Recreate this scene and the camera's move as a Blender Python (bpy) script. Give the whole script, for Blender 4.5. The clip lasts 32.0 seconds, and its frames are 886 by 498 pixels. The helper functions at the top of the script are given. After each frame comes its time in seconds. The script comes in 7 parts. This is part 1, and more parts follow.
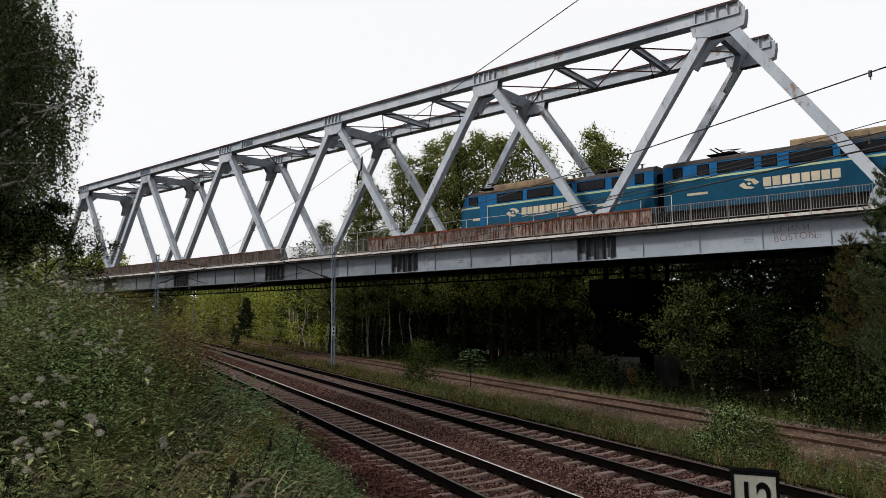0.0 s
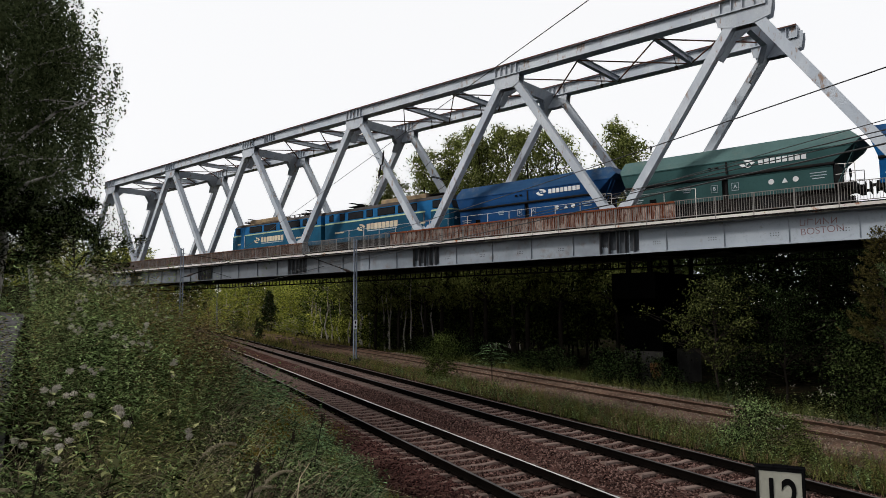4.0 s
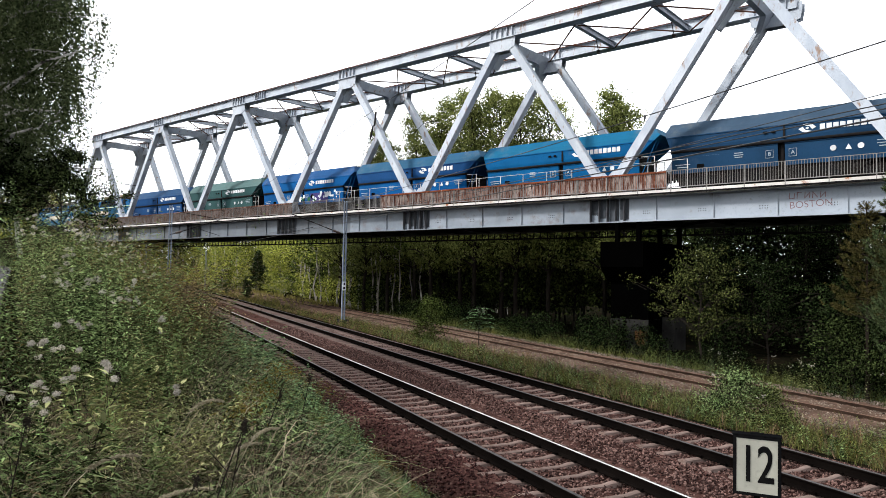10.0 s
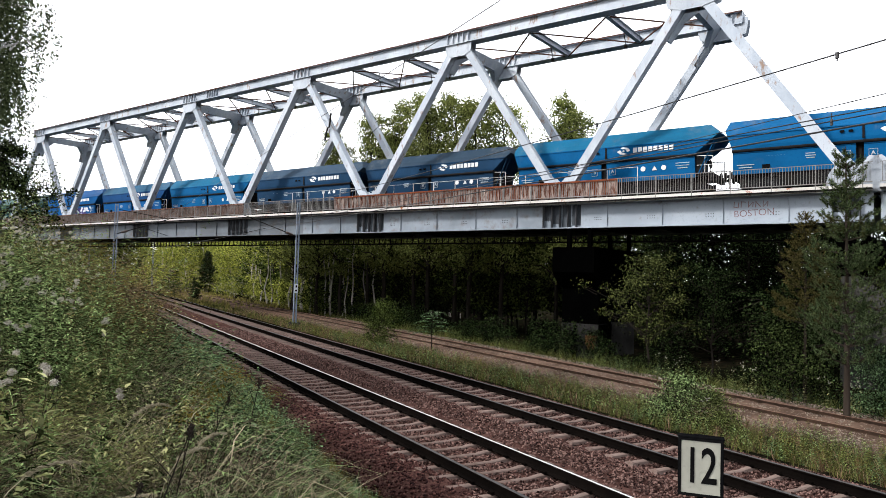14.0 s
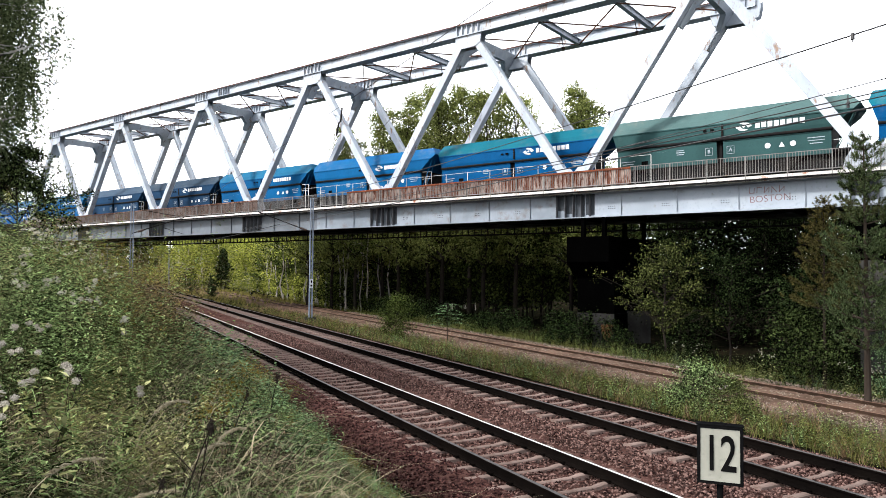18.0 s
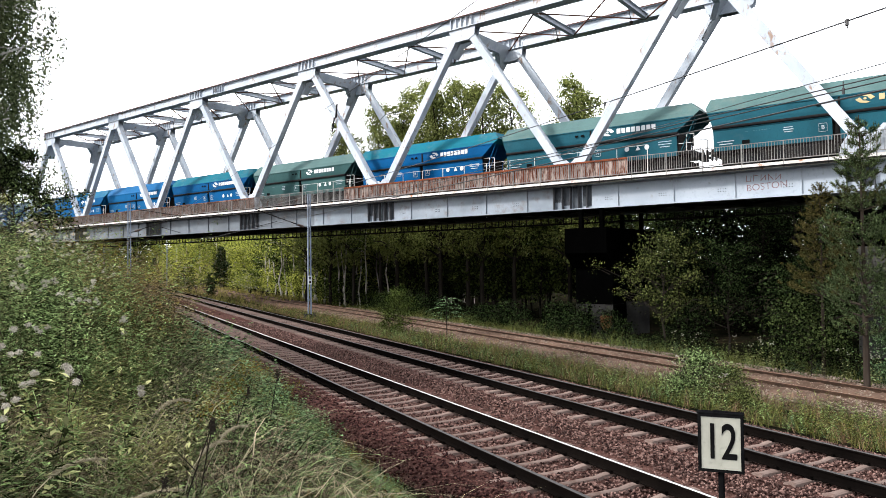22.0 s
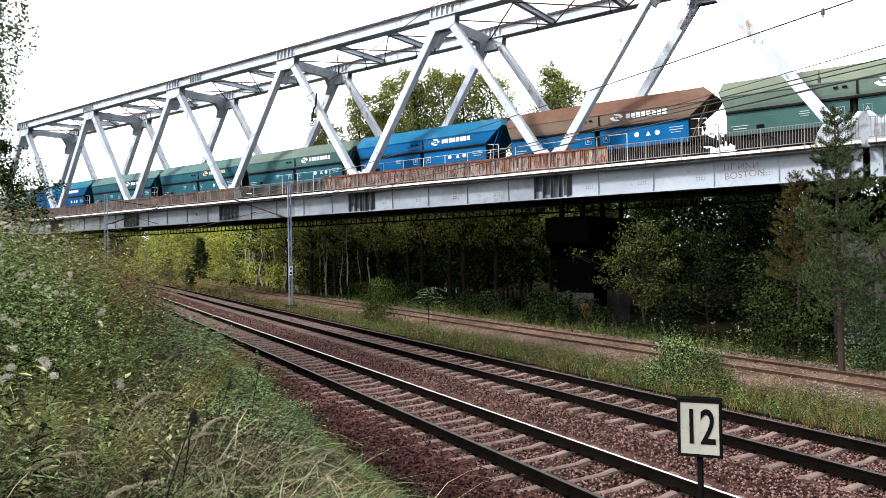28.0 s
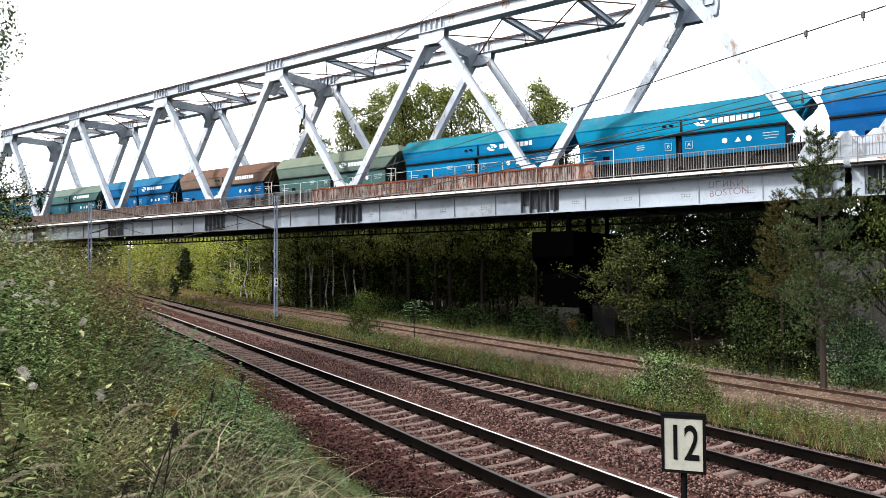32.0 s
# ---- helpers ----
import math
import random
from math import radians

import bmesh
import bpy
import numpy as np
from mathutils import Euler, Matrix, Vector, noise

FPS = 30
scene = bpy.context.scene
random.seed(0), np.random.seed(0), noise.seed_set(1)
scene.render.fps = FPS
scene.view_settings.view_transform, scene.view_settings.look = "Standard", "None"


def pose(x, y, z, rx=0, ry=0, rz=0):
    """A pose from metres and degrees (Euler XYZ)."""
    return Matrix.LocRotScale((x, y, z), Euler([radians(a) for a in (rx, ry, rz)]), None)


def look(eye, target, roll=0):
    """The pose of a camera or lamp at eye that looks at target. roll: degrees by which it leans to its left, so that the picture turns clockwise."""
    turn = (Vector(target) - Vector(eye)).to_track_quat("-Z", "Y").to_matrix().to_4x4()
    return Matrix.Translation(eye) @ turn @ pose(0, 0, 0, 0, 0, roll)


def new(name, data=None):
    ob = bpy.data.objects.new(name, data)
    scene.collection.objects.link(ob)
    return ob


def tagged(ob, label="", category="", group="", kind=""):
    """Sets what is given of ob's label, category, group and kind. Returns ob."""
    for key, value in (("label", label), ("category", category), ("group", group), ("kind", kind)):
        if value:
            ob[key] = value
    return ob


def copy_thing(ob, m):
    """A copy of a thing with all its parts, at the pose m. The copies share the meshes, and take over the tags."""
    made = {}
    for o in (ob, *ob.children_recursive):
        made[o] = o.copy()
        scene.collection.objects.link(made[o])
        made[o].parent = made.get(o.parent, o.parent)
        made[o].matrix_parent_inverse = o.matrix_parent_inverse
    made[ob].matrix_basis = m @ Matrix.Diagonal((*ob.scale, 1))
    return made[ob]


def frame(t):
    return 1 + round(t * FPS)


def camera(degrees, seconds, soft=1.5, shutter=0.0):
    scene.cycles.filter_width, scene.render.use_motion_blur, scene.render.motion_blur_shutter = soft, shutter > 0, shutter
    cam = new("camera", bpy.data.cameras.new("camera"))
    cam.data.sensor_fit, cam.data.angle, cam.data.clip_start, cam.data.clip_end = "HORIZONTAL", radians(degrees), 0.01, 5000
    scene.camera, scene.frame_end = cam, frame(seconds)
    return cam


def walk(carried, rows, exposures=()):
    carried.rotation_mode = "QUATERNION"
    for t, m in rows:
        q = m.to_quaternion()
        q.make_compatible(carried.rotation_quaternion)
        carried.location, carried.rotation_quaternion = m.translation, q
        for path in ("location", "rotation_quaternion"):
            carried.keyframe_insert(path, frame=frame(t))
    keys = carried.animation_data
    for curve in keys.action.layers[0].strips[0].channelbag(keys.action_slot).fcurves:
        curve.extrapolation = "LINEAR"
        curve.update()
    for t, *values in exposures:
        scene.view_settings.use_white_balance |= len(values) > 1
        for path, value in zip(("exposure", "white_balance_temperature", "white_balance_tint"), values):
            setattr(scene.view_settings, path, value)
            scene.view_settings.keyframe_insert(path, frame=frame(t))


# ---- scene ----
cam = camera(65.52, 32.0, soft=0.4)
EYE = (0.0, 0.0, 3.265)
PATH = [
    (0.0, pose(*EYE, 95.544, 0.505, -25.835)),
    (0.5, pose(*EYE, 95.206, 0.832, -25.824)),
    (1.0, pose(*EYE, 95.108, 0.998, -25.803)),
    (1.5, pose(*EYE, 95.464, 0.698, -25.917)),
    (2.0, pose(*EYE, 95.153, 0.432, -25.741)),
    (2.5, pose(*EYE, 95.151, 0.563, -25.383)),
    (3.0, pose(*EYE, 95.340, 0.446, -24.476)),
    (3.5, pose(*EYE, 95.091, 0.446, -24.097)),
    (5.5, pose(*EYE, 95.087, -0.054, -24.210)),
    (6.0, pose(*EYE, 95.025, -0.461, -24.607)),
    (6.5, pose(*EYE, 94.659, -0.489, -24.674)),
    (7.0, pose(*EYE, 95.032, -0.623, -24.219)),
    (7.5, pose(*EYE, 95.625, -0.803, -23.488)),
    (8.0, pose(*EYE, 95.023, -1.157, -22.614)),
    (8.5, pose(*EYE, 94.117, -2.088, -23.183)),
    (9.0, pose(*EYE, 92.786, -1.335, -24.767)),
    (9.5, pose(*EYE, 92.290, -1.172, -24.283)),
    (10.0, pose(*EYE, 92.053, -1.043, -24.988)),
    (10.5, pose(*EYE, 91.824, -1.461, -25.273)),
    (11.0, pose(*EYE, 91.667, -1.229, -25.519)),
    (11.5, pose(*EYE, 92.319, -1.174, -25.931)),
    (12.0, pose(*EYE, 92.321, -0.834, -26.442)),
    (12.5, pose(*EYE, 92.888, -0.866, -26.559)),
    (13.0, pose(*EYE, 92.915, -1.133, -28.065)),
    (13.5, pose(*EYE, 92.813, -0.982, -28.681)),
    (14.0, pose(*EYE, 92.435, -1.614, -28.849)),
    (14.5, pose(*EYE, 92.199, -1.358, -29.351)),
    (15.0, pose(*EYE, 91.985, -0.950, -28.820)),
    (15.5, pose(*EYE, 91.675, -0.647, -28.137)),
    (17.5, pose(*EYE, 91.660, -0.281, -27.824)),
    (18.0, pose(*EYE, 91.784, -0.453, -27.655)),
    (18.5, pose(*EYE, 91.984, -0.556, -27.673)),
    (19.0, pose(*EYE, 91.877, -0.561, -28.178)),
    (19.5, pose(*EYE, 91.461, -0.500, -28.381)),
    (20.0, pose(*EYE, 91.246, -0.051, -28.037)),
    (20.5, pose(*EYE, 91.584, 0.212, -27.980)),
    (21.0, pose(*EYE, 91.784, 0.355, -28.051)),
    (21.5, pose(*EYE, 91.489, 0.582, -27.891)),
    (22.0, pose(*EYE, 91.282, 0.625, -27.792)),
    (22.5, pose(*EYE, 91.247, 0.524, -27.869)),
    (23.0, pose(*EYE, 91.102, 0.181, -27.634)),
    (23.5, pose(*EYE, 90.829, -0.188, -27.316)),
    (24.0, pose(*EYE, 89.817, 0.335, -26.384)),
    (24.5, pose(*EYE, 90.070, -0.550, -26.815)),
    (25.0, pose(*EYE, 89.964, -0.489, -26.340)),
    (25.5, pose(*EYE, 90.148, -0.424, -26.109)),
    (27.5, pose(*EYE, 90.120, 0.566, -27.496)),
    (28.0, pose(*EYE, 90.401, 1.034, -29.331)),
    (28.5, pose(*EYE, 90.820, 1.381, -29.835)),
    (29.0, pose(*EYE, 90.696, 1.666, -30.281)),
    (29.5, pose(*EYE, 90.658, 1.656, -30.747)),
    (30.0, pose(*EYE, 91.012, 1.409, -30.494)),
    (30.5, pose(*EYE, 91.306, 1.161, -30.128)),
    (31.0, pose(*EYE, 91.601, 0.955, -30.541)),
    (31.5, pose(*EYE, 91.453, 0.691, -30.765)),
    (32.0, pose(*EYE, 91.489, 0.345, -30.459)),
]


EXPOSURES = [(0.0, -0.84, 6480, 10), (8.2, -0.82, 6480, 10), (9.0, 0.28, 6250, 10), (10.0, 0.14, 6250, 10), (14.1, 0.16, 6250, 10), (15.0, 0.48, 6250, 10), (19.0, 0.58, 6250, 10), (25.0, 0.60, 6250, 10), (32.0, 0.60, 6250, 10)]
walk(cam, PATH, EXPOSURES)

# ---- daylight: a bright hazy sky and a veiled sun to the left of the view ----
SUN_AZ, SUN_EL = radians(282), radians(36)  # azimuth clockwise from +y
world = bpy.data.worlds.new("sky")
scene.world = world
world.use_nodes = True
wn = world.node_tree.nodes
wn.clear()
sky = wn.new("ShaderNodeTexSky")
sky.sky_type = "NISHITA"
sky.sun_disc = False
sky.sun_elevation, sky.sun_rotation = SUN_EL, SUN_AZ
sky.air_density, sky.dust_density, sky.ozone_density = 1.0, 5.0, 1.0
hs = wn.new("ShaderNodeHueSaturation")
hs.inputs["Saturation"].default_value = 0.4
cloud = wn.new("ShaderNodeMix")
cloud.data_type = "RGBA"
cloud.inputs["Factor"].default_value = 0.8
cloud.inputs["B"].default_value = (13.6, 13.6, 13.7, 1)
bg = wn.new("ShaderNodeBackground")
bg.inputs["Strength"].default_value = 0.15
wo = wn.new("ShaderNodeOutputWorld")
world.node_tree.links.new(sky.outputs[0], hs.inputs["Color"])
world.node_tree.links.new(hs.outputs[0], cloud.inputs["A"])
world.node_tree.links.new(cloud.outputs["Result"], bg.inputs["Color"])
world.node_tree.links.new(bg.outputs[0], wo.inputs[0])
sun = new("sun", bpy.data.lights.new("sun", "SUN"))
sun.data.energy, sun.data.angle, sun.data.color = 4.6, radians(8), (1.0, 0.96, 0.90)
sun.matrix_basis = look((0, 0, 0), (-math.sin(SUN_AZ) * math.cos(SUN_EL), -math.cos(SUN_AZ) * math.cos(SUN_EL), -math.sin(SUN_EL)))


# ---- materials ----
def nodes_of(name):
    m = bpy.data.materials.new(name)
    m.use_nodes = True
    nt = m.node_tree
    return m, nt, nt.nodes, nt.links, nt.nodes["Principled BSDF"]


def mixer(nt, fac, a, b):
    """A colour mix; fac, a and b are sockets or values."""
    n = nt.nodes.new("ShaderNodeMix")
    n.data_type = "RGBA"
    for key, v in (("Factor", fac), ("A", a), ("B", b)):
        s = n.inputs[key]
        if isinstance(v, bpy.types.NodeSocket):
            nt.links.new(v, s)
        else:
            s.default_value = v if key == "Factor" else (*v, 1)
    return n.outputs["Result"]


def ramp(nt, src, lo, hi):
    n = nt.nodes.new("ShaderNodeMapRange")
    n.interpolation_type = "SMOOTHSTEP"
    n.inputs["From Min"].default_value, n.inputs["From Max"].default_value = lo, hi
    nt.links.new(src, n.inputs["Value"])
    return n.outputs[0]


def grain(nt, scale, detail=5, stretch=(1, 1, 1), rough=0.6):
    tc = nt.nodes.new("ShaderNodeTexCoord")
    mp = nt.nodes.new("ShaderNodeMapping")
    mp.inputs["Scale"].default_value = stretch
    nz = nt.nodes.new("ShaderNodeTexNoise")
    nz.inputs["Scale"].default_value, nz.inputs["Detail"].default_value, nz.inputs["Roughness"].default_value = scale, detail, rough
    nt.links.new(tc.outputs["Object"], mp.inputs[0])
    nt.links.new(mp.outputs[0], nz.inputs["Vector"])
    return nz.outputs["Fac"]


def bumped(nt, p, src, strength, dist):
    b = nt.nodes.new("ShaderNodeBump")
    b.inputs["Strength"].default_value, b.inputs["Distance"].default_value = strength, dist
    nt.links.new(src, b.inputs["Height"])
    nt.links.new(b.outputs[0], p.inputs["Normal"])


def surface(name, c1, c2, scale=1.0, fine=20.0, rough=0.7, metal=0.0, bump=0.3, dist=0.01, stain=None, lo=0.55, hi=0.7,
            stretch=(1, 1, 1), vary=0.15, stain_scale=2.0):
    """A weathered surface: two tones at two scales, a stain that comes in patches, small differences from piece to piece."""
    m, nt, ns, ln, p = nodes_of(name)
    big, small = grain(nt, scale, 4, stretch), grain(nt, fine, 6, stretch)
    col = mixer(nt, ramp(nt, big, 0.35, 0.65), c1, c2)
    dark = tuple(v * 0.72 for v in c1)
    col = mixer(nt, ramp(nt, small, 0.5, 0.8), col, dark)
    if stain:
        pat = grain(nt, stain_scale, 8, stretch, 0.7)
        col = mixer(nt, ramp(nt, pat, lo, hi), col, stain)
    if vary:
        info = ns.new("ShaderNodeObjectInfo")
        hsv = ns.new("ShaderNodeHueSaturation")
        mr = ns.new("ShaderNodeMapRange")
        mr.inputs["To Min"].default_value, mr.inputs["To Max"].default_value = 1 - vary, 1 + vary
        ln.new(info.outputs["Random"], mr.inputs["Value"])
        ln.new(mr.outputs[0], hsv.inputs["Value"])
        ln.new(col, hsv.inputs["Color"])
        col = hsv.outputs[0]
    ln.new(col, p.inputs["Base Color"])
    p.inputs["Roughness"].default_value, p.inputs["Metallic"].default_value = rough, metal
    p.inputs["Specular IOR Level"].default_value = 0.5 if rough < 0.6 else 0.05 if rough < 0.9 else 0.0
    if bump:
        bumped(nt, p, small, bump, dist)
    return m


def foliage(name, c1, c2, c3=None, rough=0.6, through_light=0.35, power=1.0):
    """Leaves: colour differs from leaf to leaf and from plant to plant, some light passes through."""
    m, nt, ns, ln, p = nodes_of(name)
    geo, info = ns.new("ShaderNodeNewGeometry"), ns.new("ShaderNodeObjectInfo")
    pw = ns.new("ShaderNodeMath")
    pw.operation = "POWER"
    pw.inputs[1].default_value = power  # above one: few leaves reach the lighter colour, the rest stand for inner shade
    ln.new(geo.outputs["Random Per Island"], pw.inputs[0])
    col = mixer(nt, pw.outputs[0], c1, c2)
    if c3:
        big = grain(nt, 0.6, 3)
        col = mixer(nt, ramp(nt, big, 0.5, 0.75), col, c3)
    hsv = ns.new("ShaderNodeHueSaturation")
    mr = ns.new("ShaderNodeMapRange")
    mr.inputs["To Min"].default_value, mr.inputs["To Max"].default_value = 0.75, 1.25
    ln.new(info.outputs["Random"], mr.inputs["Value"])
    ln.new(mr.outputs[0], hsv.inputs["Value"])
    ln.new(col, hsv.inputs["Color"])
    ln.new(hsv.outputs[0], p.inputs["Base Color"])
    p.inputs["Roughness"].default_value = rough
    p.inputs["Specular IOR Level"].default_value = 0.0
    tr = ns.new("ShaderNodeBsdfTranslucent")
    ln.new(hsv.outputs[0], tr.inputs["Color"])
    mx = ns.new("ShaderNodeMixShader")
    mx.inputs[0].default_value = through_light
    out = ns["Material Output"]
    ln.new(p.outputs[0], mx.inputs[1])
    ln.new(tr.outputs[0], mx.inputs[2])
    ln.new(mx.outputs[0], out.inputs[0])
    return m


M = {}
M["steel"] = surface("bridge_paint", (0.335, 0.365, 0.405), (0.235, 0.268, 0.315), 0.35, 9, 0.55, 0, 0.15, 0.004, (0.155, 0.098, 0.068), 0.555, 0.66, vary=0.08, stain_scale=1.7, stretch=(1.6, 1.6, 0.6))
# one girder paint in three tones; shading along the bridge is in the colour
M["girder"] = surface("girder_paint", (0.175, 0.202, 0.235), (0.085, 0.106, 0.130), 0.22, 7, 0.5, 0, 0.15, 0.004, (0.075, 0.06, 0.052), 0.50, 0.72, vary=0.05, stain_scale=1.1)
M["girder_light"] = surface("lit_girder_paint", (0.245, 0.278, 0.318), (0.190, 0.220, 0.256), 0.22, 7, 0.5, 0, 0.15, 0.004, (0.095, 0.08, 0.07), 0.58, 0.75, vary=0.05, stain_scale=1.1)
M["girder_shaded"] = surface("shaded_girder_paint", (0.085, 0.102, 0.122), (0.042, 0.051, 0.062), 0.22, 7, 0.55, 0, 0.15, 0.004, (0.05, 0.038, 0.03), 0.52, 0.75, vary=0.05, stain_scale=1.1)
M["rusty_old"] = surface("rusted_old_sheet", (0.13, 0.082, 0.065), (0.075, 0.043, 0.033), 0.8, 8, 0.85, 0, 0.5, 0.006, (0.05, 0.022, 0.014), 0.46, 0.54, vary=0.2, stain_scale=1.6, stretch=(2.0, 2.0, 0.5))
M["rusty"] = surface("rusty_paint", (0.31, 0.245, 0.215), (0.185, 0.105, 0.080), 0.8, 8, 0.85, 0, 0.5, 0.006, (0.085, 0.024, 0.011), 0.45, 0.55, vary=0.2, stain_scale=1.6, stretch=(2.0, 2.0, 0.5))
M["rust"] = surface("rust", (0.085, 0.040, 0.028), (0.05, 0.026, 0.02), 1.2, 15, 0.9, 0, 0.5, 0.006)
M["fascia"] = surface("deck_edge_paint", (0.4588, 0.444, 0.4218), (0.37, 0.3478, 0.3256), 0.6, 10, 0.7, 0, 0.2, 0.004, (0.222, 0.0814, 0.037), 0.58, 0.66, stain_scale=1.8)
# deep stiffeners and the web between them: grime and shade in one colour
M["grime_shade"] = surface("grimy_shaded_stiffener_paint", (0.085, 0.088, 0.095), (0.05, 0.05, 0.053), 0.6, 9, 0.7, 0, 0.2)
M["grime_shade_patch"] = surface("stained_shaded_girder_paint", (0.055, 0.062, 0.072), (0.028, 0.031, 0.035), 0.9, 9, 0.7, 0, 0.2, 0.004, (0.014, 0.014, 0.015), 0.5, 0.7, stretch=(2, 2, 0.5))
M["dark_steel"] = surface("grimy_dark_steel", (0.007, 0.007, 0.008), (0.012, 0.010, 0.009), 1.0, 14, 0.75, 0, 0.3)
M["railing"] = surface("railing_steel", (0.1924, 0.1887, 0.185), (0.1258, 0.1184, 0.111), 1.5, 20, 0.6, 0.2, 0.2, stain=(0.1332, 0.0592, 0.0296))
M["post_white"] = surface("pale_railing_paint", (0.444, 0.444, 0.4292), (0.37, 0.3552, 0.333), 2, 20, 0.6, 0, 0.1, stain=(0.222, 0.0888, 0.0444))
M["concrete"] = surface("dark_concrete", (0.030, 0.029, 0.028), (0.015, 0.0145, 0.014), 0.5, 14, 0.9, 0, 0.5, 0.012, (0.036, 0.034, 0.031), 0.5, 0.75)
M["sleeper"] = surface("sleeper_concrete", (0.178, 0.132, 0.116), (0.112, 0.081, 0.070), 1.2, 22, 0.9, 0, 0.5, 0.01, (0.072, 0.040, 0.030), 0.5, 0.72, stain_scale=3)
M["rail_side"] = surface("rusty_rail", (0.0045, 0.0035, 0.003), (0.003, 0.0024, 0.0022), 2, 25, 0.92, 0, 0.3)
M["rail_worn"] = surface("dull_railhead", (0.030, 0.026, 0.024), (0.018, 0.016, 0.015), 3, 40, 0.5, 0.4, 0.05, 0.001)
M["rail_top"] = surface("polished_railhead", (0.78, 0.78, 0.78), (0.68, 0.68, 0.68), 3, 40, 0.42, 1.0, 0.03, 0.001)
M["rail_brown"] = surface("brown_rusted_rail", (0.040, 0.024, 0.016), (0.022, 0.014, 0.010), 3, 30, 0.85, 0.1, 0.3)
M["rail_old"] = surface("rusted_railhead", (0.13, 0.075, 0.05), (0.09, 0.05, 0.035), 3, 30, 0.7, 0.4, 0.3)
M["ballast"] = surface("ballast_bed", (0.058, 0.030, 0.025), (0.032, 0.016, 0.0135), 0.5, 16, 0.95, 0, 1.0, 0.05, (0.105, 0.062, 0.053), 0.52, 0.66, stain_scale=11)
M["mast"] = surface("galvanised_mast", (0.165, 0.195, 0.240), (0.110, 0.130, 0.165), 1.5, 18, 0.6, 0, 0.15)
M["wire"] = surface("wire", (0.02, 0.02, 0.022), (0.03, 0.028, 0.028), 5, 40, 0.5, 0.6, 0)
M["bark"] = surface("bark", (0.022, 0.018, 0.015), (0.013, 0.011, 0.009), 2, 18, 0.95, 0, 0.8, 0.02, stretch=(1, 1, 0.25))
M["pine_bark"] = surface("grey_brown_pine_bark", (0.032, 0.025, 0.020), (0.018, 0.014, 0.011), 2, 18, 0.95, 0, 0.8, 0.02, (0.055, 0.030, 0.016), 0.55, 0.7, stretch=(1, 1, 0.25))
M["birch_bark"] = surface("birch_bark", (0.42, 0.40, 0.37), (0.30, 0.28, 0.26), 1.5, 14, 0.85, 0, 0.4, 0.01, (0.05, 0.045, 0.04), 0.52, 0.6, stretch=(1, 1, 3), stain_scale=3)
# wood leaves from shaded to sunlit: the light is put into their colours
M["leaf_dark"] = foliage("shaded_wood_leaves", (0.0009, 0.0017, 0.0006), (0.055, 0.080, 0.030), (0.0013, 0.0024, 0.0009), through_light=0.10, power=4.5)
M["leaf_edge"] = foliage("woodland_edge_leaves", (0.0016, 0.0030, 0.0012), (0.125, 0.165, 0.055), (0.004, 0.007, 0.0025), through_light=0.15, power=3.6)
M["pale_bark"] = surface("pale_slim_bark", (0.36, 0.33, 0.29), (0.24, 0.22, 0.19), 1.5, 14, 0.9, 0, 0.4, 0.01, (0.07, 0.06, 0.05), 0.5, 0.65, stretch=(1, 1, 0.4), stain_scale=3)
M["leaf_maple"] = foliage("young_maple_leaves", (0.002, 0.0034, 0.0012), (0.130, 0.145, 0.045), (0.008, 0.0105, 0.0035), through_light=0.15, power=3.0)
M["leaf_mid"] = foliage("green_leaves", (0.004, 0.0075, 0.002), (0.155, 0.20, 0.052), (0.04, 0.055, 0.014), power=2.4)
M["leaf_lit"] = foliage("sunlit_leaves", (0.030, 0.047, 0.008), (0.58, 0.60, 0.125), (0.22, 0.245, 0.045), through_light=0.4, power=1.5)
M["leaf_birch"] = foliage("birch_leaves", (0.0202, 0.0302, 0.0122), (0.1296, 0.1548, 0.072), (0.0504, 0.0648, 0.0302), power=1.4)
M["needles_brown"] = foliage("browning_pine_needles", (0.004, 0.0045, 0.0016), (0.125, 0.105, 0.036), (0.030, 0.040, 0.014), through_light=0.15, power=2.1)
M["needles"] = foliage("pine_needles", (0.0025, 0.005, 0.002), (0.115, 0.155, 0.066), (0.050, 0.036, 0.013), through_light=0.15, power=2.2)
# near-black first tones put the shade between leaves into the weeds and grass
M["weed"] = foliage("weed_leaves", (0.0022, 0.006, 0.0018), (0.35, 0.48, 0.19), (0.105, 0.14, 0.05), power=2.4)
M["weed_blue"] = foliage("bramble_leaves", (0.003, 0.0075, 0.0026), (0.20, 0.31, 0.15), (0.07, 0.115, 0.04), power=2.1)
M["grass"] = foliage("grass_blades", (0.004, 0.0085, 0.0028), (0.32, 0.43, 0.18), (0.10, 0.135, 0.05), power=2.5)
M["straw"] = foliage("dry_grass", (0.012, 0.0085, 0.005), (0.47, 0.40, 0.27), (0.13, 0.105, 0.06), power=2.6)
M["ear"] = foliage("pale_grass_ear", (0.22, 0.19, 0.13), (0.46, 0.41, 0.30), through_light=0.4)
M["fluff"] = foliage("beige_seed_fluff", (0.44, 0.41, 0.36), (0.24, 0.22, 0.185), through_light=0.3)
M["grass_dark"] = foliage("trackside_grass_blades", (0.008, 0.012, 0.003), (0.19, 0.20, 0.06), (0.14, 0.105, 0.04), power=1.7)
M["straw_dark"] = foliage("trackside_dry_grass", (0.030, 0.018, 0.010), (0.30, 0.20, 0.125), (0.14, 0.08, 0.04), power=1.7)
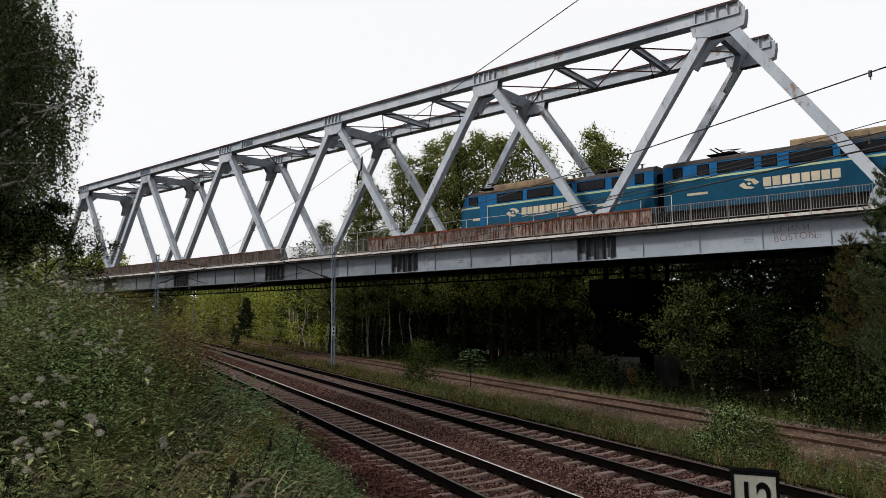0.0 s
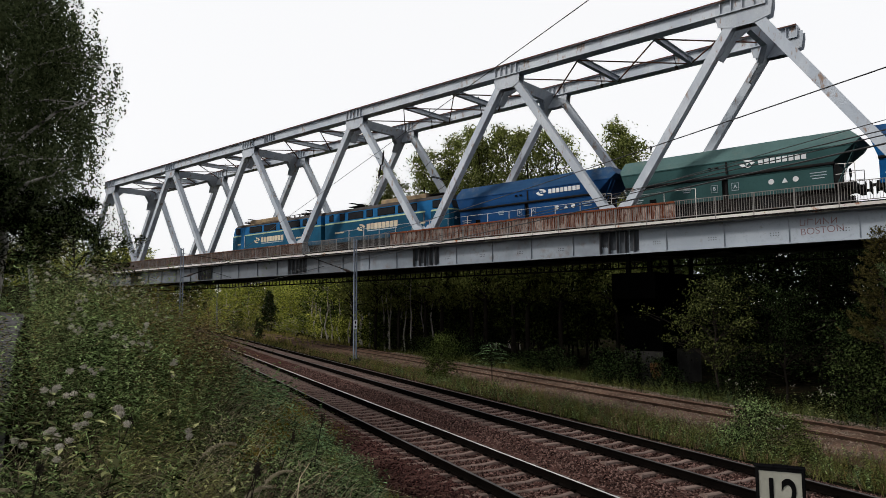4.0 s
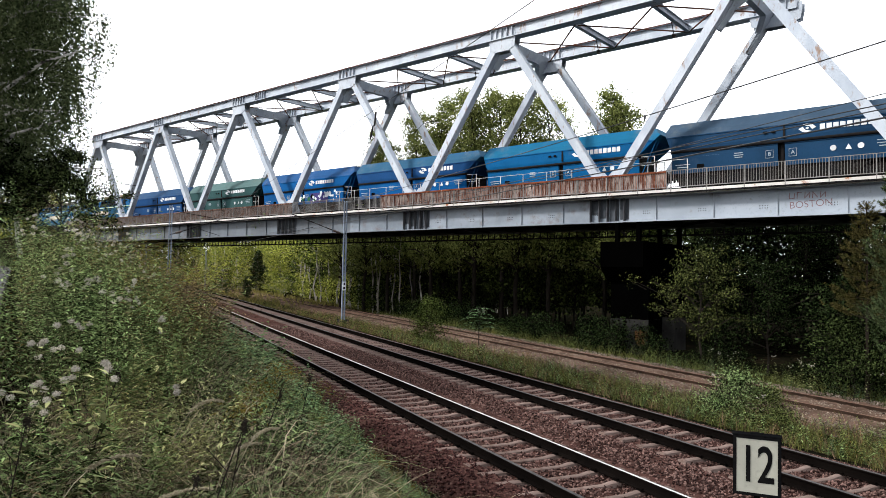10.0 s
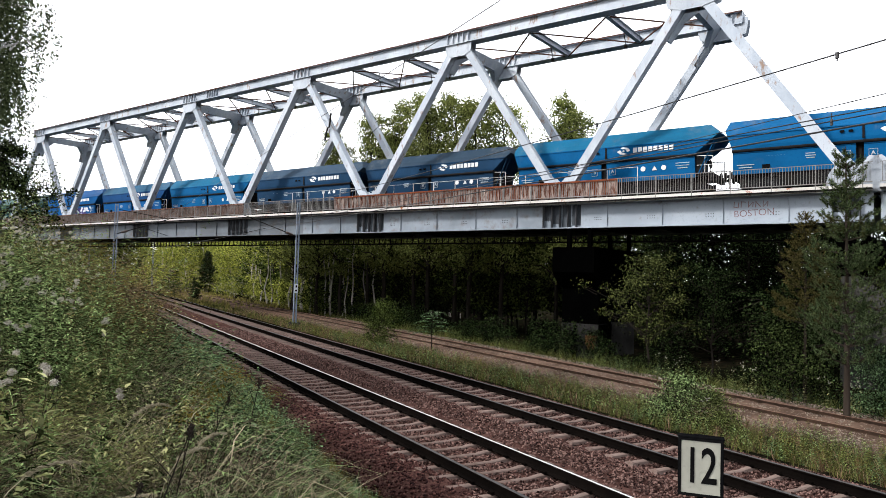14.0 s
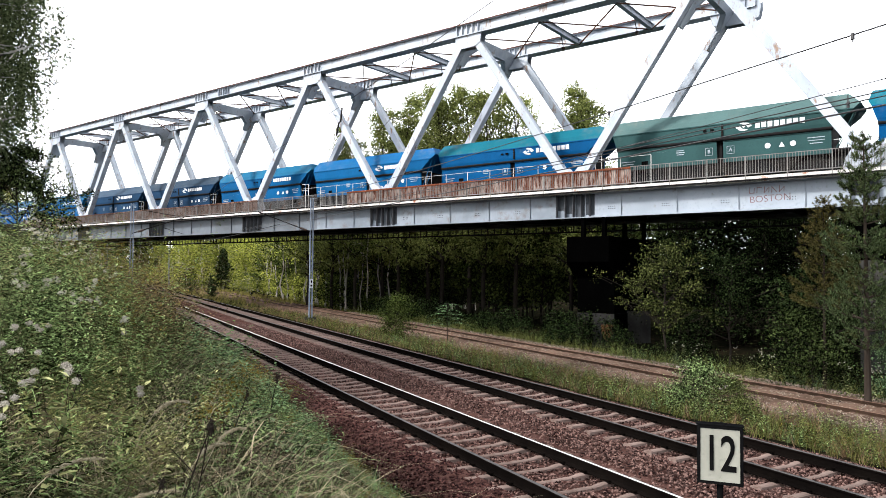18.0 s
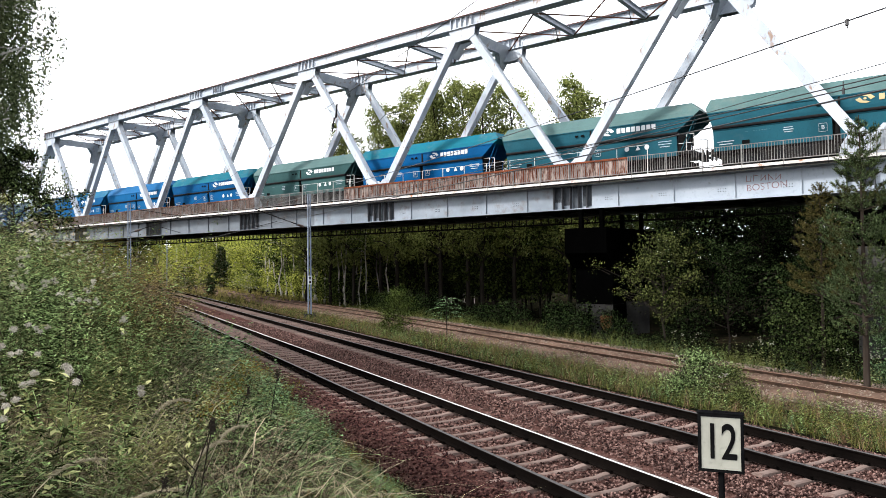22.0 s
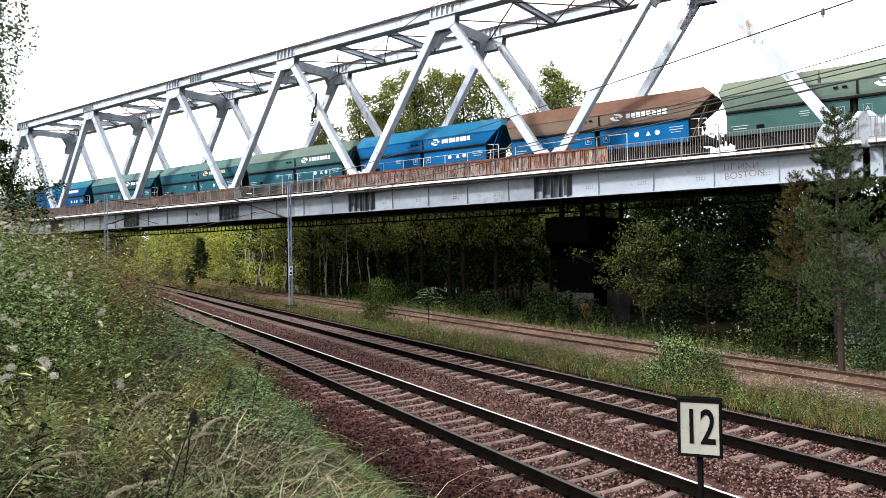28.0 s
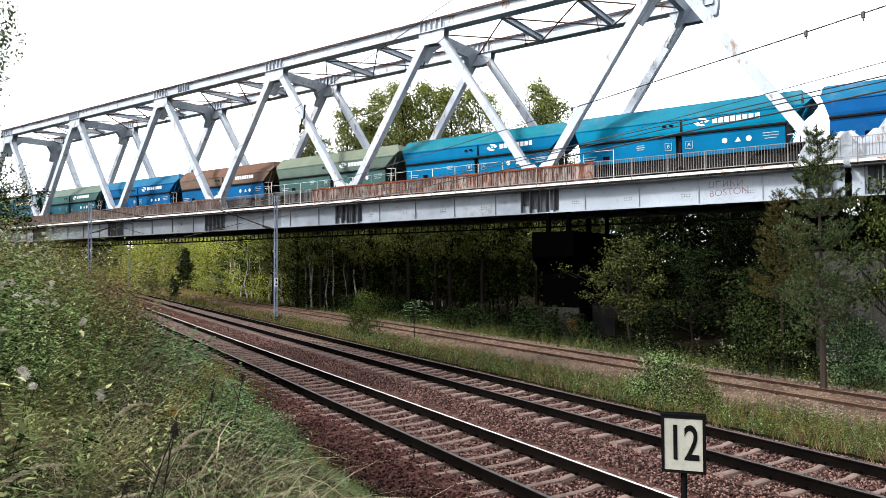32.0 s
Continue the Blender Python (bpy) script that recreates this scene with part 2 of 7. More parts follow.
M["weed_dark"] = foliage("trackside_weed_leaves", (0.005, 0.009, 0.003), (0.20, 0.24, 0.075), (0.12, 0.105, 0.03), power=2.0)
M["leaf_crown"] = foliage("sparse_crown_leaves", (0.0324, 0.0446, 0.013), (0.3024, 0.3312, 0.1008), (0.144, 0.1584, 0.0432), through_light=0.45, power=1.3)
M["stem"] = surface("plant_stems", (0.040, 0.034, 0.018), (0.025, 0.022, 0.012), 3, 20, 0.8, 0, 0)
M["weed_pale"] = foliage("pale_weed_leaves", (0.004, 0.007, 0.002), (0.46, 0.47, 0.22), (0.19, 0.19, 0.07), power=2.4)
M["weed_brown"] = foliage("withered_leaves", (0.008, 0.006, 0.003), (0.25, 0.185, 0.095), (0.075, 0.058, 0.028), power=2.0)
M["weed_gold"] = foliage("yellowing_leaves", (0.022, 0.019, 0.004), (0.30, 0.22, 0.045), (0.12, 0.105, 0.022), power=1.5)
M["grass_far"] = foliage("far_grass_blades", (0.0425, 0.0467, 0.0119), (0.255, 0.2125, 0.068), (0.102, 0.1105, 0.0255))
M["golden"] = foliage("goldenrod_bloom", (0.17, 0.119, 0.0187), (0.0935, 0.0765, 0.017))
M["glass"] = surface("dark_window_glass", (0.008, 0.009, 0.011), (0.012, 0.013, 0.016), 2, 10, 0.62, 0, 0)
M["white"] = surface("white_lettering", (0.5616, 0.5694, 0.5772), (0.4836, 0.4992, 0.5148), 2, 20, 0.6, 0, 0)
M["cream"] = surface("cream_lettering", (0.468, 0.4056, 0.2964), (0.4212, 0.3666, 0.273), 2, 20, 0.6, 0, 0)
M["orange"] = surface("yellowed_lettering", (0.46, 0.37, 0.20), (0.40, 0.31, 0.17), 2, 20, 0.6, 0, 0)
M["black"] = surface("black_paint", (0.0035, 0.0035, 0.004), (0.006, 0.006, 0.006), 3, 20, 0.92, 0, 0)
M["sign_face"] = surface("cream_sign_paint", (0.235, 0.232, 0.195), (0.20, 0.197, 0.165), 4, 30, 0.5, 0, 0.05, 0.001, (0.16, 0.14, 0.10), 0.7, 0.78, stain_scale=9)
M["graffiti_red"] = surface("red_spray_paint", (0.135, 0.075, 0.078), (0.165, 0.10, 0.105), 3, 20, 0.8, 0, 0)
M["roof_tan"] = surface("dusty_loco_roof", (0.234, 0.1716, 0.1014), (0.1248, 0.0936, 0.0702), 1.2, 14, 0.8, 0, 0.3)
M["roof_dark"] = surface("sooty_loco_roof", (0.0546, 0.0507, 0.0507), (0.0351, 0.0312, 0.0312), 1.2, 14, 0.8, 0, 0.3)
M["loco_blue"] = surface("loco_blue_paint", (0.0094, 0.0858, 0.2106), (0.0078, 0.0663, 0.1638), 0.8, 16, 0.62, 0, 0.05, 0.002, (0.0234, 0.039, 0.0546), 0.62, 0.75)
M["loco_teal"] = surface("loco_teal_paint", (0.0078, 0.0608, 0.1131), (0.007, 0.0484, 0.0897), 0.8, 16, 0.62, 0, 0.05, 0.002, (0.0234, 0.039, 0.0468), 0.62, 0.75)
M["stripe"] = surface("pale_green_stripe", (0.312, 0.39, 0.2184), (0.2652, 0.3276, 0.195), 2, 20, 0.5, 0, 0)
M["porcelain"] = surface("brown_insulator", (0.040, 0.022, 0.017), (0.025, 0.014, 0.011), 5, 30, 0.3, 0, 0)


def wagon_paint(name, c, dust=(0.11, 0.115, 0.11), lo=0.56):
    return surface(name, c, tuple(v * 0.8 for v in c), 0.45, 12, 0.62, 0, 0.08, 0.003, dust, lo, lo + 0.4, vary=0.06, stain_scale=0.7)


BODY_COLOURS = {"navy": (0.008, 0.045, 0.135), "royal": (0.004, 0.070, 0.215), "blue": (0.003, 0.074, 0.195), "deep": (0.001, 0.058, 0.165), "slate": (0.010, 0.036, 0.080),
                "dark_slate": (0.008, 0.028, 0.062), "cyan": (0.001, 0.105, 0.225), "bright_cyan": (0.002, 0.145, 0.25), "green": (0.027, 0.066, 0.066), "teal": (0.012, 0.063, 0.086),
                "grey_teal": (0.042, 0.094, 0.088), "brown": (0.115, 0.082, 0.062), "sage": (0.080, 0.112, 0.092)}
TOP_COLOURS = {"navy": (0.012, 0.044, 0.105), "royal": (0.010, 0.052, 0.145), "pale_blue": (0.020, 0.074, 0.135), "blue": (0.004, 0.072, 0.185), "mid_blue": (0.006, 0.082, 0.160), "slate": (0.030, 0.053, 0.084),
               "dark_slate": (0.019, 0.036, 0.058), "sea": (0.004, 0.088, 0.125), "cyan": (0.007, 0.115, 0.155), "bright_cyan": (0.010, 0.115, 0.170), "green": (0.060, 0.106, 0.104),
               "grey_green": (0.080, 0.108, 0.090), "sage": (0.108, 0.128, 0.094), "brown": (0.098, 0.052, 0.035)}
PAINT = {k: wagon_paint(f"{k}_wagon_paint", c) for k, c in BODY_COLOURS.items()}
TOP_PAINT = {k: wagon_paint(f"dusty_{k}_wagon_top", c, (0.13, 0.13, 0.115), 0.5) for k, c in TOP_COLOURS.items()}


# ---- mesh making ----
class Shape:
    """Collects vertices and faces of one mesh."""

    def __init__(self):
        self.v, self.f = [], []

    def add(self, verts, faces):
        n = len(self.v)
        self.v += [tuple(p) for p in verts]
        self.f += [tuple(n + i for i in f) for f in faces]
        return self

    def box(self, x0, x1, y0, y1, z0, z1, c=0.0):
        """A box; c cuts its long edges at the top."""
        if c:
            pts = [(y0, z0), (y1, z0), (y1, z1 - c), (y1 - c, z1), (y0 + c, z1), (y0, z1 - c)]
            return self.add([(x, y, z) for x in (x0, x1) for y, z in pts],
                            [tuple(range(5, -1, -1)), tuple(range(6, 12))] + [(i, (i + 1) % 6, 6 + (i + 1) % 6, 6 + i) for i in range(6)])
        return self.add([(x, y, z) for x in (x0, x1) for y in (y0, y1) for z in (z0, z1)],
                        [(0, 1, 3, 2), (4, 6, 7, 5), (0, 4, 5, 1), (2, 3, 7, 6), (0, 2, 6, 4), (1, 5, 7, 3)])

    def sweep(self, p, q, prof, up=(0, 0, 1)):
        """A bar from p to q with a closed profile of (side, up) points."""
        p, q = Vector(p), Vector(q)
        d = (q - p).normalized()
        side = d.cross(Vector(up))
        side = side.normalized() if side.length > 1e-6 else Vector((1, 0, 0))
        u = side.cross(d)
        n = len(prof)
        vs = [e + side * a + u * b for e in (p, q) for a, b in prof]
        return self.add(vs, [tuple(range(n - 1, -1, -1)), tuple(range(n, 2 * n))] + [(i, (i + 1) % n, n + (i + 1) % n, n + i) for i in range(n)])

    def bar(self, p, q, w, h=None, up=(0, 0, 1)):
        h = h or w
        return self.sweep(p, q, [(-w / 2, -h / 2), (w / 2, -h / 2), (w / 2, h / 2), (-w / 2, h / 2)], up)

    def rod(self, p, q, r, n=8, r2=None):
        p, q = Vector(p), Vector(q)
        d = (q - p).normalized()
        a = d.orthogonal().normalized()
        b = d.cross(a)
        r2 = r if r2 is None else r2
        vs = [e + (a * math.cos(k * math.tau / n) + b * math.sin(k * math.tau / n)) * s for e, s in ((p, r), (q, r2)) for k in range(n)]
        return self.add(vs, [tuple(range(n - 1, -1, -1)), tuple(range(n, 2 * n))] + [(i, (i + 1) % n, n + (i + 1) % n, n + i) for i in range(n)])

    def pipe(self, pts, radii, n=6):
        """A round skin through the points, one radius a point."""
        pts = [Vector(p) for p in pts]
        k0 = len(self.v)
        vs = []
        for i, p in enumerate(pts):
            d = (pts[min(i + 1, len(pts) - 1)] - pts[max(i - 1, 0)]).normalized()
            a = d.cross(Vector((0.31, 0.17, 0.94)) if abs(d.z) < 0.9 else Vector((1, 0.1, 0))).normalized()
            b = d.cross(a)
            vs += [p + (a * math.cos(j * math.tau / n) + b * math.sin(j * math.tau / n)) * radii[i] for j in range(n)]
        fs = [tuple(range(n - 1, -1, -1)), tuple(range(len(vs) - n, len(vs)))]
        for i in range(len(pts) - 1):
            fs += [(i * n + j, i * n + (j + 1) % n, (i + 1) * n + (j + 1) % n, (i + 1) * n + j) for j in range(n)]
        return self.add(vs, fs)

    def plate(self, pts, t):
        """A flat plate: outline points (x, z) in the x-z plane, thickness from y = t[0] to t[1]."""
        n = len(pts)
        vs = [(x, y, z) for y in t for x, z in pts]
        return self.add(vs, [tuple(range(n)), tuple(range(2 * n - 1, n - 1, -1))] + [(i, n + i, n + (i + 1) % n, (i + 1) % n) for i in range(n)])

    def cross(self, pts, t):
        """The same in the y-z plane, from x = t[0] to t[1]."""
        n = len(pts)
        vs = [(x, y, z) for x in t for y, z in pts]
        return self.add(vs, [tuple(range(n - 1, -1, -1)), tuple(range(n, 2 * n))] + [(i, (i + 1) % n, n + (i + 1) % n, n + i) for i in range(n)])

    def mesh(self, name, mat):
        me = bpy.data.meshes.new(name)
        me.from_pydata(self.v, [], self.f)
        me.materials.append(mat)
        return me


def grid_mesh(name, verts, quads, mat, smooth=False):
    """A mesh from number arrays: verts (n, 3), quads (m, 4)."""
    me = bpy.data.meshes.new(name)
    verts, quads = np.asarray(verts, np.float32), np.asarray(quads, np.int32)
    k = quads.shape[1]
    me.vertices.add(len(verts))
    me.vertices.foreach_set("co", verts.ravel())
    me.loops.add(quads.size)
    me.loops.foreach_set("vertex_index", quads.ravel())
    me.polygons.add(len(quads))
    me.polygons.foreach_set("loop_start", np.arange(0, quads.size, k, dtype=np.int32))
    me.polygons.foreach_set("loop_total", np.full(len(quads), k, np.int32))
    if smooth:
        me.polygons.foreach_set("use_smooth", np.ones(len(quads), bool))
    me.update(calc_edges=True)
    me.materials.append(mat)
    return me


def part(name, shape, mat, parent, label="", at=None):
    """One mesh object under a thing or a part. shape: a Shape or a mesh."""
    me = shape.mesh(name, mat) if isinstance(shape, Shape) else shape
    ob = new(name, me)
    ob.parent = parent
    if at is not None:
        ob.matrix_basis = at
    return tagged(ob, label)


def thing(name, label, category, m=None, group="", kind=""):
    ob = new(name)
    if m is not None:
        ob.matrix_basis = m
    return tagged(ob, label, category, group, kind)


def whole(name, shape, mat, label, category="", group="", kind="", m=None):
    """A thing that is one mesh."""
    me = shape.mesh(name, mat) if isinstance(shape, Shape) else shape
    ob = new(name, me)
    if m is not None:
        ob.matrix_basis = m
    return tagged(ob, label, category, group, kind)


def letters(text, size, mat, depth=0.004, bold=0.03):
    """A mesh of letters in the x-z plane, facing -y, centred."""
    cu = bpy.data.curves.new("letters", "FONT")
    cu.body, cu.size, cu.extrude, cu.align_x, cu.align_y, cu.offset = text, size, depth, "CENTER", "CENTER", bold * size
    ob = bpy.data.objects.new("letters", cu)
    scene.collection.objects.link(ob)
    dg = bpy.context.evaluated_depsgraph_get()
    me = bpy.data.meshes.new_from_object(ob.evaluated_get(dg))
    bpy.data.objects.remove(ob)
    me.transform(pose(0, 0, 0, 90))
    me.materials.clear()
    me.materials.append(mat)
    return me


rng = np.random.default_rng(7)


# ---- plan: y runs along the lower tracks, x to their right, z = 0 on the lower railheads ----
TRACK_1, TRACK_2, SIDING, SIDING_Z = 7.02, 11.02, 19.82, -0.49
BETA, BRIDGE_D = 24.73, 38.74  # the bridge's heading to the left of +y, and its near truss's distance from the eye
UB = Vector((-math.sin(radians(BETA)), math.cos(radians(BETA)), 0))
NB = Vector((math.cos(radians(BETA)), math.sin(radians(BETA)), 0))
RAIL_Z, TRUSS_W = 8.45, 6.25
TRACK_OFF = 2.95


def on_bridge(s, off, z, turn=0.0):
    """A pose s metres along the bridge and off metres behind its near truss, x ahead along the bridge."""
    p = NB * (BRIDGE_D + off) + UB * s
    return pose(p.x, p.y, z, 0, 0, 90 + BETA + turn)


def step(e0, e1, v):
    t = np.clip((v - e0) / (e1 - e0), 0, 1)
    return t * t * (3 - 2 * t)


def ground_z(x, y):
    """Height of the ground."""
    x, y = np.asarray(x, float), np.asarray(y, float)
    bank = 1.62 + 0.10 * np.clip(-x, 0, 6) + 0.012 * np.clip(y, -10, 60) - 0.25 * np.exp(-((y - 3) ** 2 + (x - 1) ** 2) / 8) + 0.95 * step(4.5, 10.5, y) * step(60, 22, y) * step(1.9, -0.8, x)
    z = bank + (-0.42 - bank) * step(1.25, 5.0, x)
    z = z + (-0.78 + 0.42) * step(13.6, 14.8, x) + (-0.5) * step(22, 26, x) + (-0.4) * step(27, 45, x)
    # embankments of the upper line past both ends of the bridge
    s = -x * math.sin(radians(BETA)) + y * math.cos(radians(BETA))
    off = x * math.cos(radians(BETA)) + y * math.sin(radians(BETA)) - BRIDGE_D - TRACK_OFF
    ridge = 7.7 - np.clip(np.abs(off) - 3.2, 0, 40) / 1.5
    w = step(97, 104, s)
    z = np.where(ridge > z, z + (ridge - z) * w, z)
    return z


def axis(lo, hi, dense_lo, dense_hi, fine):
    a = list(np.arange(dense_lo, dense_hi + 1e-6, fine))
    v, d = dense_hi, fine
    while v < hi:
        d *= 1.25
        v += d
        a.append(min(v, hi))
    v, d = dense_lo, fine
    while v > lo:
        d *= 1.25
        v -= d
        a.insert(0, max(v, lo))
    return np.array(a)


def build_ground():
    xs, ys = axis(-2500, 2500, -14, 48, 0.35), axis(-2500, 2500, -6, 130, 0.7)
    X, Y = np.meshgrid(xs, ys)
    Z = ground_z(X, Y)
    near = np.exp(-((X - 10) / 60) ** 2 - ((Y - 40) / 120) ** 2)
    flat = (X > 5.0) & (X < 14.0)
    bumps = rng.normal(0, 1, X.shape)
    Z = Z + np.where(flat, 0.0, 0.03 * near * bumps)
    v = np.stack([X.ravel(), Y.ravel(), Z.ravel()], -1)
    ny, nx = X.shape
    i = np.arange(ny * nx).reshape(ny, nx)
    q = np.stack([i[:-1, :-1], i[:-1, 1:], i[1:, 1:], i[1:, :-1]], -1).reshape(-1, 4)
    # soil is near-black: shade in the gaps under plants is in its colour
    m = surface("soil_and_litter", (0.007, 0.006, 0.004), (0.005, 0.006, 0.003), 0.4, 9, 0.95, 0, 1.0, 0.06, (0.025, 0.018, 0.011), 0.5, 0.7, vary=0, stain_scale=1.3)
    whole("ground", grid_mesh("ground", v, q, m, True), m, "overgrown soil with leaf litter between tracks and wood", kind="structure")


build_ground()

# ---- lower tracks ----
RAIL_PROFILE = [(-0.075, -0.172), (0.075, -0.172), (0.075, -0.158), (0.012, -0.14), (0.012, -0.045), (0.036, -0.036), (0.036, -0.006), (-0.036, -0.006), (-0.036, -0.036), (-0.012, -0.045), (-0.012, -0.14), (-0.075, -0.158)]


def sleeper_mesh(mat, name="sleeper"):
    """A concrete sleeper: high under the rails, thin-waisted between them, with sloping sides."""
    sh = Shape()
    st = [(-1.30, 0.10, 0.15), (-1.22, 0.066, 0.0), (-0.98, 0.068, -0.0), (-0.55, 0.060, 0.0), (-0.35, 0.052, -0.030), (0.35, 0.052, -0.030), (0.55, 0.060, 0.0), (0.98, 0.068, 0.0), (1.22, 0.066, 0.0), (1.30, 0.10, -0.02)]
    vs, fs = [], []
    for x, w, dz in st:
        dz = min(dz, 0.0)
        vs += [(x, -w - 0.02, -0.40), (x, -w, -0.19 + dz), (x, -w + 0.025, -0.172 + dz), (x, w - 0.025, -0.172 + dz), (x, w, -0.19 + dz), (x, w + 0.02, -0.40)]
    for i in range(len(st) - 1):
        for k in range(5):
            a = i * 6 + k
            fs.append((a, a + 1, a + 7, a + 6))
    fs += [(0, 5, 4, 3, 2, 1), tuple(len(vs) - 6 + k for k in range(6))]
    return sh.add(vs, fs).mesh(name, mat)


def wood_sleeper_mesh(mat):
    return Shape().box(-1.25, 1.25, -0.13, 0.13, -0.32, -0.17, 0.02).mesh("sleeper", mat)


def clip_rows(x, ys, z):
    """Rail fastenings: a base plate and two spring clips at every sleeper and rail."""
    sh = Shape()
    for y in ys:
        for c in (-0.753, 0.753):
            sh.box(x + c - 0.13, x + c + 0.13, y - 0.07, y + 0.07, z - 0.174, z - 0.160)
            for d in (-0.095, 0.095):
                sh.box(x + c + d - 0.03, x + c + d + 0.03, y - 0.045, y + 0.045, z - 0.16, z - 0.125, 0.012)
    return sh


def build_track(name, label, x, z, top_mat, sleeper, y0, y1, mark, side="rail_side"):
    t = thing(name, label, "railway track", kind="structure")
    ys = np.arange(y0, y1, 0.6)
    for i, c in enumerate((-0.753, 0.753)):
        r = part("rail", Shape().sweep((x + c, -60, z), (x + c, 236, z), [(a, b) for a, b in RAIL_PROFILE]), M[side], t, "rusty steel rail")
        w = 0.019 if top_mat[i] is M["rail_top"] else 0.030
        part("railhead", Shape().sweep((x + c, -60, z), (x + c, 236, z), [(-w - 0.004, -0.006), (w + 0.004, -0.006), (w, 0.0), (-w, 0.0)]), top_mat[i], r, mark[i])
    for y in ys[:299]:
        part("sleeper", sleeper, None, t, at=pose(x + rng.normal(0, 0.01), y + rng.normal(0, 0.012), z + rng.normal(0, 0.004), 0, 0, rng.normal(0, 0.4)))
    part("rail_fastenings", clip_rows(x, ys[:110], z), M["rail_side"], t, "small rusty rail clips on base plates")["kind"] = "stuff"
    rest = Shape()
    for y in np.arange(y1, 234, 0.6):
        rest.box(x - 1.3, x + 1.3, y - 0.12, y + 0.12, z - 0.3, z - 0.175)
    part("far_sleepers", rest, M["sleeper"], t)["kind"] = "stuff"
    return t


SLEEPER = sleeper_mesh(M["sleeper"])
WOOD_SLEEPER = wood_sleeper_mesh(surface("old_oak_sleeper", (0.13, 0.095, 0.065), (0.09, 0.07, 0.05), 1.5, 14, 0.95, 0, 0.7, 0.02, stretch=(0.3, 3, 3)))


def build_bed():
    """Ballast under both main tracks: shoulders, a shallow dip between the tracks."""
    prof = [(4.75, -0.46), (5.2, -0.19), (5.92, -0.165), (6.05, -0.235), (8.05, -0.235), (8.45, -0.19), (9.05, -0.20), (9.60, -0.19), (9.95, -0.235), (12.1, -0.235), (12.75, -0.25), (13.9, -0.66)]
    xs = np.concatenate([np.linspace(prof[i][0], prof[i + 1][0], max(2, int((prof[i + 1][0] - prof[i][0]) / 0.12)), endpoint=False) for i in range(len(prof) - 1)] + [[prof[-1][0]]])
    zs = np.interp(xs, [p[0] for p in prof], [p[1] for p in prof])
    ys = axis(-60, 236, 2, 45, 0.12)
    X, Y = np.meshgrid(xs, ys)
    Z = np.tile(zs, (len(ys), 1)) + rng.normal(0, 0.016, X.shape) - 0.02
    v = np.stack([X.ravel(), Y.ravel(), Z.ravel()], -1)
    ny, nx = X.shape
    i = np.arange(ny * nx).reshape(ny, nx)
    q = np.stack([i[:-1, :-1], i[:-1, 1:], i[1:, 1:], i[1:, :-1]], -1).reshape(-1, 4)
    whole("ballast_bed", grid_mesh("ballast_bed", v, q, M["ballast"]), None, "reddish brown crushed stone ballast under the tracks", kind="structure")
    xs = np.linspace(17.0, 22.4, 32)
    ys = axis(-60, 236, 2, 60, 0.2)
    X, Y = np.meshgrid(xs, ys)
    Z = np.interp(X, [17.0, 17.8, 21.4, 22.4], [-0.82, -0.60, -0.59, -0.80]) + rng.normal(0, 0.02, X.shape)
    v = np.stack([X.ravel(), Y.ravel(), Z.ravel()], -1)
    ny, nx = X.shape
    i = np.arange(ny * nx).reshape(ny, nx)
    q = np.stack([i[:-1, :-1], i[:-1, 1:], i[1:, 1:], i[1:, :-1]], -1).reshape(-1, 4)
    m = surface("old_ballast", (0.105, 0.068, 0.050), (0.052, 0.034, 0.025), 0.5, 14, 0.95, 0, 1.0, 0.05, (0.20, 0.155, 0.12), 0.55, 0.68, stain_scale=7)
    whole("siding_bed", grid_mesh("siding_bed", v, q, m), m, "pale earthy gravel under the old siding", kind="structure")


def stones(n, x0, x1, y0, y1, zf, size, mat, name, label):
    """Loose stones: jittered octahedra."""
    u = rng.random(n)
    y = y0 + (y1 - y0) * u ** 1.7
    x = rng.uniform(x0, x1, n)
    c = np.stack([x, y, zf(x)], -1)
    base = np.array([(1, 0, 0), (0, 1, 0), (-1, 0, 0), (0, -1, 0), (0, 0, 0.8), (0, 0, -0.8)], float)
    v = base[None] * (size * rng.uniform(0.5, 1.2, (n, 1, 3))) + rng.normal(0, size * 0.16, (n, 6, 3))
    a = rng.uniform(0, math.tau, n)
    ca, sa = np.cos(a)[:, None], np.sin(a)[:, None]
    v = np.stack([v[..., 0] * ca - v[..., 1] * sa, v[..., 0] * sa + v[..., 1] * ca, v[..., 2]], -1) + c[:, None]
    t = np.array([(0, 1, 4), (1, 2, 4), (2, 3, 4), (3, 0, 4), (1, 0, 5), (2, 1, 5), (3, 2, 5), (0, 3, 5)])
    f = (t[None] + 6 * np.arange(n)[:, None, None]).reshape(-1, 3)
    whole(name, grid_mesh(name, v.reshape(-1, 3), f, mat), None, label, "gravel", kind="stuff")


def stone_material(name, a, b, c):
    m, nt, ns, ln, p = nodes_of(name)
    geo = ns.new("ShaderNodeNewGeometry")
    pw = ns.new("ShaderNodeMath")
    pw.operation = "POWER"
    pw.inputs[1].default_value = 1.7
    ln.new(geo.outputs["Random Per Island"], pw.inputs[0])
    col = mixer(nt, pw.outputs[0], a, b)
    col = mixer(nt, ramp(nt, grain(nt, 25, 4), 0.55, 0.8), col, c)
    ln.new(col, p.inputs["Base Color"])
    p.inputs["Roughness"].default_value = 0.9
    p.inputs["Specular IOR Level"].default_value = 0.04
    return m


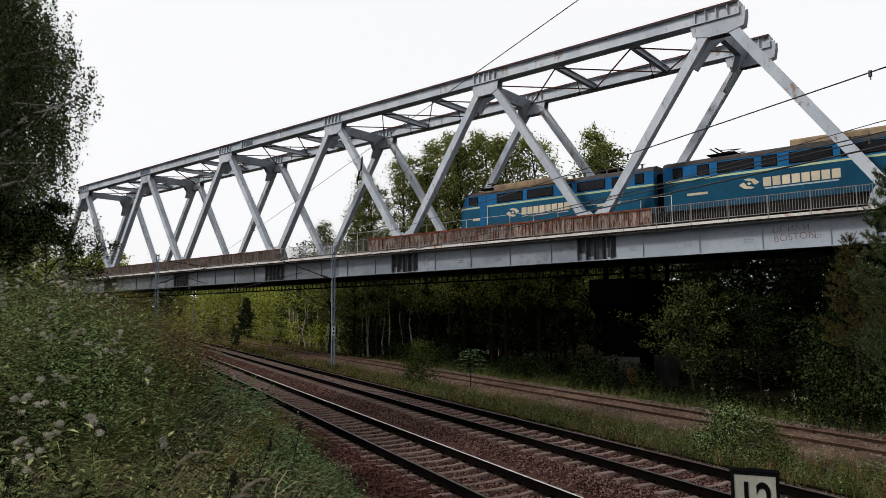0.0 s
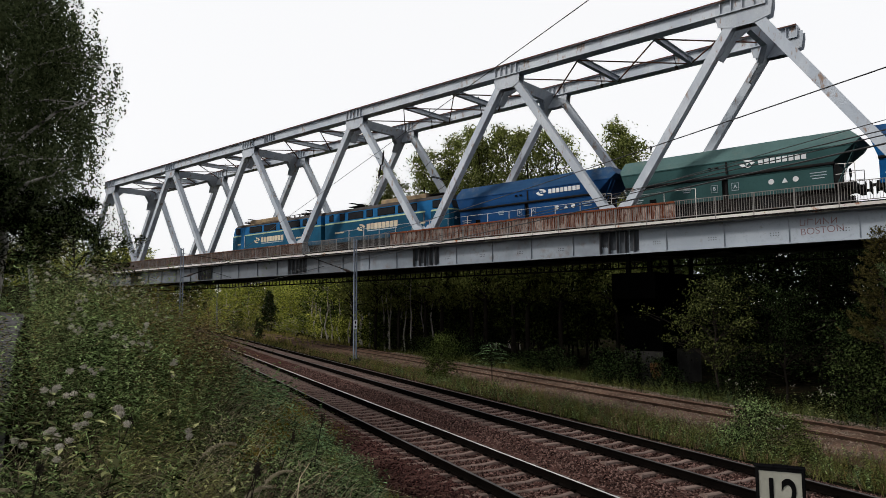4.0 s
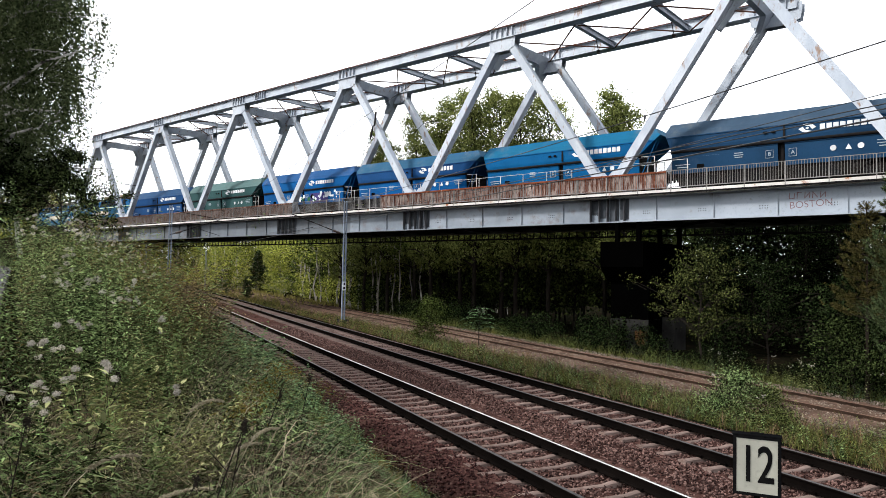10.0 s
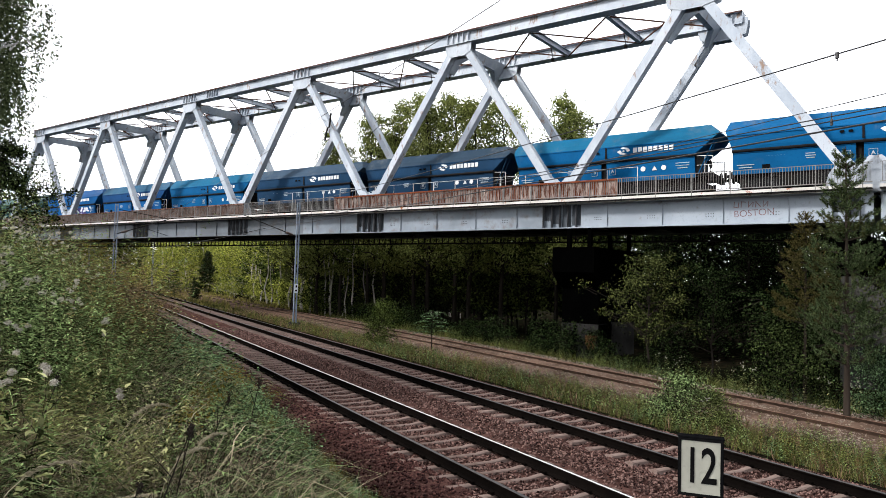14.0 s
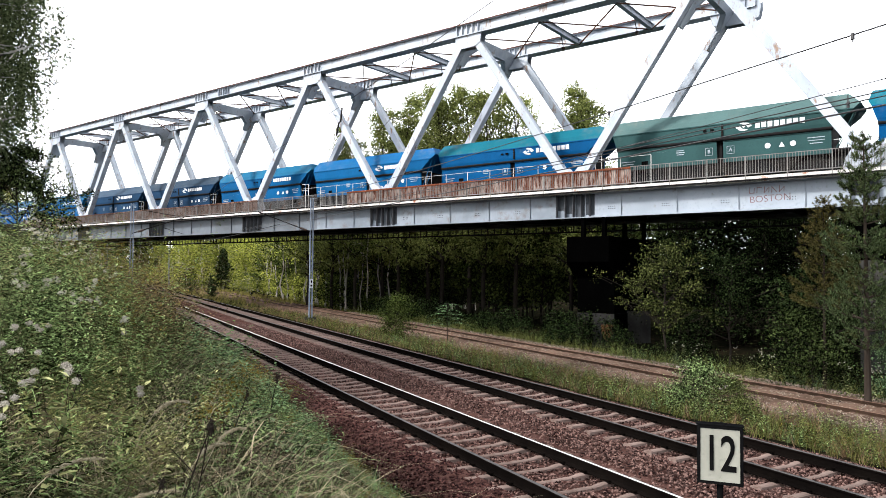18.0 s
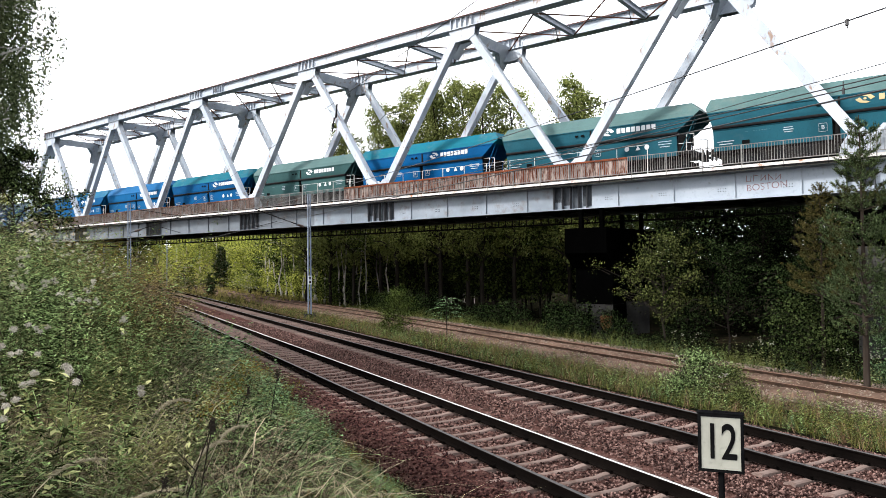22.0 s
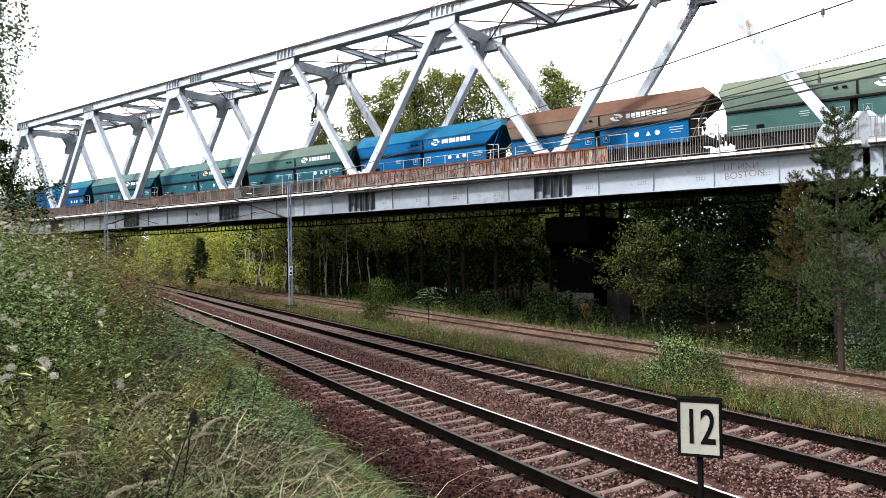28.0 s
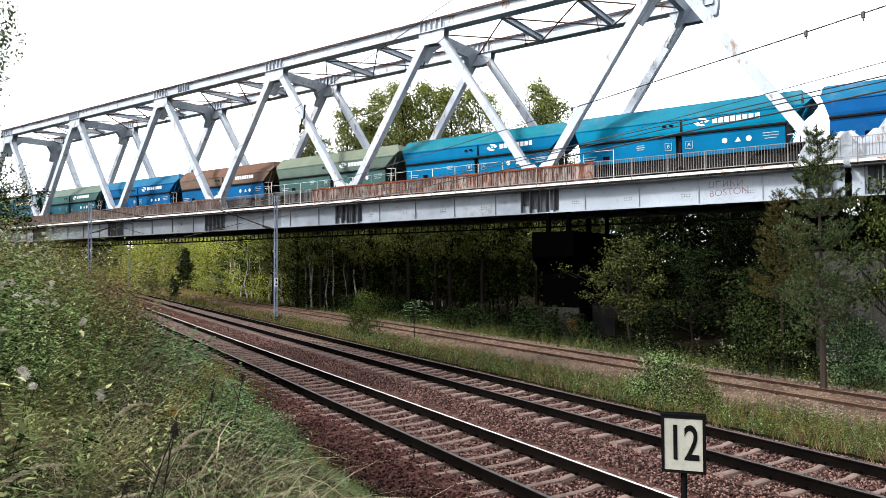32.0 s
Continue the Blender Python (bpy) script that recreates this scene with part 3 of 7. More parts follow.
build_bed()
build_track("near_track", "rusty running rails on pale concrete sleepers in brown ballast", TRACK_1, 0, (M["rail_worn"], M["rail_top"]), SLEEPER, 1, 132, ("dull railhead", "polished railhead"))
build_track("middle_track", "rusty running rails on pale concrete sleepers in brown ballast", TRACK_2, 0, (M["rail_worn"], M["rail_worn"]), SLEEPER, 1, 132, ("dull railhead", "dull railhead"))
build_track("siding_track", "rusted siding rails on old timber sleepers in weeds", SIDING, SIDING_Z, (M["rail_old"], M["rail_old"]), WOOD_SLEEPER, 1, 110, ("rusted railhead", "rusted railhead"), "rail_brown")
bed_z = lambda x: np.interp(x, [4.75, 5.2, 5.92, 6.05, 8.38, 8.6, 9.45, 9.66, 12.38, 12.75, 13.9], [-0.46, -0.19, -0.18, -0.232, -0.232, -0.17, -0.17, -0.232, -0.232, -0.25, -0.6])
stones(17000, 4.55, 6.0, 3, 42, bed_z, 0.034, stone_material("dark_red_stone", (0.010, 0.004, 0.004), (0.088, 0.040, 0.034), (0.016, 0.007, 0.006)), "shoulder_stones", "dark red ballast stones on the shoulder")
stones(82000, 5.9, 13.6, 3, 44, bed_z, 0.030, stone_material("ballast_stone", (0.008, 0.0036, 0.0032), (0.185, 0.112, 0.096), (0.016, 0.0072, 0.006)), "ballast_stones", "reddish brown and grey ballast stones")
stones(30000, 17.2, 22.2, 5, 60, lambda x: -0.605 + 0 * x, 0.030, stone_material("pale_stone", (0.08, 0.062, 0.048), (0.26, 0.21, 0.17), (0.10, 0.075, 0.055)), "siding_stones", "pale gravel stones round the siding rails")


# ---- the truss bridge ----
TOPS = [107.6 - 16.0 * k for k in range(1, 7)]        # upper nodes along the bridge: 91.6 ... 11.6
BOTS = [107.6 - 16.0 * (k + 0.5) for k in range(0, 7)]  # lower nodes: 99.6 ... 3.6
Z_TOP, Z_NODE, Z_LOW, Z_WEB0, Z_WEB1, Z_DECK = 20.39, 19.1, 9.0, 6.6, 8.0, 8.28
CHORD = [(-0.42, -0.80), (0.42, -0.80), (0.42, -0.75), (0.27, -0.75), (0.27, -0.07), (0.50, -0.07), (0.50, 0), (-0.50, 0), (-0.50, -0.07), (-0.27, -0.07), (-0.27, -0.75), (-0.42, -0.75)]
IBEAM = [(-0.15, -0.2), (0.15, -0.2), (0.15, -0.17), (0.015, -0.17), (0.015, 0.17), (0.15, 0.17), (0.15, 0.2), (-0.15, 0.2), (-0.15, 0.17), (-0.015, 0.17), (-0.015, -0.17), (-0.15, -0.17)]


def box_lips(a, b, lip=0.03):
    """A riveted box: two plates a wide on the outer faces, b apart, the other two sides set in."""
    h, k = a / 2, b / 2
    return [(-h, -k), (h, -k), (h, -k + 0.025), (h - lip, -k + 0.025), (h - lip, k - 0.025), (h, k - 0.025), (h, k), (-h, k), (-h, k - 0.025), (-h + lip, k - 0.025), (-h + lip, -k + 0.025), (-h, -k + 0.025)]


def node_parts(root, s, y, wide):
    """Gussets, ribs and rivets of an upper node."""
    for side in (1, -1):
        yy = y + side * 0.285
        g = part("gusset_plate", Shape().plate([(s - wide, 19.98), (s + wide, 19.98), (s + wide, 19.52), (s + wide * 0.93, 18.95), (s + 0.5, 18.72), (s - 0.5, 18.72), (s - wide * 0.93, 18.95), (s - wide, 19.52)], (yy - 0.012, yy + 0.012)), M["steel"], root)
        if side > 0 and y > -1:
            rv = Shape()
            for d in (-1, 1):
                for i in range(7):
                    for j in range(3):
                        px, pz = s + d * (0.38 + 0.12 * j + 0.09 * i), 18.75 + 0.155 * i - 0.06 * j
                        rv.box(px - 0.014, px + 0.014, yy + 0.012, yy + 0.026, pz - 0.014, pz + 0.014)
            part("rivets", rv, M["steel"], g)["kind"] = "stuff"
    for k in range(5):
        part("chord_rib", Shape().box(s - wide * 0.8 + k * wide * 0.4 - 0.015, s - wide * 0.8 + k * wide * 0.4 + 0.025, y + 0.27, y + 0.43, Z_TOP - 0.745, Z_TOP - 0.075), M["steel"], root)


def truss(root, y, tops, bots, end_lo, end_hi):
    part("top_chord", Shape().sweep((end_lo, y, Z_TOP), (end_hi, y, Z_TOP), CHORD), M["steel"], root, "pale grey riveted upper chord")
    for side in (1, -1):
        part("rusted_flange_edge", Shape().box(end_lo, end_hi, y + side * 0.503 - 0.003, y + side * 0.503 + 0.003, Z_TOP - 0.072, Z_TOP + 0.004), M["rust"], root, "rust-brown edge of the chord plate")
    for i, s in enumerate(tops):
        node_parts(root, s, y, 1.5 if s in (TOPS[0], TOPS[-1]) else 1.1)
        for b in bots:
            if abs(abs(b - s) - 8.0) < 0.1:
                end = b in (BOTS[0], BOTS[-1])
                part("diagonal", Shape().sweep((s + (b - s) * 0.06, y, 20.05 - 11.7 * 0.06), (s + (b - s) * 0.985, y, 20.05 - 11.7 * 0.985), box_lips(0.56 if end else 0.50, 0.52), (0, 1, 0)), M["steel"], root, "pale grey truss diagonal with rust specks")
    for b in bots:
        for side in (1, -1):
            yy = y + side * 0.275
            part("foot_gusset", Shape().plate([(b - 1.5, 8.0), (b + 1.5, 8.0), (b + 1.3, 8.9), (b + 0.8, 9.7), (b + 0.45, 9.75), (b, 9.3), (b - 0.45, 9.75), (b - 0.8, 9.7), (b - 1.3, 8.9)], (yy - 0.012, yy + 0.012)), M["steel"], root)


def girder(root, y, s0, s1, bots, face):
    """A plate girder under one truss; face: the side of its stiffeners."""
    # tones step from lit to shaded with distance along the bridge
    paints = (("girder_light", -99, 19.0, "pale blue-grey girder plate"), ("girder", 19.0, 43.0, "weathered grey girder plate with rust marks"), ("girder_shaded", 43.0, 199, "dark grey girder plate with shading in its colour"))
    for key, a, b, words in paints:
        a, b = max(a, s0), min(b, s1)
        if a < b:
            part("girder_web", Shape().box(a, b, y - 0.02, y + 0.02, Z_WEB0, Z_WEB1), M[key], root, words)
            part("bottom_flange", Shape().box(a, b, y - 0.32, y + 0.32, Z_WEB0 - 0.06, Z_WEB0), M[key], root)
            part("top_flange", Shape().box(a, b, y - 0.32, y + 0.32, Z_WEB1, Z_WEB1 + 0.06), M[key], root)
    rib = {k: Shape().box(-0.012, 0.012, 0.02, 0.10, Z_WEB0 + 0.002, Z_WEB1 - 0.002).mesh("stiffener", M[k]) for k in ("girder_light", "girder", "girder_shaded")}
    deep = Shape().box(-0.014, 0.014, 0.02, 0.28, Z_WEB0 + 0.002, Z_WEB1 - 0.002).mesh("stiffener", M["grime_shade"])
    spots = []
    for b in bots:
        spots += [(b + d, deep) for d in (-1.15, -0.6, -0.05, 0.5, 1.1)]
        spots += [(b - d, rib["girder_light" if b - d < 19 else "girder" if b - d < 43 else "girder_shaded"]) for d in (3.1, 6.4, 9.7, 12.9)]
    # dark plates between the deep ribs paint in their shade and stains
    for b in bots:
        for k in range(4):
            a, e, low = b - 1.4 + 0.66 * k, b - 0.82 + 0.66 * k, Z_WEB0 + 0.02 + (0.10, 0.0, 0.22, 0.45)[k]
            if s0 < a and e < s1:
                yy = y + (0.02 if face > 0 else -0.023)
                part("soot_patch", Shape().box(a, e, yy, yy + 0.003, low, Z_WEB1 - 0.01), M["grime_shade_patch"], root, "dark patch of shade and stain on the girder")
    for s, m in sorted(spots, key=lambda e: e[0]):
        if s0 + 0.1 < s < s1 - 0.1:
            part("stiffener", m, None, root, at=pose(s, y, 0, 0, 0, 0 if face > 0 else 180))


M["rust_flaky"] = surface("flaking_rust", (0.14, 0.044, 0.022), (0.075, 0.026, 0.016), 1.5, 18, 0.9, 0, 0.6, 0.008, (0.36, 0.31, 0.29), 0.60, 0.66, vary=0.2, stain_scale=3)


def railing(root, y, s0, s1, sheets, singles, sheet_mat=None):
    """Posts, two rails, upright bars; sheets behind some of it, rusty unless sheet_mat is given."""
    part("handrail", Shape().bar((s0, y, 9.36), (s1, y, 9.36), 0.04, 0.035), M["railing"], root)
    part("lower_rail", Shape().bar((s0, y, 8.42), (s1, y, 8.42), 0.05, 0.04), M["railing"], root)
    post = Shape().box(-0.026, 0.026, -0.026, 0.026, 8.02, 9.36).mesh("railing_post", M["railing"])
    bar = Shape().box(-0.011, 0.011, -0.011, 0.011, 8.43, 9.34).mesh("railing_bar", M["railing"])
    for s in np.arange(s0 + 0.4, s1, 2.0):
        part("railing_post", post, None, root, at=pose(s, y, 0))
    ss = np.arange(s0 + 0.1, s1, 0.135)
    near, rest = ss[:singles], ss[singles:]
    for s in near:
        part("railing_bar", bar, None, root, at=pose(s, y, 0))
    if len(rest):
        sh = Shape()
        for s in rest:
            sh.box(s - 0.011, s + 0.011, y - 0.011, y + 0.011, 8.43, 9.34)
        part("distant_railing", sh, M["railing"], root)["kind"] = "stuff"
    for a, b in sheets:
        for s in np.arange(a, b - 0.1, 2.0):
            e = min(s + 1.97, b)
            n = max(2, int((e - s) / 0.0675))
            fold = [(s + (e - s) * k / n, y - 0.05 + (0.025 if k % 4 in (1, 2) else 0.0)) for k in range(n + 1)]
            vs = [(a, b - d, z) for z in (8.36, 9.35) for d in (0.0, 0.012) for a, b in (fold if d == 0 else fold[::-1])]
            m = 2 * (n + 1)
            sh = Shape().add(vs, [tuple(range(m - 1, -1, -1)), tuple(range(m, 2 * m))] + [(k, (k + 1) % m, m + (k + 1) % m, m + k) for k in range(m)])
            part("rusty_sheet", sh, sheet_mat or M["rusty" if s < 45 else "rusty_old"], root, "folded steel parapet sheet, rust-streaked on the near side")
            if not sheet_mat:
                cap = Shape().box(s, e, y - 0.07, y + 0.035, 9.27 + rng.uniform(-0.03, 0.02), 9.375, 0.01)
                part("rusted_capping", cap, M["rust_flaky" if s < 45 else "rusty_old"], root, "flaking rusty top edge")


def deck(root, s0, s1):
    # near-black steel below the deck has the soffit's shade in its colour
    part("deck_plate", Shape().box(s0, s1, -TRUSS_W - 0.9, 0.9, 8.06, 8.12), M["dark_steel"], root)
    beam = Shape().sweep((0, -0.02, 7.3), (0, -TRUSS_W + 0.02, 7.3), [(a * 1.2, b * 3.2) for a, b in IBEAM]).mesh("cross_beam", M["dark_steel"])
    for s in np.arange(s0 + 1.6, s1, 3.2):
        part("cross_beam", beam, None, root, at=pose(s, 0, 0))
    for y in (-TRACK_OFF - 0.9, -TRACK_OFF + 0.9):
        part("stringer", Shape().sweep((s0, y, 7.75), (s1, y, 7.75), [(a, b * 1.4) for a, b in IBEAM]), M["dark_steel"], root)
    for y in (0.62, -TRUSS_W - 0.62):
        part("deck_edge", Shape().sweep((s0, y, 8.15), (s1, y, 8.15), [(-0.06, -0.15), (0.06, -0.15), (0.06, -0.12), (-0.03, -0.12), (-0.03, 0.12), (0.06, 0.12), (0.06, 0.15), (-0.06, 0.15)]), M["fascia"], root, "pale rust-stained walkway edge channel")
    for c in (-0.753, 0.753):
        part("rail", Shape().sweep((s0, -TRACK_OFF + c, RAIL_Z), (s1, -TRACK_OFF + c, RAIL_Z), RAIL_PROFILE), M["rail_side"], root)
    tie = Shape().box(-0.12, 0.12, -1.25, 1.25, RAIL_Z - 0.33, RAIL_Z - 0.175).mesh("bridge_tie", M["rust"])
    for s in np.arange(s0 + 0.3, min(s1, s0 + 100), 0.65):
        part("bridge_tie", tie, None, root, at=pose(s, -TRACK_OFF, 0))
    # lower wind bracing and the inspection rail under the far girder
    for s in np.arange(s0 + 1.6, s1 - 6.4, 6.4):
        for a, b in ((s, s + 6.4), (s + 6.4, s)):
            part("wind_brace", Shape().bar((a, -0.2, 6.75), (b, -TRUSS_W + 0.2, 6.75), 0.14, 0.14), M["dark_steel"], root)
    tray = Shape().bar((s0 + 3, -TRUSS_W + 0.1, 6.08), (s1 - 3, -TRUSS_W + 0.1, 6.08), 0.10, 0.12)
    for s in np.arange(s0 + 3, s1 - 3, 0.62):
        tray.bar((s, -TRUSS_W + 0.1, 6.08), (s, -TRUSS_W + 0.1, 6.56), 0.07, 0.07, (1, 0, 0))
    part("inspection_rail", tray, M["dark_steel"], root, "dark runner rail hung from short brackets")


def portal(root, s, deep):
    """A transverse frame between the trusses: strut with haunches running down at both ends."""
    y0, y1, d = -0.25, -TRUSS_W + 0.25, 1.9 if deep else 1.35
    pts = [(y0, 19.75), (y1, 19.75), (y1, 19.2 - d), (y1 + 0.45, 19.2 - d), (y1 + 0.6, 19.0 - d * 0.35), (y1 + 1.35, 19.1), (y0 - 1.35, 19.1), (y0 - 0.6, 19.0 - d * 0.35), (y0 - 0.45, 19.2 - d), (y0, 19.2 - d)]
    sh = Shape().cross(pts, (s - 0.05, s + 0.05))
    sh.v = [(x + max(0.0, 19.6 - z) * 0.684, y, z) for x, y, z in sh.v]  # the haunches follow the diagonals
    fr = part("portal_strut", sh, M["steel"], root, "pale grey cross frame with haunched ends")
    fl = Shape()
    low = pts[3:9]
    for a, b in zip(low, low[1:]):
        fl.bar((s + max(0.0, 19.6 - a[1]) * 0.684, a[0], a[1]), (s + max(0.0, 19.6 - b[1]) * 0.684, b[0], b[1]), 0.36, 0.03, (1, 0, 0) if abs(a[0] - b[0]) < 0.2 else (0, 0, 1))
    part("strut_flange", fl, M["steel"], fr)


def bracing(root, tops):
    """Upper wind bracing: struts at the thirds, thin rusty rods between them, hangers with insulators."""
    for a, b in zip(tops, tops[1:]):
        marks = [a, a + (b - a) / 3, a + (b - a) * 2 / 3, b]
        for s in marks[1:3]:
            part("cross_strut", Shape().sweep((s, -0.25, 19.72), (s, -TRUSS_W + 0.25, 19.72), IBEAM), M["steel"], root)
            hg = part("hanger", Shape().rod((s + 0.5, -TRACK_OFF - 1.0, 20.35), (s + 0.2, -TRACK_OFF - 1.0, 18.9), 0.03, 6), M["dark_steel"], root)
            disc = Shape()
            for k in range(3):
                disc.rod((s + 0.2, -TRACK_OFF - 1.0, 18.88 - 0.09 * k), (s + 0.2, -TRACK_OFF - 1.0, 18.83 - 0.09 * k), 0.14, 10, 0.08)
            part("insulator", disc, M["porcelain"], hg)
        for p, q in zip(marks, marks[1:]):
            for y0, y1 in ((-0.3, -TRUSS_W + 0.3), (-TRUSS_W + 0.3, -0.3)):
                part("wind_rod", Shape().bar((p, y0, 19.55), (q, y1, 19.55), 0.07, 0.07), M["rust"], root, "thin rusty bracing rod")


def build_bridge(label, tops, bots, s0, s1, sheets, c0, c1, singles, inner):
    root = thing("truss_bridge", label, "railway bridge", on_bridge(0, 0, 0), "spans of the upper line")
    for y in (0.0, -TRUSS_W):
        truss(root, y, tops, bots, c0, c1)
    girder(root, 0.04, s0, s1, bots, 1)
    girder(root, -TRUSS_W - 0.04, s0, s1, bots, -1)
    deck(root, s0, s1)
    railing(root, 0.66, s0, s1, sheets, singles)
    # dark sheets added on the far railing to shut out sky under the train
    railing(root, -TRUSS_W - 0.66, s0, s1, [(s0 + 0.2, min(s1, 48.0))], 0, M["dark_steel"])
    for s in tops:
        portal(root, s, s in (TOPS[0], TOPS[-1]))
    bracing(root, tops)
    for a, b in inner:
        part("inner_handrail", Shape().bar((a, -0.75, 10.2), (b, -0.75, 10.2), 0.025, 0.025), M["post_white"], root)
        for s in np.arange(a, b + 0.1, 1.9):
            part("inner_post", Shape().box(s - 0.018, s + 0.018, -0.768, -0.732, 8.12, 10.2), M["post_white"], root)
    return root


SPAN_LO, SPAN_HI = 3.0, 100.2
bridge = build_bridge("pale grey riveted steel truss railway bridge with rust streaks", TOPS, BOTS, SPAN_LO, SPAN_HI, [(15.7, 38.9), (50.2, 99.5)], 10.4, 92.8, 299, [(15.0, 46.0)])
build_bridge("pale grey truss span that goes on past the pier", [11.6 - 17.4, 11.6 - 33.4], [2.3 - 0.0 - 0.1, 2.2 - 16.0, 2.2 - 32.0], -38.0, 2.7, [], -36.0, -4.6, 60, [])

# scrawled spray paint and small rivet groups on the girder
marks = Shape()
for row, z, n in ((0, 7.62, 5),):
    for k in range(n):
        s = 9.35 - 0.36 * k
        marks.bar((s, 0.066, z - 0.17), (s - 0.02, 0.066, z + 0.17), 0.035, 0.004, (0, 1, 0))
        marks.bar((s, 0.066, z + (0.15 if k % 2 else -0.15)), (s - 0.24, 0.066, z + (0.12 if k % 3 else -0.15)), 0.035, 0.004, (0, 1, 0))
        if k % 2 == 0:
            marks.bar((s - 0.22, 0.066, z - 0.15), (s - 0.24, 0.066, z + 0.12), 0.035, 0.004, (0, 1, 0))
part("spray_scrawl", marks, M["graffiti_red"], bridge, "faded red sprayed scrawl on the girder")["kind"] = "stuff"
part("sprayed_word", letters("BOSTON", 0.50, M["graffiti_red"], 0.003, -0.012), None, bridge, "faded red sprayed word", at=pose(8.35, 0.068, 7.15, 0, -3, 180))
# a small contact device on the near truss, with its thin wire
dev = part("wire_bracket", Shape().bar((40.45, 0.42, 14.0), (40.2, 0.42, 15.0), 0.10, 0.10).bar((40.2, 0.42, 15.0), (40.05, 0.42, 15.1), 0.08, 0.08).bar((40.0, 0.42, 15.05), (39.85, 0.42, 16.2), 0.10, 0.10), M["dark_steel"], bridge, "dark bracket on a diagonal")
part("bracket_wire", Shape().rod((41.6, 0.42, 16.2), (40.4, 0.42, 15.6), 0.02, 5).rod((38.2, -2.0, 14.4), (36.9, -2.0, 15.3), 0.02, 5).rod((36.9, -2.0, 15.3), (36.0, -2.0, 15.3), 0.03, 5), M["dark_steel"], dev)
for k in range(5):
    part("chord_rib", Shape().box(55.2 + 0.36 * k, 55.25 + 0.36 * k, 0.27, 0.43, Z_TOP - 0.745, Z_TOP - 0.075), M["steel"], bridge)
for b in np.arange(4.4, 38, 3.25):
    rv = Shape()
    for i in range(4):
        for j in range(2):
            rv.box(b - 0.5 + 0.13 * i - 0.02, b - 0.5 + 0.13 * i + 0.02, 0.06, 0.08, 7.05 + 0.13 * j - 0.02, 7.05 + 0.13 * j + 0.02)
    part("bolt_group", rv, M["dark_steel"], bridge)["kind"] = "stuff"


# ---- piers ----
M["bare_concrete"] = surface("bare_concrete", (0.045, 0.043, 0.039), (0.026, 0.025, 0.022), 0.6, 12, 0.9, 0, 0.5, 0.012, (0.014, 0.013, 0.011), 0.48, 0.7, stretch=(1.5, 1.5, 0.4))
# near-black puts the shade under the deck into the pier; also the black spray
M["pier_black"] = surface("near_black_concrete", (0.0007, 0.0007, 0.0007), (0.0004, 0.0004, 0.0004), 0.5, 14, 0.95, 0, 0.4)

def pier(label, s, half, cap_lo, cap_hi, z0, cols, shaft):
    t = thing("bridge_pier", label, "bridge pier", on_bridge(s, TRACK_OFF, 0))
    w = TRUSS_W / 2 + 0.9
    part("pier_cap", Shape().cross([(-w, cap_lo + 0.9), (-w, cap_hi), (w, cap_hi), (w, cap_lo + 0.9), (w - 1.0, cap_lo), (-w + 1.0, cap_lo)], (-half, half)), M["pier_black"], t, "near-black cap with the deck's shade in its colour")
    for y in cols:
        part("pier_column", Shape().cross([(y - 1.0, 0.75), (y - 1.0, cap_lo + 0.01), (y + 1.0, cap_lo + 0.01), (y + 1.0, 0.75)], (-half + 0.15, half - 0.15)), M[shaft], t, "dark concrete column")
        part("column_base", Shape().cross([(y - 1.01, z0), (y - 1.01, 0.75), (y + 1.01, 0.75), (y + 1.01, z0)], (-half + 0.14, half - 0.14)), M["concrete"], t, "pale concrete column foot")
    for y in (-TRUSS_W / 2, TRUSS_W / 2):
        for d in (-half * 0.5, half * 0.5):
            part("bearing", Shape().box(d - 0.11, d + 0.11, y - 0.14, y + 0.14, cap_hi, 6.54, 0.03), M["pier_black"], t)
    return t


p1 = pier("dark concrete pier with a hammerhead cap and painted shields", 18.2, 1.35, 2.95, 5.35, -2.2, (-1.9, 1.9), "pier_black")
SHIELD = [(-0.40, 0.52), (0.0, 0.58), (0.40, 0.52), (0.40, 0.02), (0.22, -0.28), (0.0, -0.42), (-0.22, -0.28), (-0.40, 0.02)]
M["spray_orange"] = surface("orange_spray_paint", (0.085, 0.040, 0.018), (0.11, 0.055, 0.025), 3, 20, 0.9, 0, 0)
for x, base, ink in ((-0.78, "spray_orange", "pier_black"), (0.80, "pier_black", "concrete")):
    sd = part("painted_shield", Shape().plate([(a * 0.95, b) for a, b in SHIELD], (0, 0.006)), M[base], p1, "sprayed shield on the pier", at=pose(x, 2.925, -0.45))
    ring = Shape()
    for k in range(14):
        a0, a1 = 0.5 + k * 0.40, 0.5 + (k + 1) * 0.40
        ring.bar((0.24 * math.cos(a0), 0.010, 0.08 + 0.24 * math.sin(a0)), (0.24 * math.cos(a1), 0.010, 0.08 + 0.24 * math.sin(a1)), 0.004, 0.06, (0, 1, 0))
    ring.bar((-0.05, 0.010, -0.05), (0.02, 0.010, 0.2), 0.004, 0.06, (0, 1, 0)).bar((0.02, 0.010, 0.2), (0.1, 0.010, -0.05), 0.004, 0.06, (0, 1, 0))
    part("sprayed_sign", ring, M[ink], sd)
part("groove", Shape().box(0.22, 0.40, 2.912, 2.922, -2.0, 0.74), M["pier_black"], p1, "dark joint in the pier")
# thin black sheet added for the tree shade on this end
part("sooty_end", Shape().box(-1.224, -1.212, 0.92, 2.90, -2.0, 0.74), M["pier_black"], p1, "near-black sheet for the shaded end of the pier")
pier("broad concrete pier under the joint of two spans", 2.9, 1.6, 3.9, 5.6, -2.6, (-2.1, 2.1), "bare_concrete")
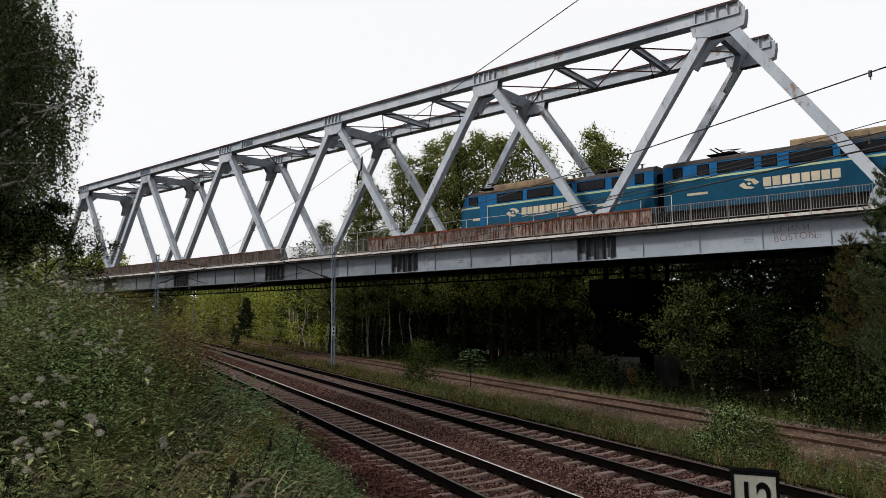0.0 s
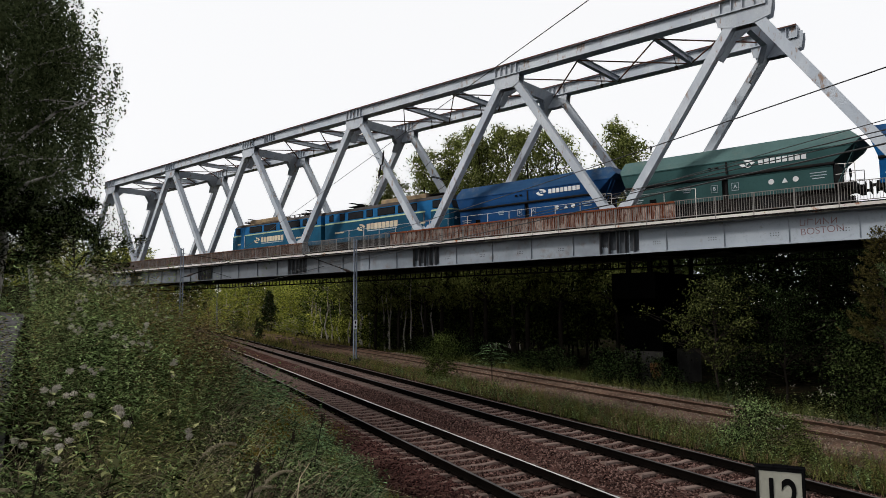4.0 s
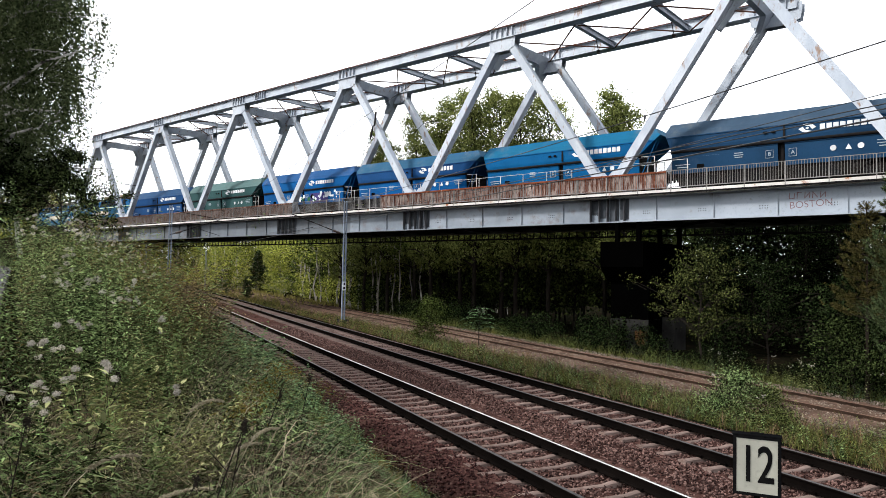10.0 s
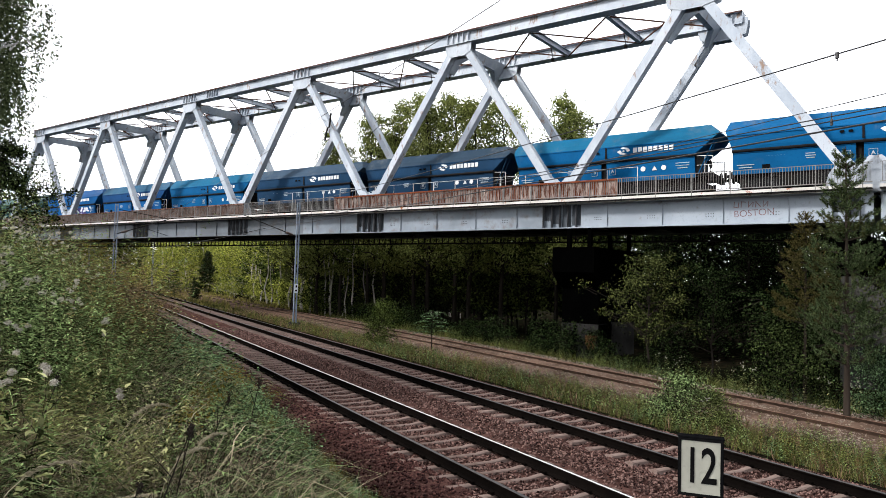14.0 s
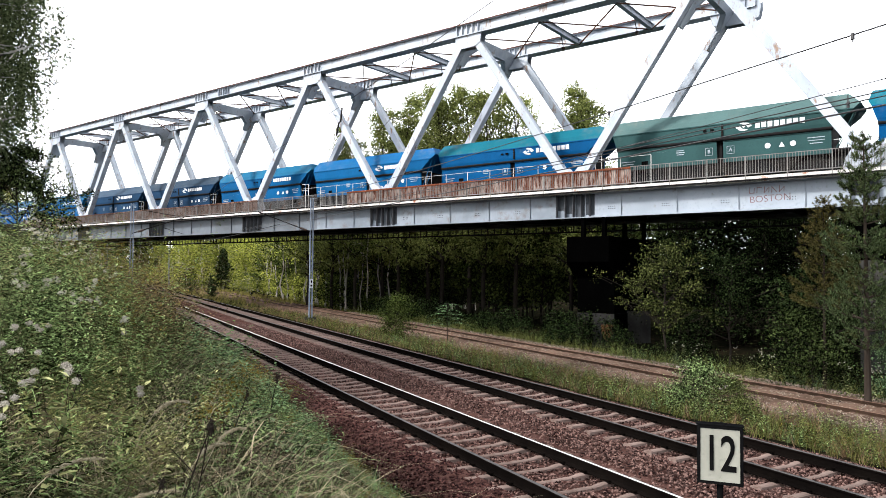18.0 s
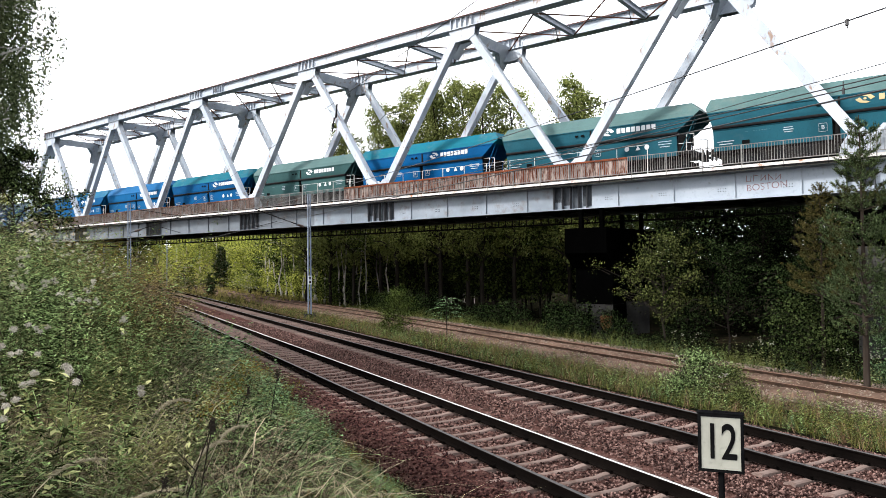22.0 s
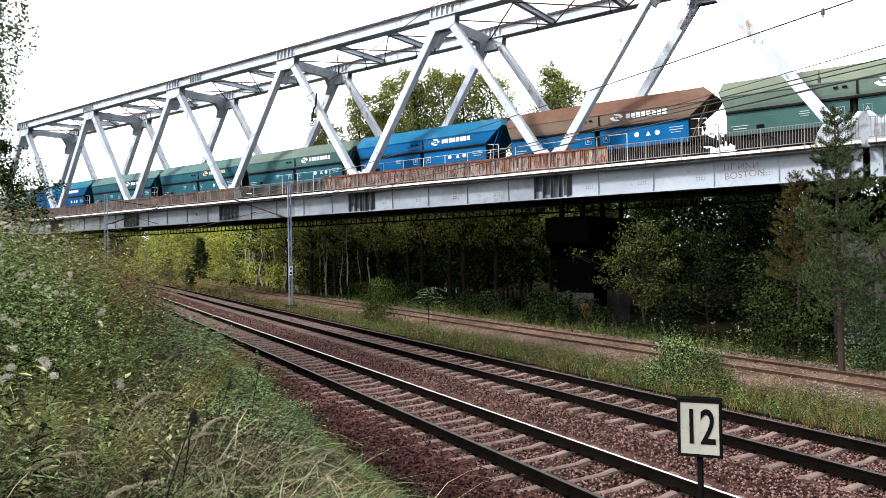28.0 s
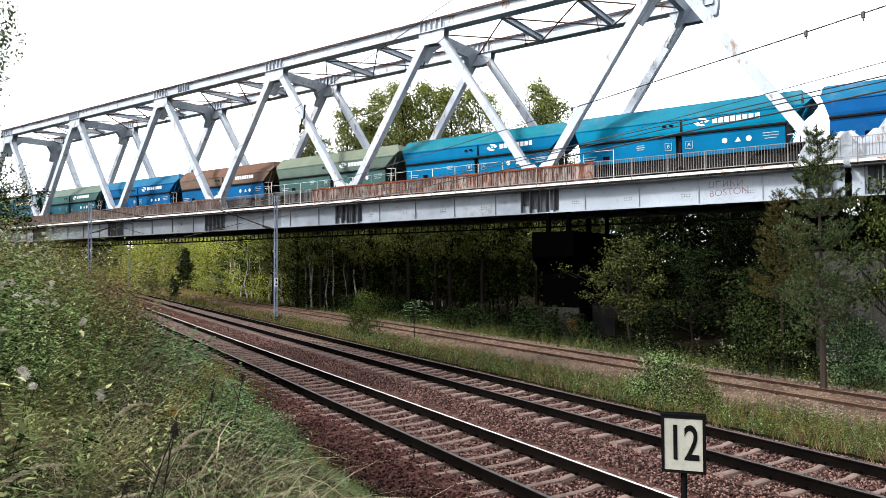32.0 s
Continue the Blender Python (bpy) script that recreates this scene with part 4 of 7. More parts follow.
ab = Shape().box(99.4, 102.5, -TRUSS_W - 3, 3, -1, 7.9)
whole("bridge_abutment", ab, M["concrete"], "concrete abutment at the far end of the bridge", "abutment", m=on_bridge(0, 0, 0))


# ---- the train ----
def eye_logo(s=1.0, y=0.0):
    """Two curved wedges round a small centre: a plain emblem."""
    a = [(-0.55, 0.02), (-0.30, 0.24), (0.05, 0.30), (0.28, 0.26), (0.10, 0.17), (-0.12, 0.13), (-0.22, -0.02), (-0.30, -0.10)]
    b = [(-x, -z) for x, z in a]
    c = [(-0.12, 0.0), (0.0, 0.09), (0.12, 0.0), (0.0, -0.09)]
    return [[(x * s, z * s) for x, z in p] for p in (a, b, c)]


def put_logo(parent, x, z, y, size, mat, n, w, gap, h):
    """An emblem and a row of plain bars in place of a brand name, on the side that faces +y; it reads towards -x."""
    for p in eye_logo(size):
        part("emblem_piece", Shape().plate([(x + a, z + b) for a, b in p], (y, y + 0.008)), mat, parent)
    for k in range(n):
        c = x - size * 0.62 - gap - (k + 0.5) * (w + gap)
        sh = Shape().box(c - w / 2, c + w / 2, y, y + 0.008, z - h / 2, z + h / 2)
        part("lettering_bar", sh, mat, parent)


def loft(loops):
    """A closed skin through loops of equal length; both ends capped."""
    n = len(loops[0])
    vs = [p for lp in loops for p in lp]
    fs = [tuple(range(n - 1, -1, -1)), tuple(range(len(vs) - n, len(vs)))]
    for j in range(len(loops) - 1):
        fs += [(j * n + i, j * n + (i + 1) % n, (j + 1) * n + (i + 1) % n, (j + 1) * n + i) for i in range(n)]
    return Shape().add(vs, fs)


def wheelset(x, r=0.46):
    sh = Shape().rod((x, -0.95, r), (x, 0.95, r), 0.08, 8)
    for y in (-0.75, 0.75):
        sh.rod((x, y - 0.06, r), (x, y + 0.06, r), r, 18)
    return sh


def add_bogie(root, x, base):
    sh = Shape()
    for y in (-1.0, 1.0):
        sh.plate([(x - base / 2 - 0.45, 0.30), (x - base / 2 - 0.45, 0.86), (x - 0.5, 0.72), (x - 0.35, 0.85), (x + 0.35, 0.85), (x + 0.5, 0.72), (x + base / 2 + 0.45, 0.86), (x + base / 2 + 0.45, 0.30), (x + 0.45, 0.22), (x - 0.45, 0.22)], (y - 0.06, y + 0.06))
    sh.box(x - 0.3, x + 0.3, -1.0, 1.0, 0.5, 0.85)
    bg = part("bogie", sh, M["dark_steel"], root)
    for d in (-base / 2, base / 2):
        part("wheelset", wheelset(x + d), M["dark_steel"], bg)
    return bg


def add_buffers(root, x, d):
    for y in (-0.875, 0.875):
        part("buffer", Shape().rod((x, y, 1.05), (x + 0.32 * d, y, 1.05), 0.09, 8).rod((x + 0.32 * d, y, 1.05), (x + 0.37 * d, y, 1.05), 0.23, 12), M["dark_steel"], root)


MARK_W = surface("stencil_white", (0.30, 0.33, 0.35), (0.22, 0.25, 0.28), 4, 30, 0.7, 0, 0)
LETTER = {c: letters(c, 0.28, MARK_W) for c in "AB"}


def build_wagon(upper, lower, top, ink="white"):
    """A four-axle covered hopper wagon with overhanging sloped ends; x ahead, z from the railhead."""
    root = new("hopper_wagon")
    levels = [(2.42, -5.42, 6.30, 1.40), (2.60, -5.66, 6.36, 1.44), (3.22, -6.42, 6.56, 1.48), (3.56, -6.72, 6.72, 1.27), (4.15, -6.13, 6.57, 0.78)]
    loops = [[(a, -w, z), (b, -w, z), (b, w, z), (a, w, z)] for z, a, b, w in levels]
    up = part("hopper_body", loft(loops[:3]), PAINT[upper], root)
    part("hopper_top", loft(loops[2:]), TOP_PAINT[top], up, "dusty sloping top")
    part("roof_hatch", Shape().box(-6.0, 6.4, -0.62, 0.62, 4.15, 4.19, 0.02), TOP_PAINT[top], up)
    part("body_seam", Shape().box(-0.05, 0.05, 1.42, 1.505, 2.5, 3.24), M["dark_steel"], up)
    for y in (-1, 1):
        part("eave_rib", Shape().bar((-6.4, y * 1.49, 3.22), (6.54, y * 1.49, 3.22), 0.05, 0.06), PAINT[upper], up)
        part("discharge_pipe", Shape().rod((-5.5, y * 1.44, 2.34), (6.3, y * 1.44, 2.34), 0.085, 8), M["dark_steel"], root)
        for a, b, tag in ((-5.40, -0.02, "A"), (0.34, 6.28, "B")):
            door = part("side_panel", Shape().add(
                [(a, y * 1.30, 1.06), (b, y * 1.30, 1.06), (b, y * 1.40, 2.24), (a, y * 1.40, 2.24), (a, y * 1.18, 1.06), (b, y * 1.18, 1.06), (b, y * 1.28, 2.24), (a, y * 1.28, 2.24)],
                [(0, 1, 2, 3), (7, 6, 5, 4), (0, 4, 5, 1), (1, 5, 6, 2), (2, 6, 7, 3), (3, 7, 4, 0)] if y < 0 else [(3, 2, 1, 0), (4, 5, 6, 7), (1, 5, 4, 0), (2, 6, 5, 1), (3, 7, 6, 2), (0, 4, 7, 3)]), PAINT[lower], root)
            part("panel_rim", Shape().bar((a, y * 1.41, 2.24), (b, y * 1.41, 2.24), 0.05, 0.05), PAINT[lower], door)
            if y > 0:
                cx = -0.42 if tag == "A" else 0.76
                fr = Shape()
                for u0, u1, v0, v1 in ((-0.20, 0.20, 0.20, 0.22), (-0.20, 0.20, -0.22, -0.20), (-0.20, -0.18, -0.20, 0.20), (0.18, 0.20, -0.20, 0.20)):
                    fr.box(cx + u0, cx + u1, 1.375, 1.385, 1.72 + v0, 1.72 + v1)
                part("letter_frame", fr, MARK_W, door)
                part("letter", LETTER[tag], None, door, at=pose(cx, 1.385, 1.72, 0, 0, 180))
    part("hopper_chute", Shape().plate([(-5.3, 2.45), (6.2, 2.45), (3.3, 0.32), (0.5, 0.32), (0.15, 0.6), (-0.2, 0.32), (-3.3, 0.32)], (-1.15, 1.15)), M["dark_steel"], root)
    part("underframe", Shape().box(-6.4, 6.4, -0.55, 0.55, 0.9, 1.2).box(-6.45, -6.2, -1.25, 1.25, 0.85, 1.22).box(6.2, 6.45, -1.25, 1.25, 0.85, 1.22), M["dark_steel"], root)
    part("gap_post", Shape().box(0.08, 0.24, -1.2, 1.2, 0.9, 2.4), M["dark_steel"], root)
    for x in (-4.6, 4.6):
        add_bogie(root, x, 1.8)
    add_buffers(root, 6.42, 1)
    add_buffers(root, -6.42, -1)
    part("brake_platform", Shape().box(-6.4, -5.4, -1.3, 1.3, 1.22, 1.27), M["dark_steel"], root)
    for y in (-1.28, 1.28):
        part("platform_rail", Shape().bar((-6.38, y, 1.25), (-6.38, y, 2.25), 0.035, 0.035, (1, 0, 0)).bar((-6.38, y, 2.25), (-5.5, y, 2.3), 0.035).bar((-5.95, y, 1.25), (-5.95, y, 2.27), 0.03, 0.03, (1, 0, 0)).bar((-6.38, y, 1.75), (-5.5, y, 1.75), 0.03), M["post_white"], root)
    part("hand_brake", Shape().rod((-6.0, 0.4, 1.9), (-6.05, 0.4, 1.9), 0.25, 12).bar((-6.0, 0.4, 1.2), (-6.0, 0.4, 1.9), 0.05, 0.05, (1, 0, 0)), M["dark_steel"], root)
    part("ladder", Shape().bar((-5.62, 1.32, 1.3), (-6.5, 1.32, 3.2), 0.04, 0.04, (0, 1, 0)).bar((-5.62, 0.92, 1.3), (-6.5, 0.92, 3.2), 0.04, 0.04, (0, 1, 0)), PAINT[upper], root)
    part("end_sheet", Shape().box(-5.42, -5.38, -1.2, 1.2, 1.2, 2.42), M["dark_steel"], root)
    for x in (0.55, 0.95):
        part("latch", Shape().box(x - 0.1, x + 0.1, 1.5, 1.53, 2.85, 2.97), M["black"], up)
    put_logo(up, -1.15, 2.92, 1.475, 0.78, M[ink], 8, 0.24, 0.075, 0.30)
    # stencilled signs on the lower panels
    disc = lambda cx, cz, r: Shape().plate([(cx + r * math.cos(a * math.tau / 14), cz + r * math.sin(a * math.tau / 14)) for a in range(14)], (1.372, 1.38))
    part("round_mark", disc(-2.35, 1.75, 0.15), M["white"], root)
    part("triangle_mark", Shape().plate([(-2.9, 1.62), (-3.2, 1.62), (-3.05, 1.90)], (1.372, 1.38)), M["white"], root)
    part("round_mark", disc(-3.6, 1.75, 0.15), M["white"], root)
    for x, z, w in ((5.6, 1.55, 0.9), (5.6, 1.40, 0.7), (3.9, 2.0, 1.3), (2.4, 1.95, 0.45), (2.4, 1.83, 0.5), (2.4, 1.71, 0.42), (-4.7, 1.95, 0.8), (-4.7, 1.80, 0.8), (-4.7, 1.65, 0.6)):
        part("stencil_line", Shape().box(x - w / 2, x + w / 2, 1.37, 1.378, z - 0.022, z + 0.022), MARK_W, root)
    part("data_plate", Shape().box(4.35, 4.75, 1.36, 1.376, 1.30, 1.52), M["black"], root)
    return root


WAGONS = [("navy", "navy", "navy", "dusty navy blue"), ("green", "green", "green", "faded green"), ("royal", "royal", "royal", "deep blue, graffiti-covered"), ("navy", "royal", "pale_blue", "pale-topped blue"),
          ("blue", "blue", "mid_blue", "bright blue"), ("slate", "slate", "slate", "slate blue"), ("slate", "dark_slate", "dark_slate", "dark slate blue"), ("blue", "blue", "mid_blue", "bright blue"),
          ("blue", "blue", "blue", "bright blue"), ("deep", "deep", "sea", "sea-green topped blue"), ("green", "green", "green", "faded green"), ("deep", "deep", "sea", "sea-green topped blue"),
          ("teal", "teal", "green", "teal green"), ("teal", "teal", "green", "teal green, yellow-lettered"), ("grey_teal", "teal", "grey_green", "pale grey-topped teal"), ("blue", "blue", "mid_blue", "bright blue"),
          ("brown", "blue", "brown", "brown-topped blue"), ("sage", "grey_teal", "sage", "pale grey-green"), ("cyan", "cyan", "cyan", "cyan blue"), ("bright_cyan", "cyan", "bright_cyan", "light cyan blue"),
          ("royal", "royal", "mid_blue", "bright blue")]
built, train = {}, []
for up_c, lo_c, top_c, words in WAGONS:
    key = up_c, lo_c, top_c, "lettered" in words
    if key in built:
        w = copy_thing(built[key], Matrix.Identity(4))
    else:
        w = built[key] = build_wagon(up_c, lo_c, top_c, "orange" if "lettered" in words else "white")
    tagged(w, f"{words} covered coal hopper wagon on the upper track", "freight wagon", "hopper wagons of the train")
    train.append(w)

# painted bubbles and scribbles along the third wagon
art = train[2]
art_cols = [surface("spray_white", (0.6, 0.62, 0.62), (0.5, 0.52, 0.55), 3, 20, 0.7, 0, 0), surface("spray_green", (0.03, 0.12, 0.05), (0.02, 0.07, 0.03), 3, 20, 0.7, 0, 0), surface("spray_violet", (0.05, 0.045, 0.16), (0.04, 0.03, 0.1), 3, 20, 0.7, 0, 0)]
part("sprayed_panel", Shape().box(-3.4, -0.9, 1.372, 1.379, 1.12, 2.1), art_cols[2], art)
for k in range(26):
    cx, cz, r = -4.6 + 3.4 * rng.random(), 1.2 + 0.85 * rng.random(), rng.uniform(0.06, 0.16)
    part("sprayed_bubble", Shape().plate([(cx + r * math.cos(a * math.tau / 12), cz + r * math.sin(a * math.tau / 12)) for a in range(12)], (1.385, 1.391)), art_cols[0], art)
for k in range(9):
    cx, cz = -1.9 + 3.3 * rng.random(), 1.25 + 0.6 * rng.random()
    part("sprayed_scribble", Shape().plate([(cx + rng.uniform(0.12, 0.34) * math.cos(a * math.tau / 9), cz + rng.uniform(0.1, 0.3) * math.sin(a * math.tau / 9)) for a in range(9)], (1.382 + 0.003 * k, 1.386 + 0.003 * k)), (art_cols[1], M["black"], art_cols[0])[k % 3], art)


def build_loco(raised):
    """One half of a double electric locomotive: cab at +x, close-coupled end at -x."""
    root = new("locomotive_section")
    def ring(x, hw, z0, z1, inset=0.0):
        return [(x, -hw, z0), (x, hw, z0), (x - inset, hw, z1), (x - inset, -hw, z1)]
    lower = [ring(-7.6, 1.45, 0.92, 2.62), ring(6.6, 1.45, 0.92, 2.62), ring(7.35, 1.32, 0.92, 2.62), ring(7.55, 1.0, 1.0, 2.62)]
    lo = part("body_lower", loft(lower), M["loco_teal"], root)
    upper = [ring(-7.6, 1.45, 2.74, 3.55), ring(6.6, 1.45, 2.74, 3.55, 0.0), ring(7.30, 1.30, 2.74, 3.55, 0.28), ring(7.46, 1.0, 2.74, 3.55, 0.36)]
    up = part("body_upper", loft(upper), M["loco_blue"], root)
    stripe = [ring(-7.6, 1.455, 2.62, 2.74), ring(6.6, 1.455, 2.62, 2.74), ring(7.33, 1.32, 2.62, 2.74), ring(7.52, 1.0, 2.62, 2.74)]
    part("stripe", loft(stripe), M["stripe"], root, "pale yellow-green waist stripe")
    roof = loft([[(x, -w, 3.55), (x, w, 3.55), (x, w - 0.16, 3.78), (x, w - 0.6, 3.93), (x, -w + 0.6, 3.93), (x, -w + 0.16, 3.78)] for x, w in ((-7.6, 1.47), (6.3, 1.47), (6.95, 1.3), (7.1, 1.02))])
    rf = part("roof", roof, M["roof_dark"], root, "sooty rounded roof")
    part("roof_cowl", Shape().box(-0.6, 4.6, -1.02, 1.02, 3.90, 4.26, 0.1), M["roof_tan"], rf, "dusty tan roof cowl")
    part("roof_edge", Shape().bar((-2.5, 1.38, 3.74), (5.6, 1.38, 3.74), 0.12, 0.10), M["roof_tan"], rf)
    for x, w in ((-6.7, 0.5), (-5.2, 0.6), (-3.4, 1.9), (-1.6, 0.7), (0.45, 2.0), (2.95, 2.1), (6.15, 0.75)):
        for y in (-1, 1):
            wf = part("window_frame", Shape().box(x - w / 2 - 0.05, x + w / 2 + 0.05, y * 1.455 - 0.012, y * 1.455 + 0.012, 2.84, 3.47), M["black"], root)
            part("pane", Shape().box(x - w / 2, x + w / 2, y * 1.470 - 0.008, y * 1.470 + 0.008, 2.89, 3.42), M["glass"], wf)
    for y in (-1, 1):
        dr = part("cab_door", Shape().box(4.95, 5.55, y * 1.46 - 0.012, y * 1.46 + 0.012, 1.25, 3.45), M["loco_blue"], root)
        part("handle_bar", Shape().bar((4.85, y * 1.52, 1.4), (4.85, y * 1.52, 2.6), 0.03, 0.03, (1, 0, 0)), M["post_white"], dr)
    for y in (-0.52, 0.52):
        part("windscreen", Shape().add([(7.49, y - 0.42, 2.82), (7.49, y + 0.42, 2.82), (7.20, y + 0.42, 3.46), (7.20, y - 0.42, 3.46), (7.45, y - 0.42, 2.82), (7.45, y + 0.42, 2.82), (7.16, y + 0.42, 3.46), (7.16, y - 0.42, 3.46)],
                                       [(0, 1, 2, 3), (7, 6, 5, 4), (0, 4, 5, 1), (1, 5, 6, 2), (2, 6, 7, 3), (3, 7, 4, 0)]), M["glass"], root)
        part("headlight", Shape().rod((7.5, y * 1.5, 2.0), (7.58, y * 1.5, 2.0), 0.12, 12), M["white"], root)
    for turn in (0, 180):
        side = part("side_lettering", Shape().box(-0.02, 0.02, 1.452, 1.456, 1.5, 1.52), M["cream"], root, at=pose(0, 0, 0, 0, 0, turn))
        cx = 1.7
        put_logo(side, cx + 1.0, 2.02, 1.452, 1.0, M["cream"], 8, 0.40, 0.08, 0.50)
        part("lettering_line", Shape().box(cx - 3.4, cx + 0.2, 1.452, 1.459, 1.62, 1.70), MARK_W, side)
        for x, w in ((5.6, 1.2), (-4.6, 1.6)):
            part("number_bar", Shape().box(x - w / 2, x + w / 2, 1.452, 1.459, 1.72, 1.86), M["cream"], side)
    part("underframe", Shape().box(-7.5, 7.4, -1.2, 1.2, 0.22, 0.92), M["dark_steel"], root)
    part("equipment_box", Shape().box(-2.3, 2.3, -1.35, 1.35, 0.25, 1.1), M["dark_steel"], root)
    for x in (-4.4, 4.4):
        add_bogie(root, x, 2.9)
    add_buffers(root, 7.5, 1)
    part("bellows", Shape().box(-7.95, -7.6, -0.9, 0.9, 1.2, 3.4, 0.1), M["black"], root, "black rubber gangway bellows")
    # roof gear and pantographs
    for x in np.arange(-6.6, -1.0, 0.8):
        part("roof_insulator", Shape().rod((x, 0.7, 3.9), (x, 0.7, 4.18), 0.07, 8), M["porcelain"], rf)
    part("bus_bar", Shape().bar((-6.8, 0.7, 4.2), (0.2, 0.7, 4.2), 0.04), M["wire"], rf)
    for x, high in ((-4.4, False), (5.4, raised)):
        pg = part("pantograph", Shape().box(x - 0.8, x + 0.8, -0.7, 0.7, 4.12, 4.17), M["dark_steel"], rf)
        top = 5.55 if high else 4.42
        for y in (-0.5, 0.5):
            knee = (x + 1.1, y, (4.15 + top) / 2)
            part("pantograph_arm", Shape().rod((x - 0.6, y, 4.17), knee, 0.025, 6).rod(knee, (x - 0.2, y * 0.6, top), 0.022, 6), M["dark_steel"], pg)
        part("collector_head", Shape().bar((x - 0.2, -0.95, top + 0.02), (x - 0.2, 0.95, top + 0.02), 0.06, 0.05).bar((x - 0.5, -0.95, top + 0.02), (x - 0.5, 0.95, top + 0.02), 0.06, 0.05), M["dark_steel"], pg)
    return root


loco_a = tagged(build_loco(False), "leading blue and teal electric locomotive half, dusty roof", "locomotive", "locomotive halves")
loco_b = tagged(build_loco(True), "trailing blue and teal electric locomotive half, pantograph raised", "locomotive", "locomotive halves")


# ---- overhead line masts, wires and the distance sign ----
def line_mast(x, y, z0, height, arm_to, arm_z, label):
    """Two channels side by side with ties between them, on a concrete foot, with a sloping bracket over the track."""
    t = thing("line_mast", label, "overhead line mast", pose(x, y, 0), "overhead line masts")
    part("mast_foot", Shape().box(-0.35, 0.35, -0.3, 0.3, z0 - 0.4, z0 + 0.18, 0.05), M["concrete"], t)
    for d in (-1, 1):
        part("mast_channel", Shape().sweep((d * 0.10, 0, z0 + 0.1), (d * 0.085, 0, height), [(-0.08, -0.035), (0.08, -0.035), (0.08, 0.035), (0.06, 0.035), (0.06, -0.015), (-0.06, -0.015), (-0.06, 0.035), (-0.08, 0.035)], (1, 0, 0)), M["mast"], t)
    tie = Shape().box(-0.12, 0.12, -0.025, 0.025, -0.04, 0.04).mesh("mast_tie", M["mast"])
    for z in np.arange(z0 + 1.2, height, 2.4):
        part("mast_tie", tie, None, t, at=pose(0, 0, z))
    if arm_to is not None:
        dx = arm_to - x
        part("bracket_tube", Shape().rod((0, 0, arm_z - 1.0), (dx, 0, arm_z + 0.35), 0.035, 8), M["dark_steel"], t)
        part("bracket_stay", Shape().rod((0, 0, arm_z + 0.9), (dx * 0.95, 0, arm_z + 0.4), 0.022, 6), M["dark_steel"], t)
        ins = part("insulator", Shape().rod((dx * 0.1, 0, arm_z - 0.86), (dx * 0.22, 0, arm_z - 0.70), 0.09, 8), M["porcelain"], t)
        part("steady_arm", Shape().rod((dx * 0.6, 0, arm_z - 0.5), (dx, 0, arm_z - 0.95), 0.02, 6), M["dark_steel"], t)
    return t


m1 = line_mast(14.95, 49.47, -0.45, 8.54, 11.0, 7.0, "grey steel overhead line mast with a small number plate")
part("number_plate", Shape().box(-0.13, 0.13, -0.12, -0.10, 1.9, 2.55), M["white"], m1, "white enamel plate")
part("plate_mark", Shape().box(-0.05, 0.05, -0.126, -0.12, 2.28, 2.46).box(-0.07, 0.07, -0.126, -0.12, 2.0, 2.14), M["black"], m1)
line_mast(3.30, 57.3, -0.3, 8.2, 7.0, 6.9, "grey steel overhead line mast beside the bank")
line_mast(14.95, 143.0, -0.5, 8.6, 11.0, 7.0, "distant grey overhead line mast")
line_mast(3.30, 118.0, -0.3, 8.2, 7.0, 6.9, "distant grey overhead line mast")
line_mast(14.95, -12.0, -0.45, 8.54, 11.0, 7.0, "grey steel overhead line mast behind the viewpoint")


def hung_wire(name, label, p, q, r, sag, mat=None, hooks=()):
    """A wire between two points that sags a little, with short droppers."""
    t = thing(name, label, "overhead wire", group="overhead line wires")
    p, q = Vector(p), Vector(q)
    pts = [p.lerp(q, k / 16) - Vector((0, 0, sag * 4 * (k / 16) * (1 - k / 16))) for k in range(17)]
    sh = Shape()
    sh.pipe(pts, [r] * 17, 6)
    part("wire_strand", sh, mat or M["wire"], t)
    for f, drop in hooks:
        c = p.lerp(q, f) - Vector((0, 0, sag * 4 * f * (1 - f)))
        part("dropper", Shape().rod(c, c - Vector((0, 0, drop)), r * 0.9, 5).rod(c + Vector((0, 0, 0.03)), c - Vector((0, 0, 0.07)), r * 2.4, 6), M["wire"], t)
    return t


hung_wire("messenger_wire", "black messenger wire over the middle track", (11.0, -12, 7.71), (11.0, 49.4, 7.36), 0.012, 0.55, hooks=[(f, 0.12) for f in (0.20, 0.29, 0.305, 0.40)])
hung_wire("contact_wire", "black contact wire over the middle track", (10.96, -12, 6.02), (10.96, 60, 6.35), 0.010, 0.0)
hung_wire("contact_wire", "black contact wire over the middle track", (11.08, -12, 5.97), (11.08, 60, 6.30), 0.010, 0.0, hooks=[(0.262, -0.14)])
hung_wire("stitch_wire", "thin stitch wire above the contact wire", (11.02, 2.0, 6.42), (11.02, 14.0, 6.10), 0.007, 0.0)
hung_wire("contact_wire", "black contact wire over the near track", (7.1, -12, 4.92), (7.1, 60, 5.1), 0.010, 0.0)
hung_wire("feeder_wire", "thin feeder wire above the near track", (6.45, -12, 8.60), (6.3, 57.3, 7.0), 0.009, 0.0)


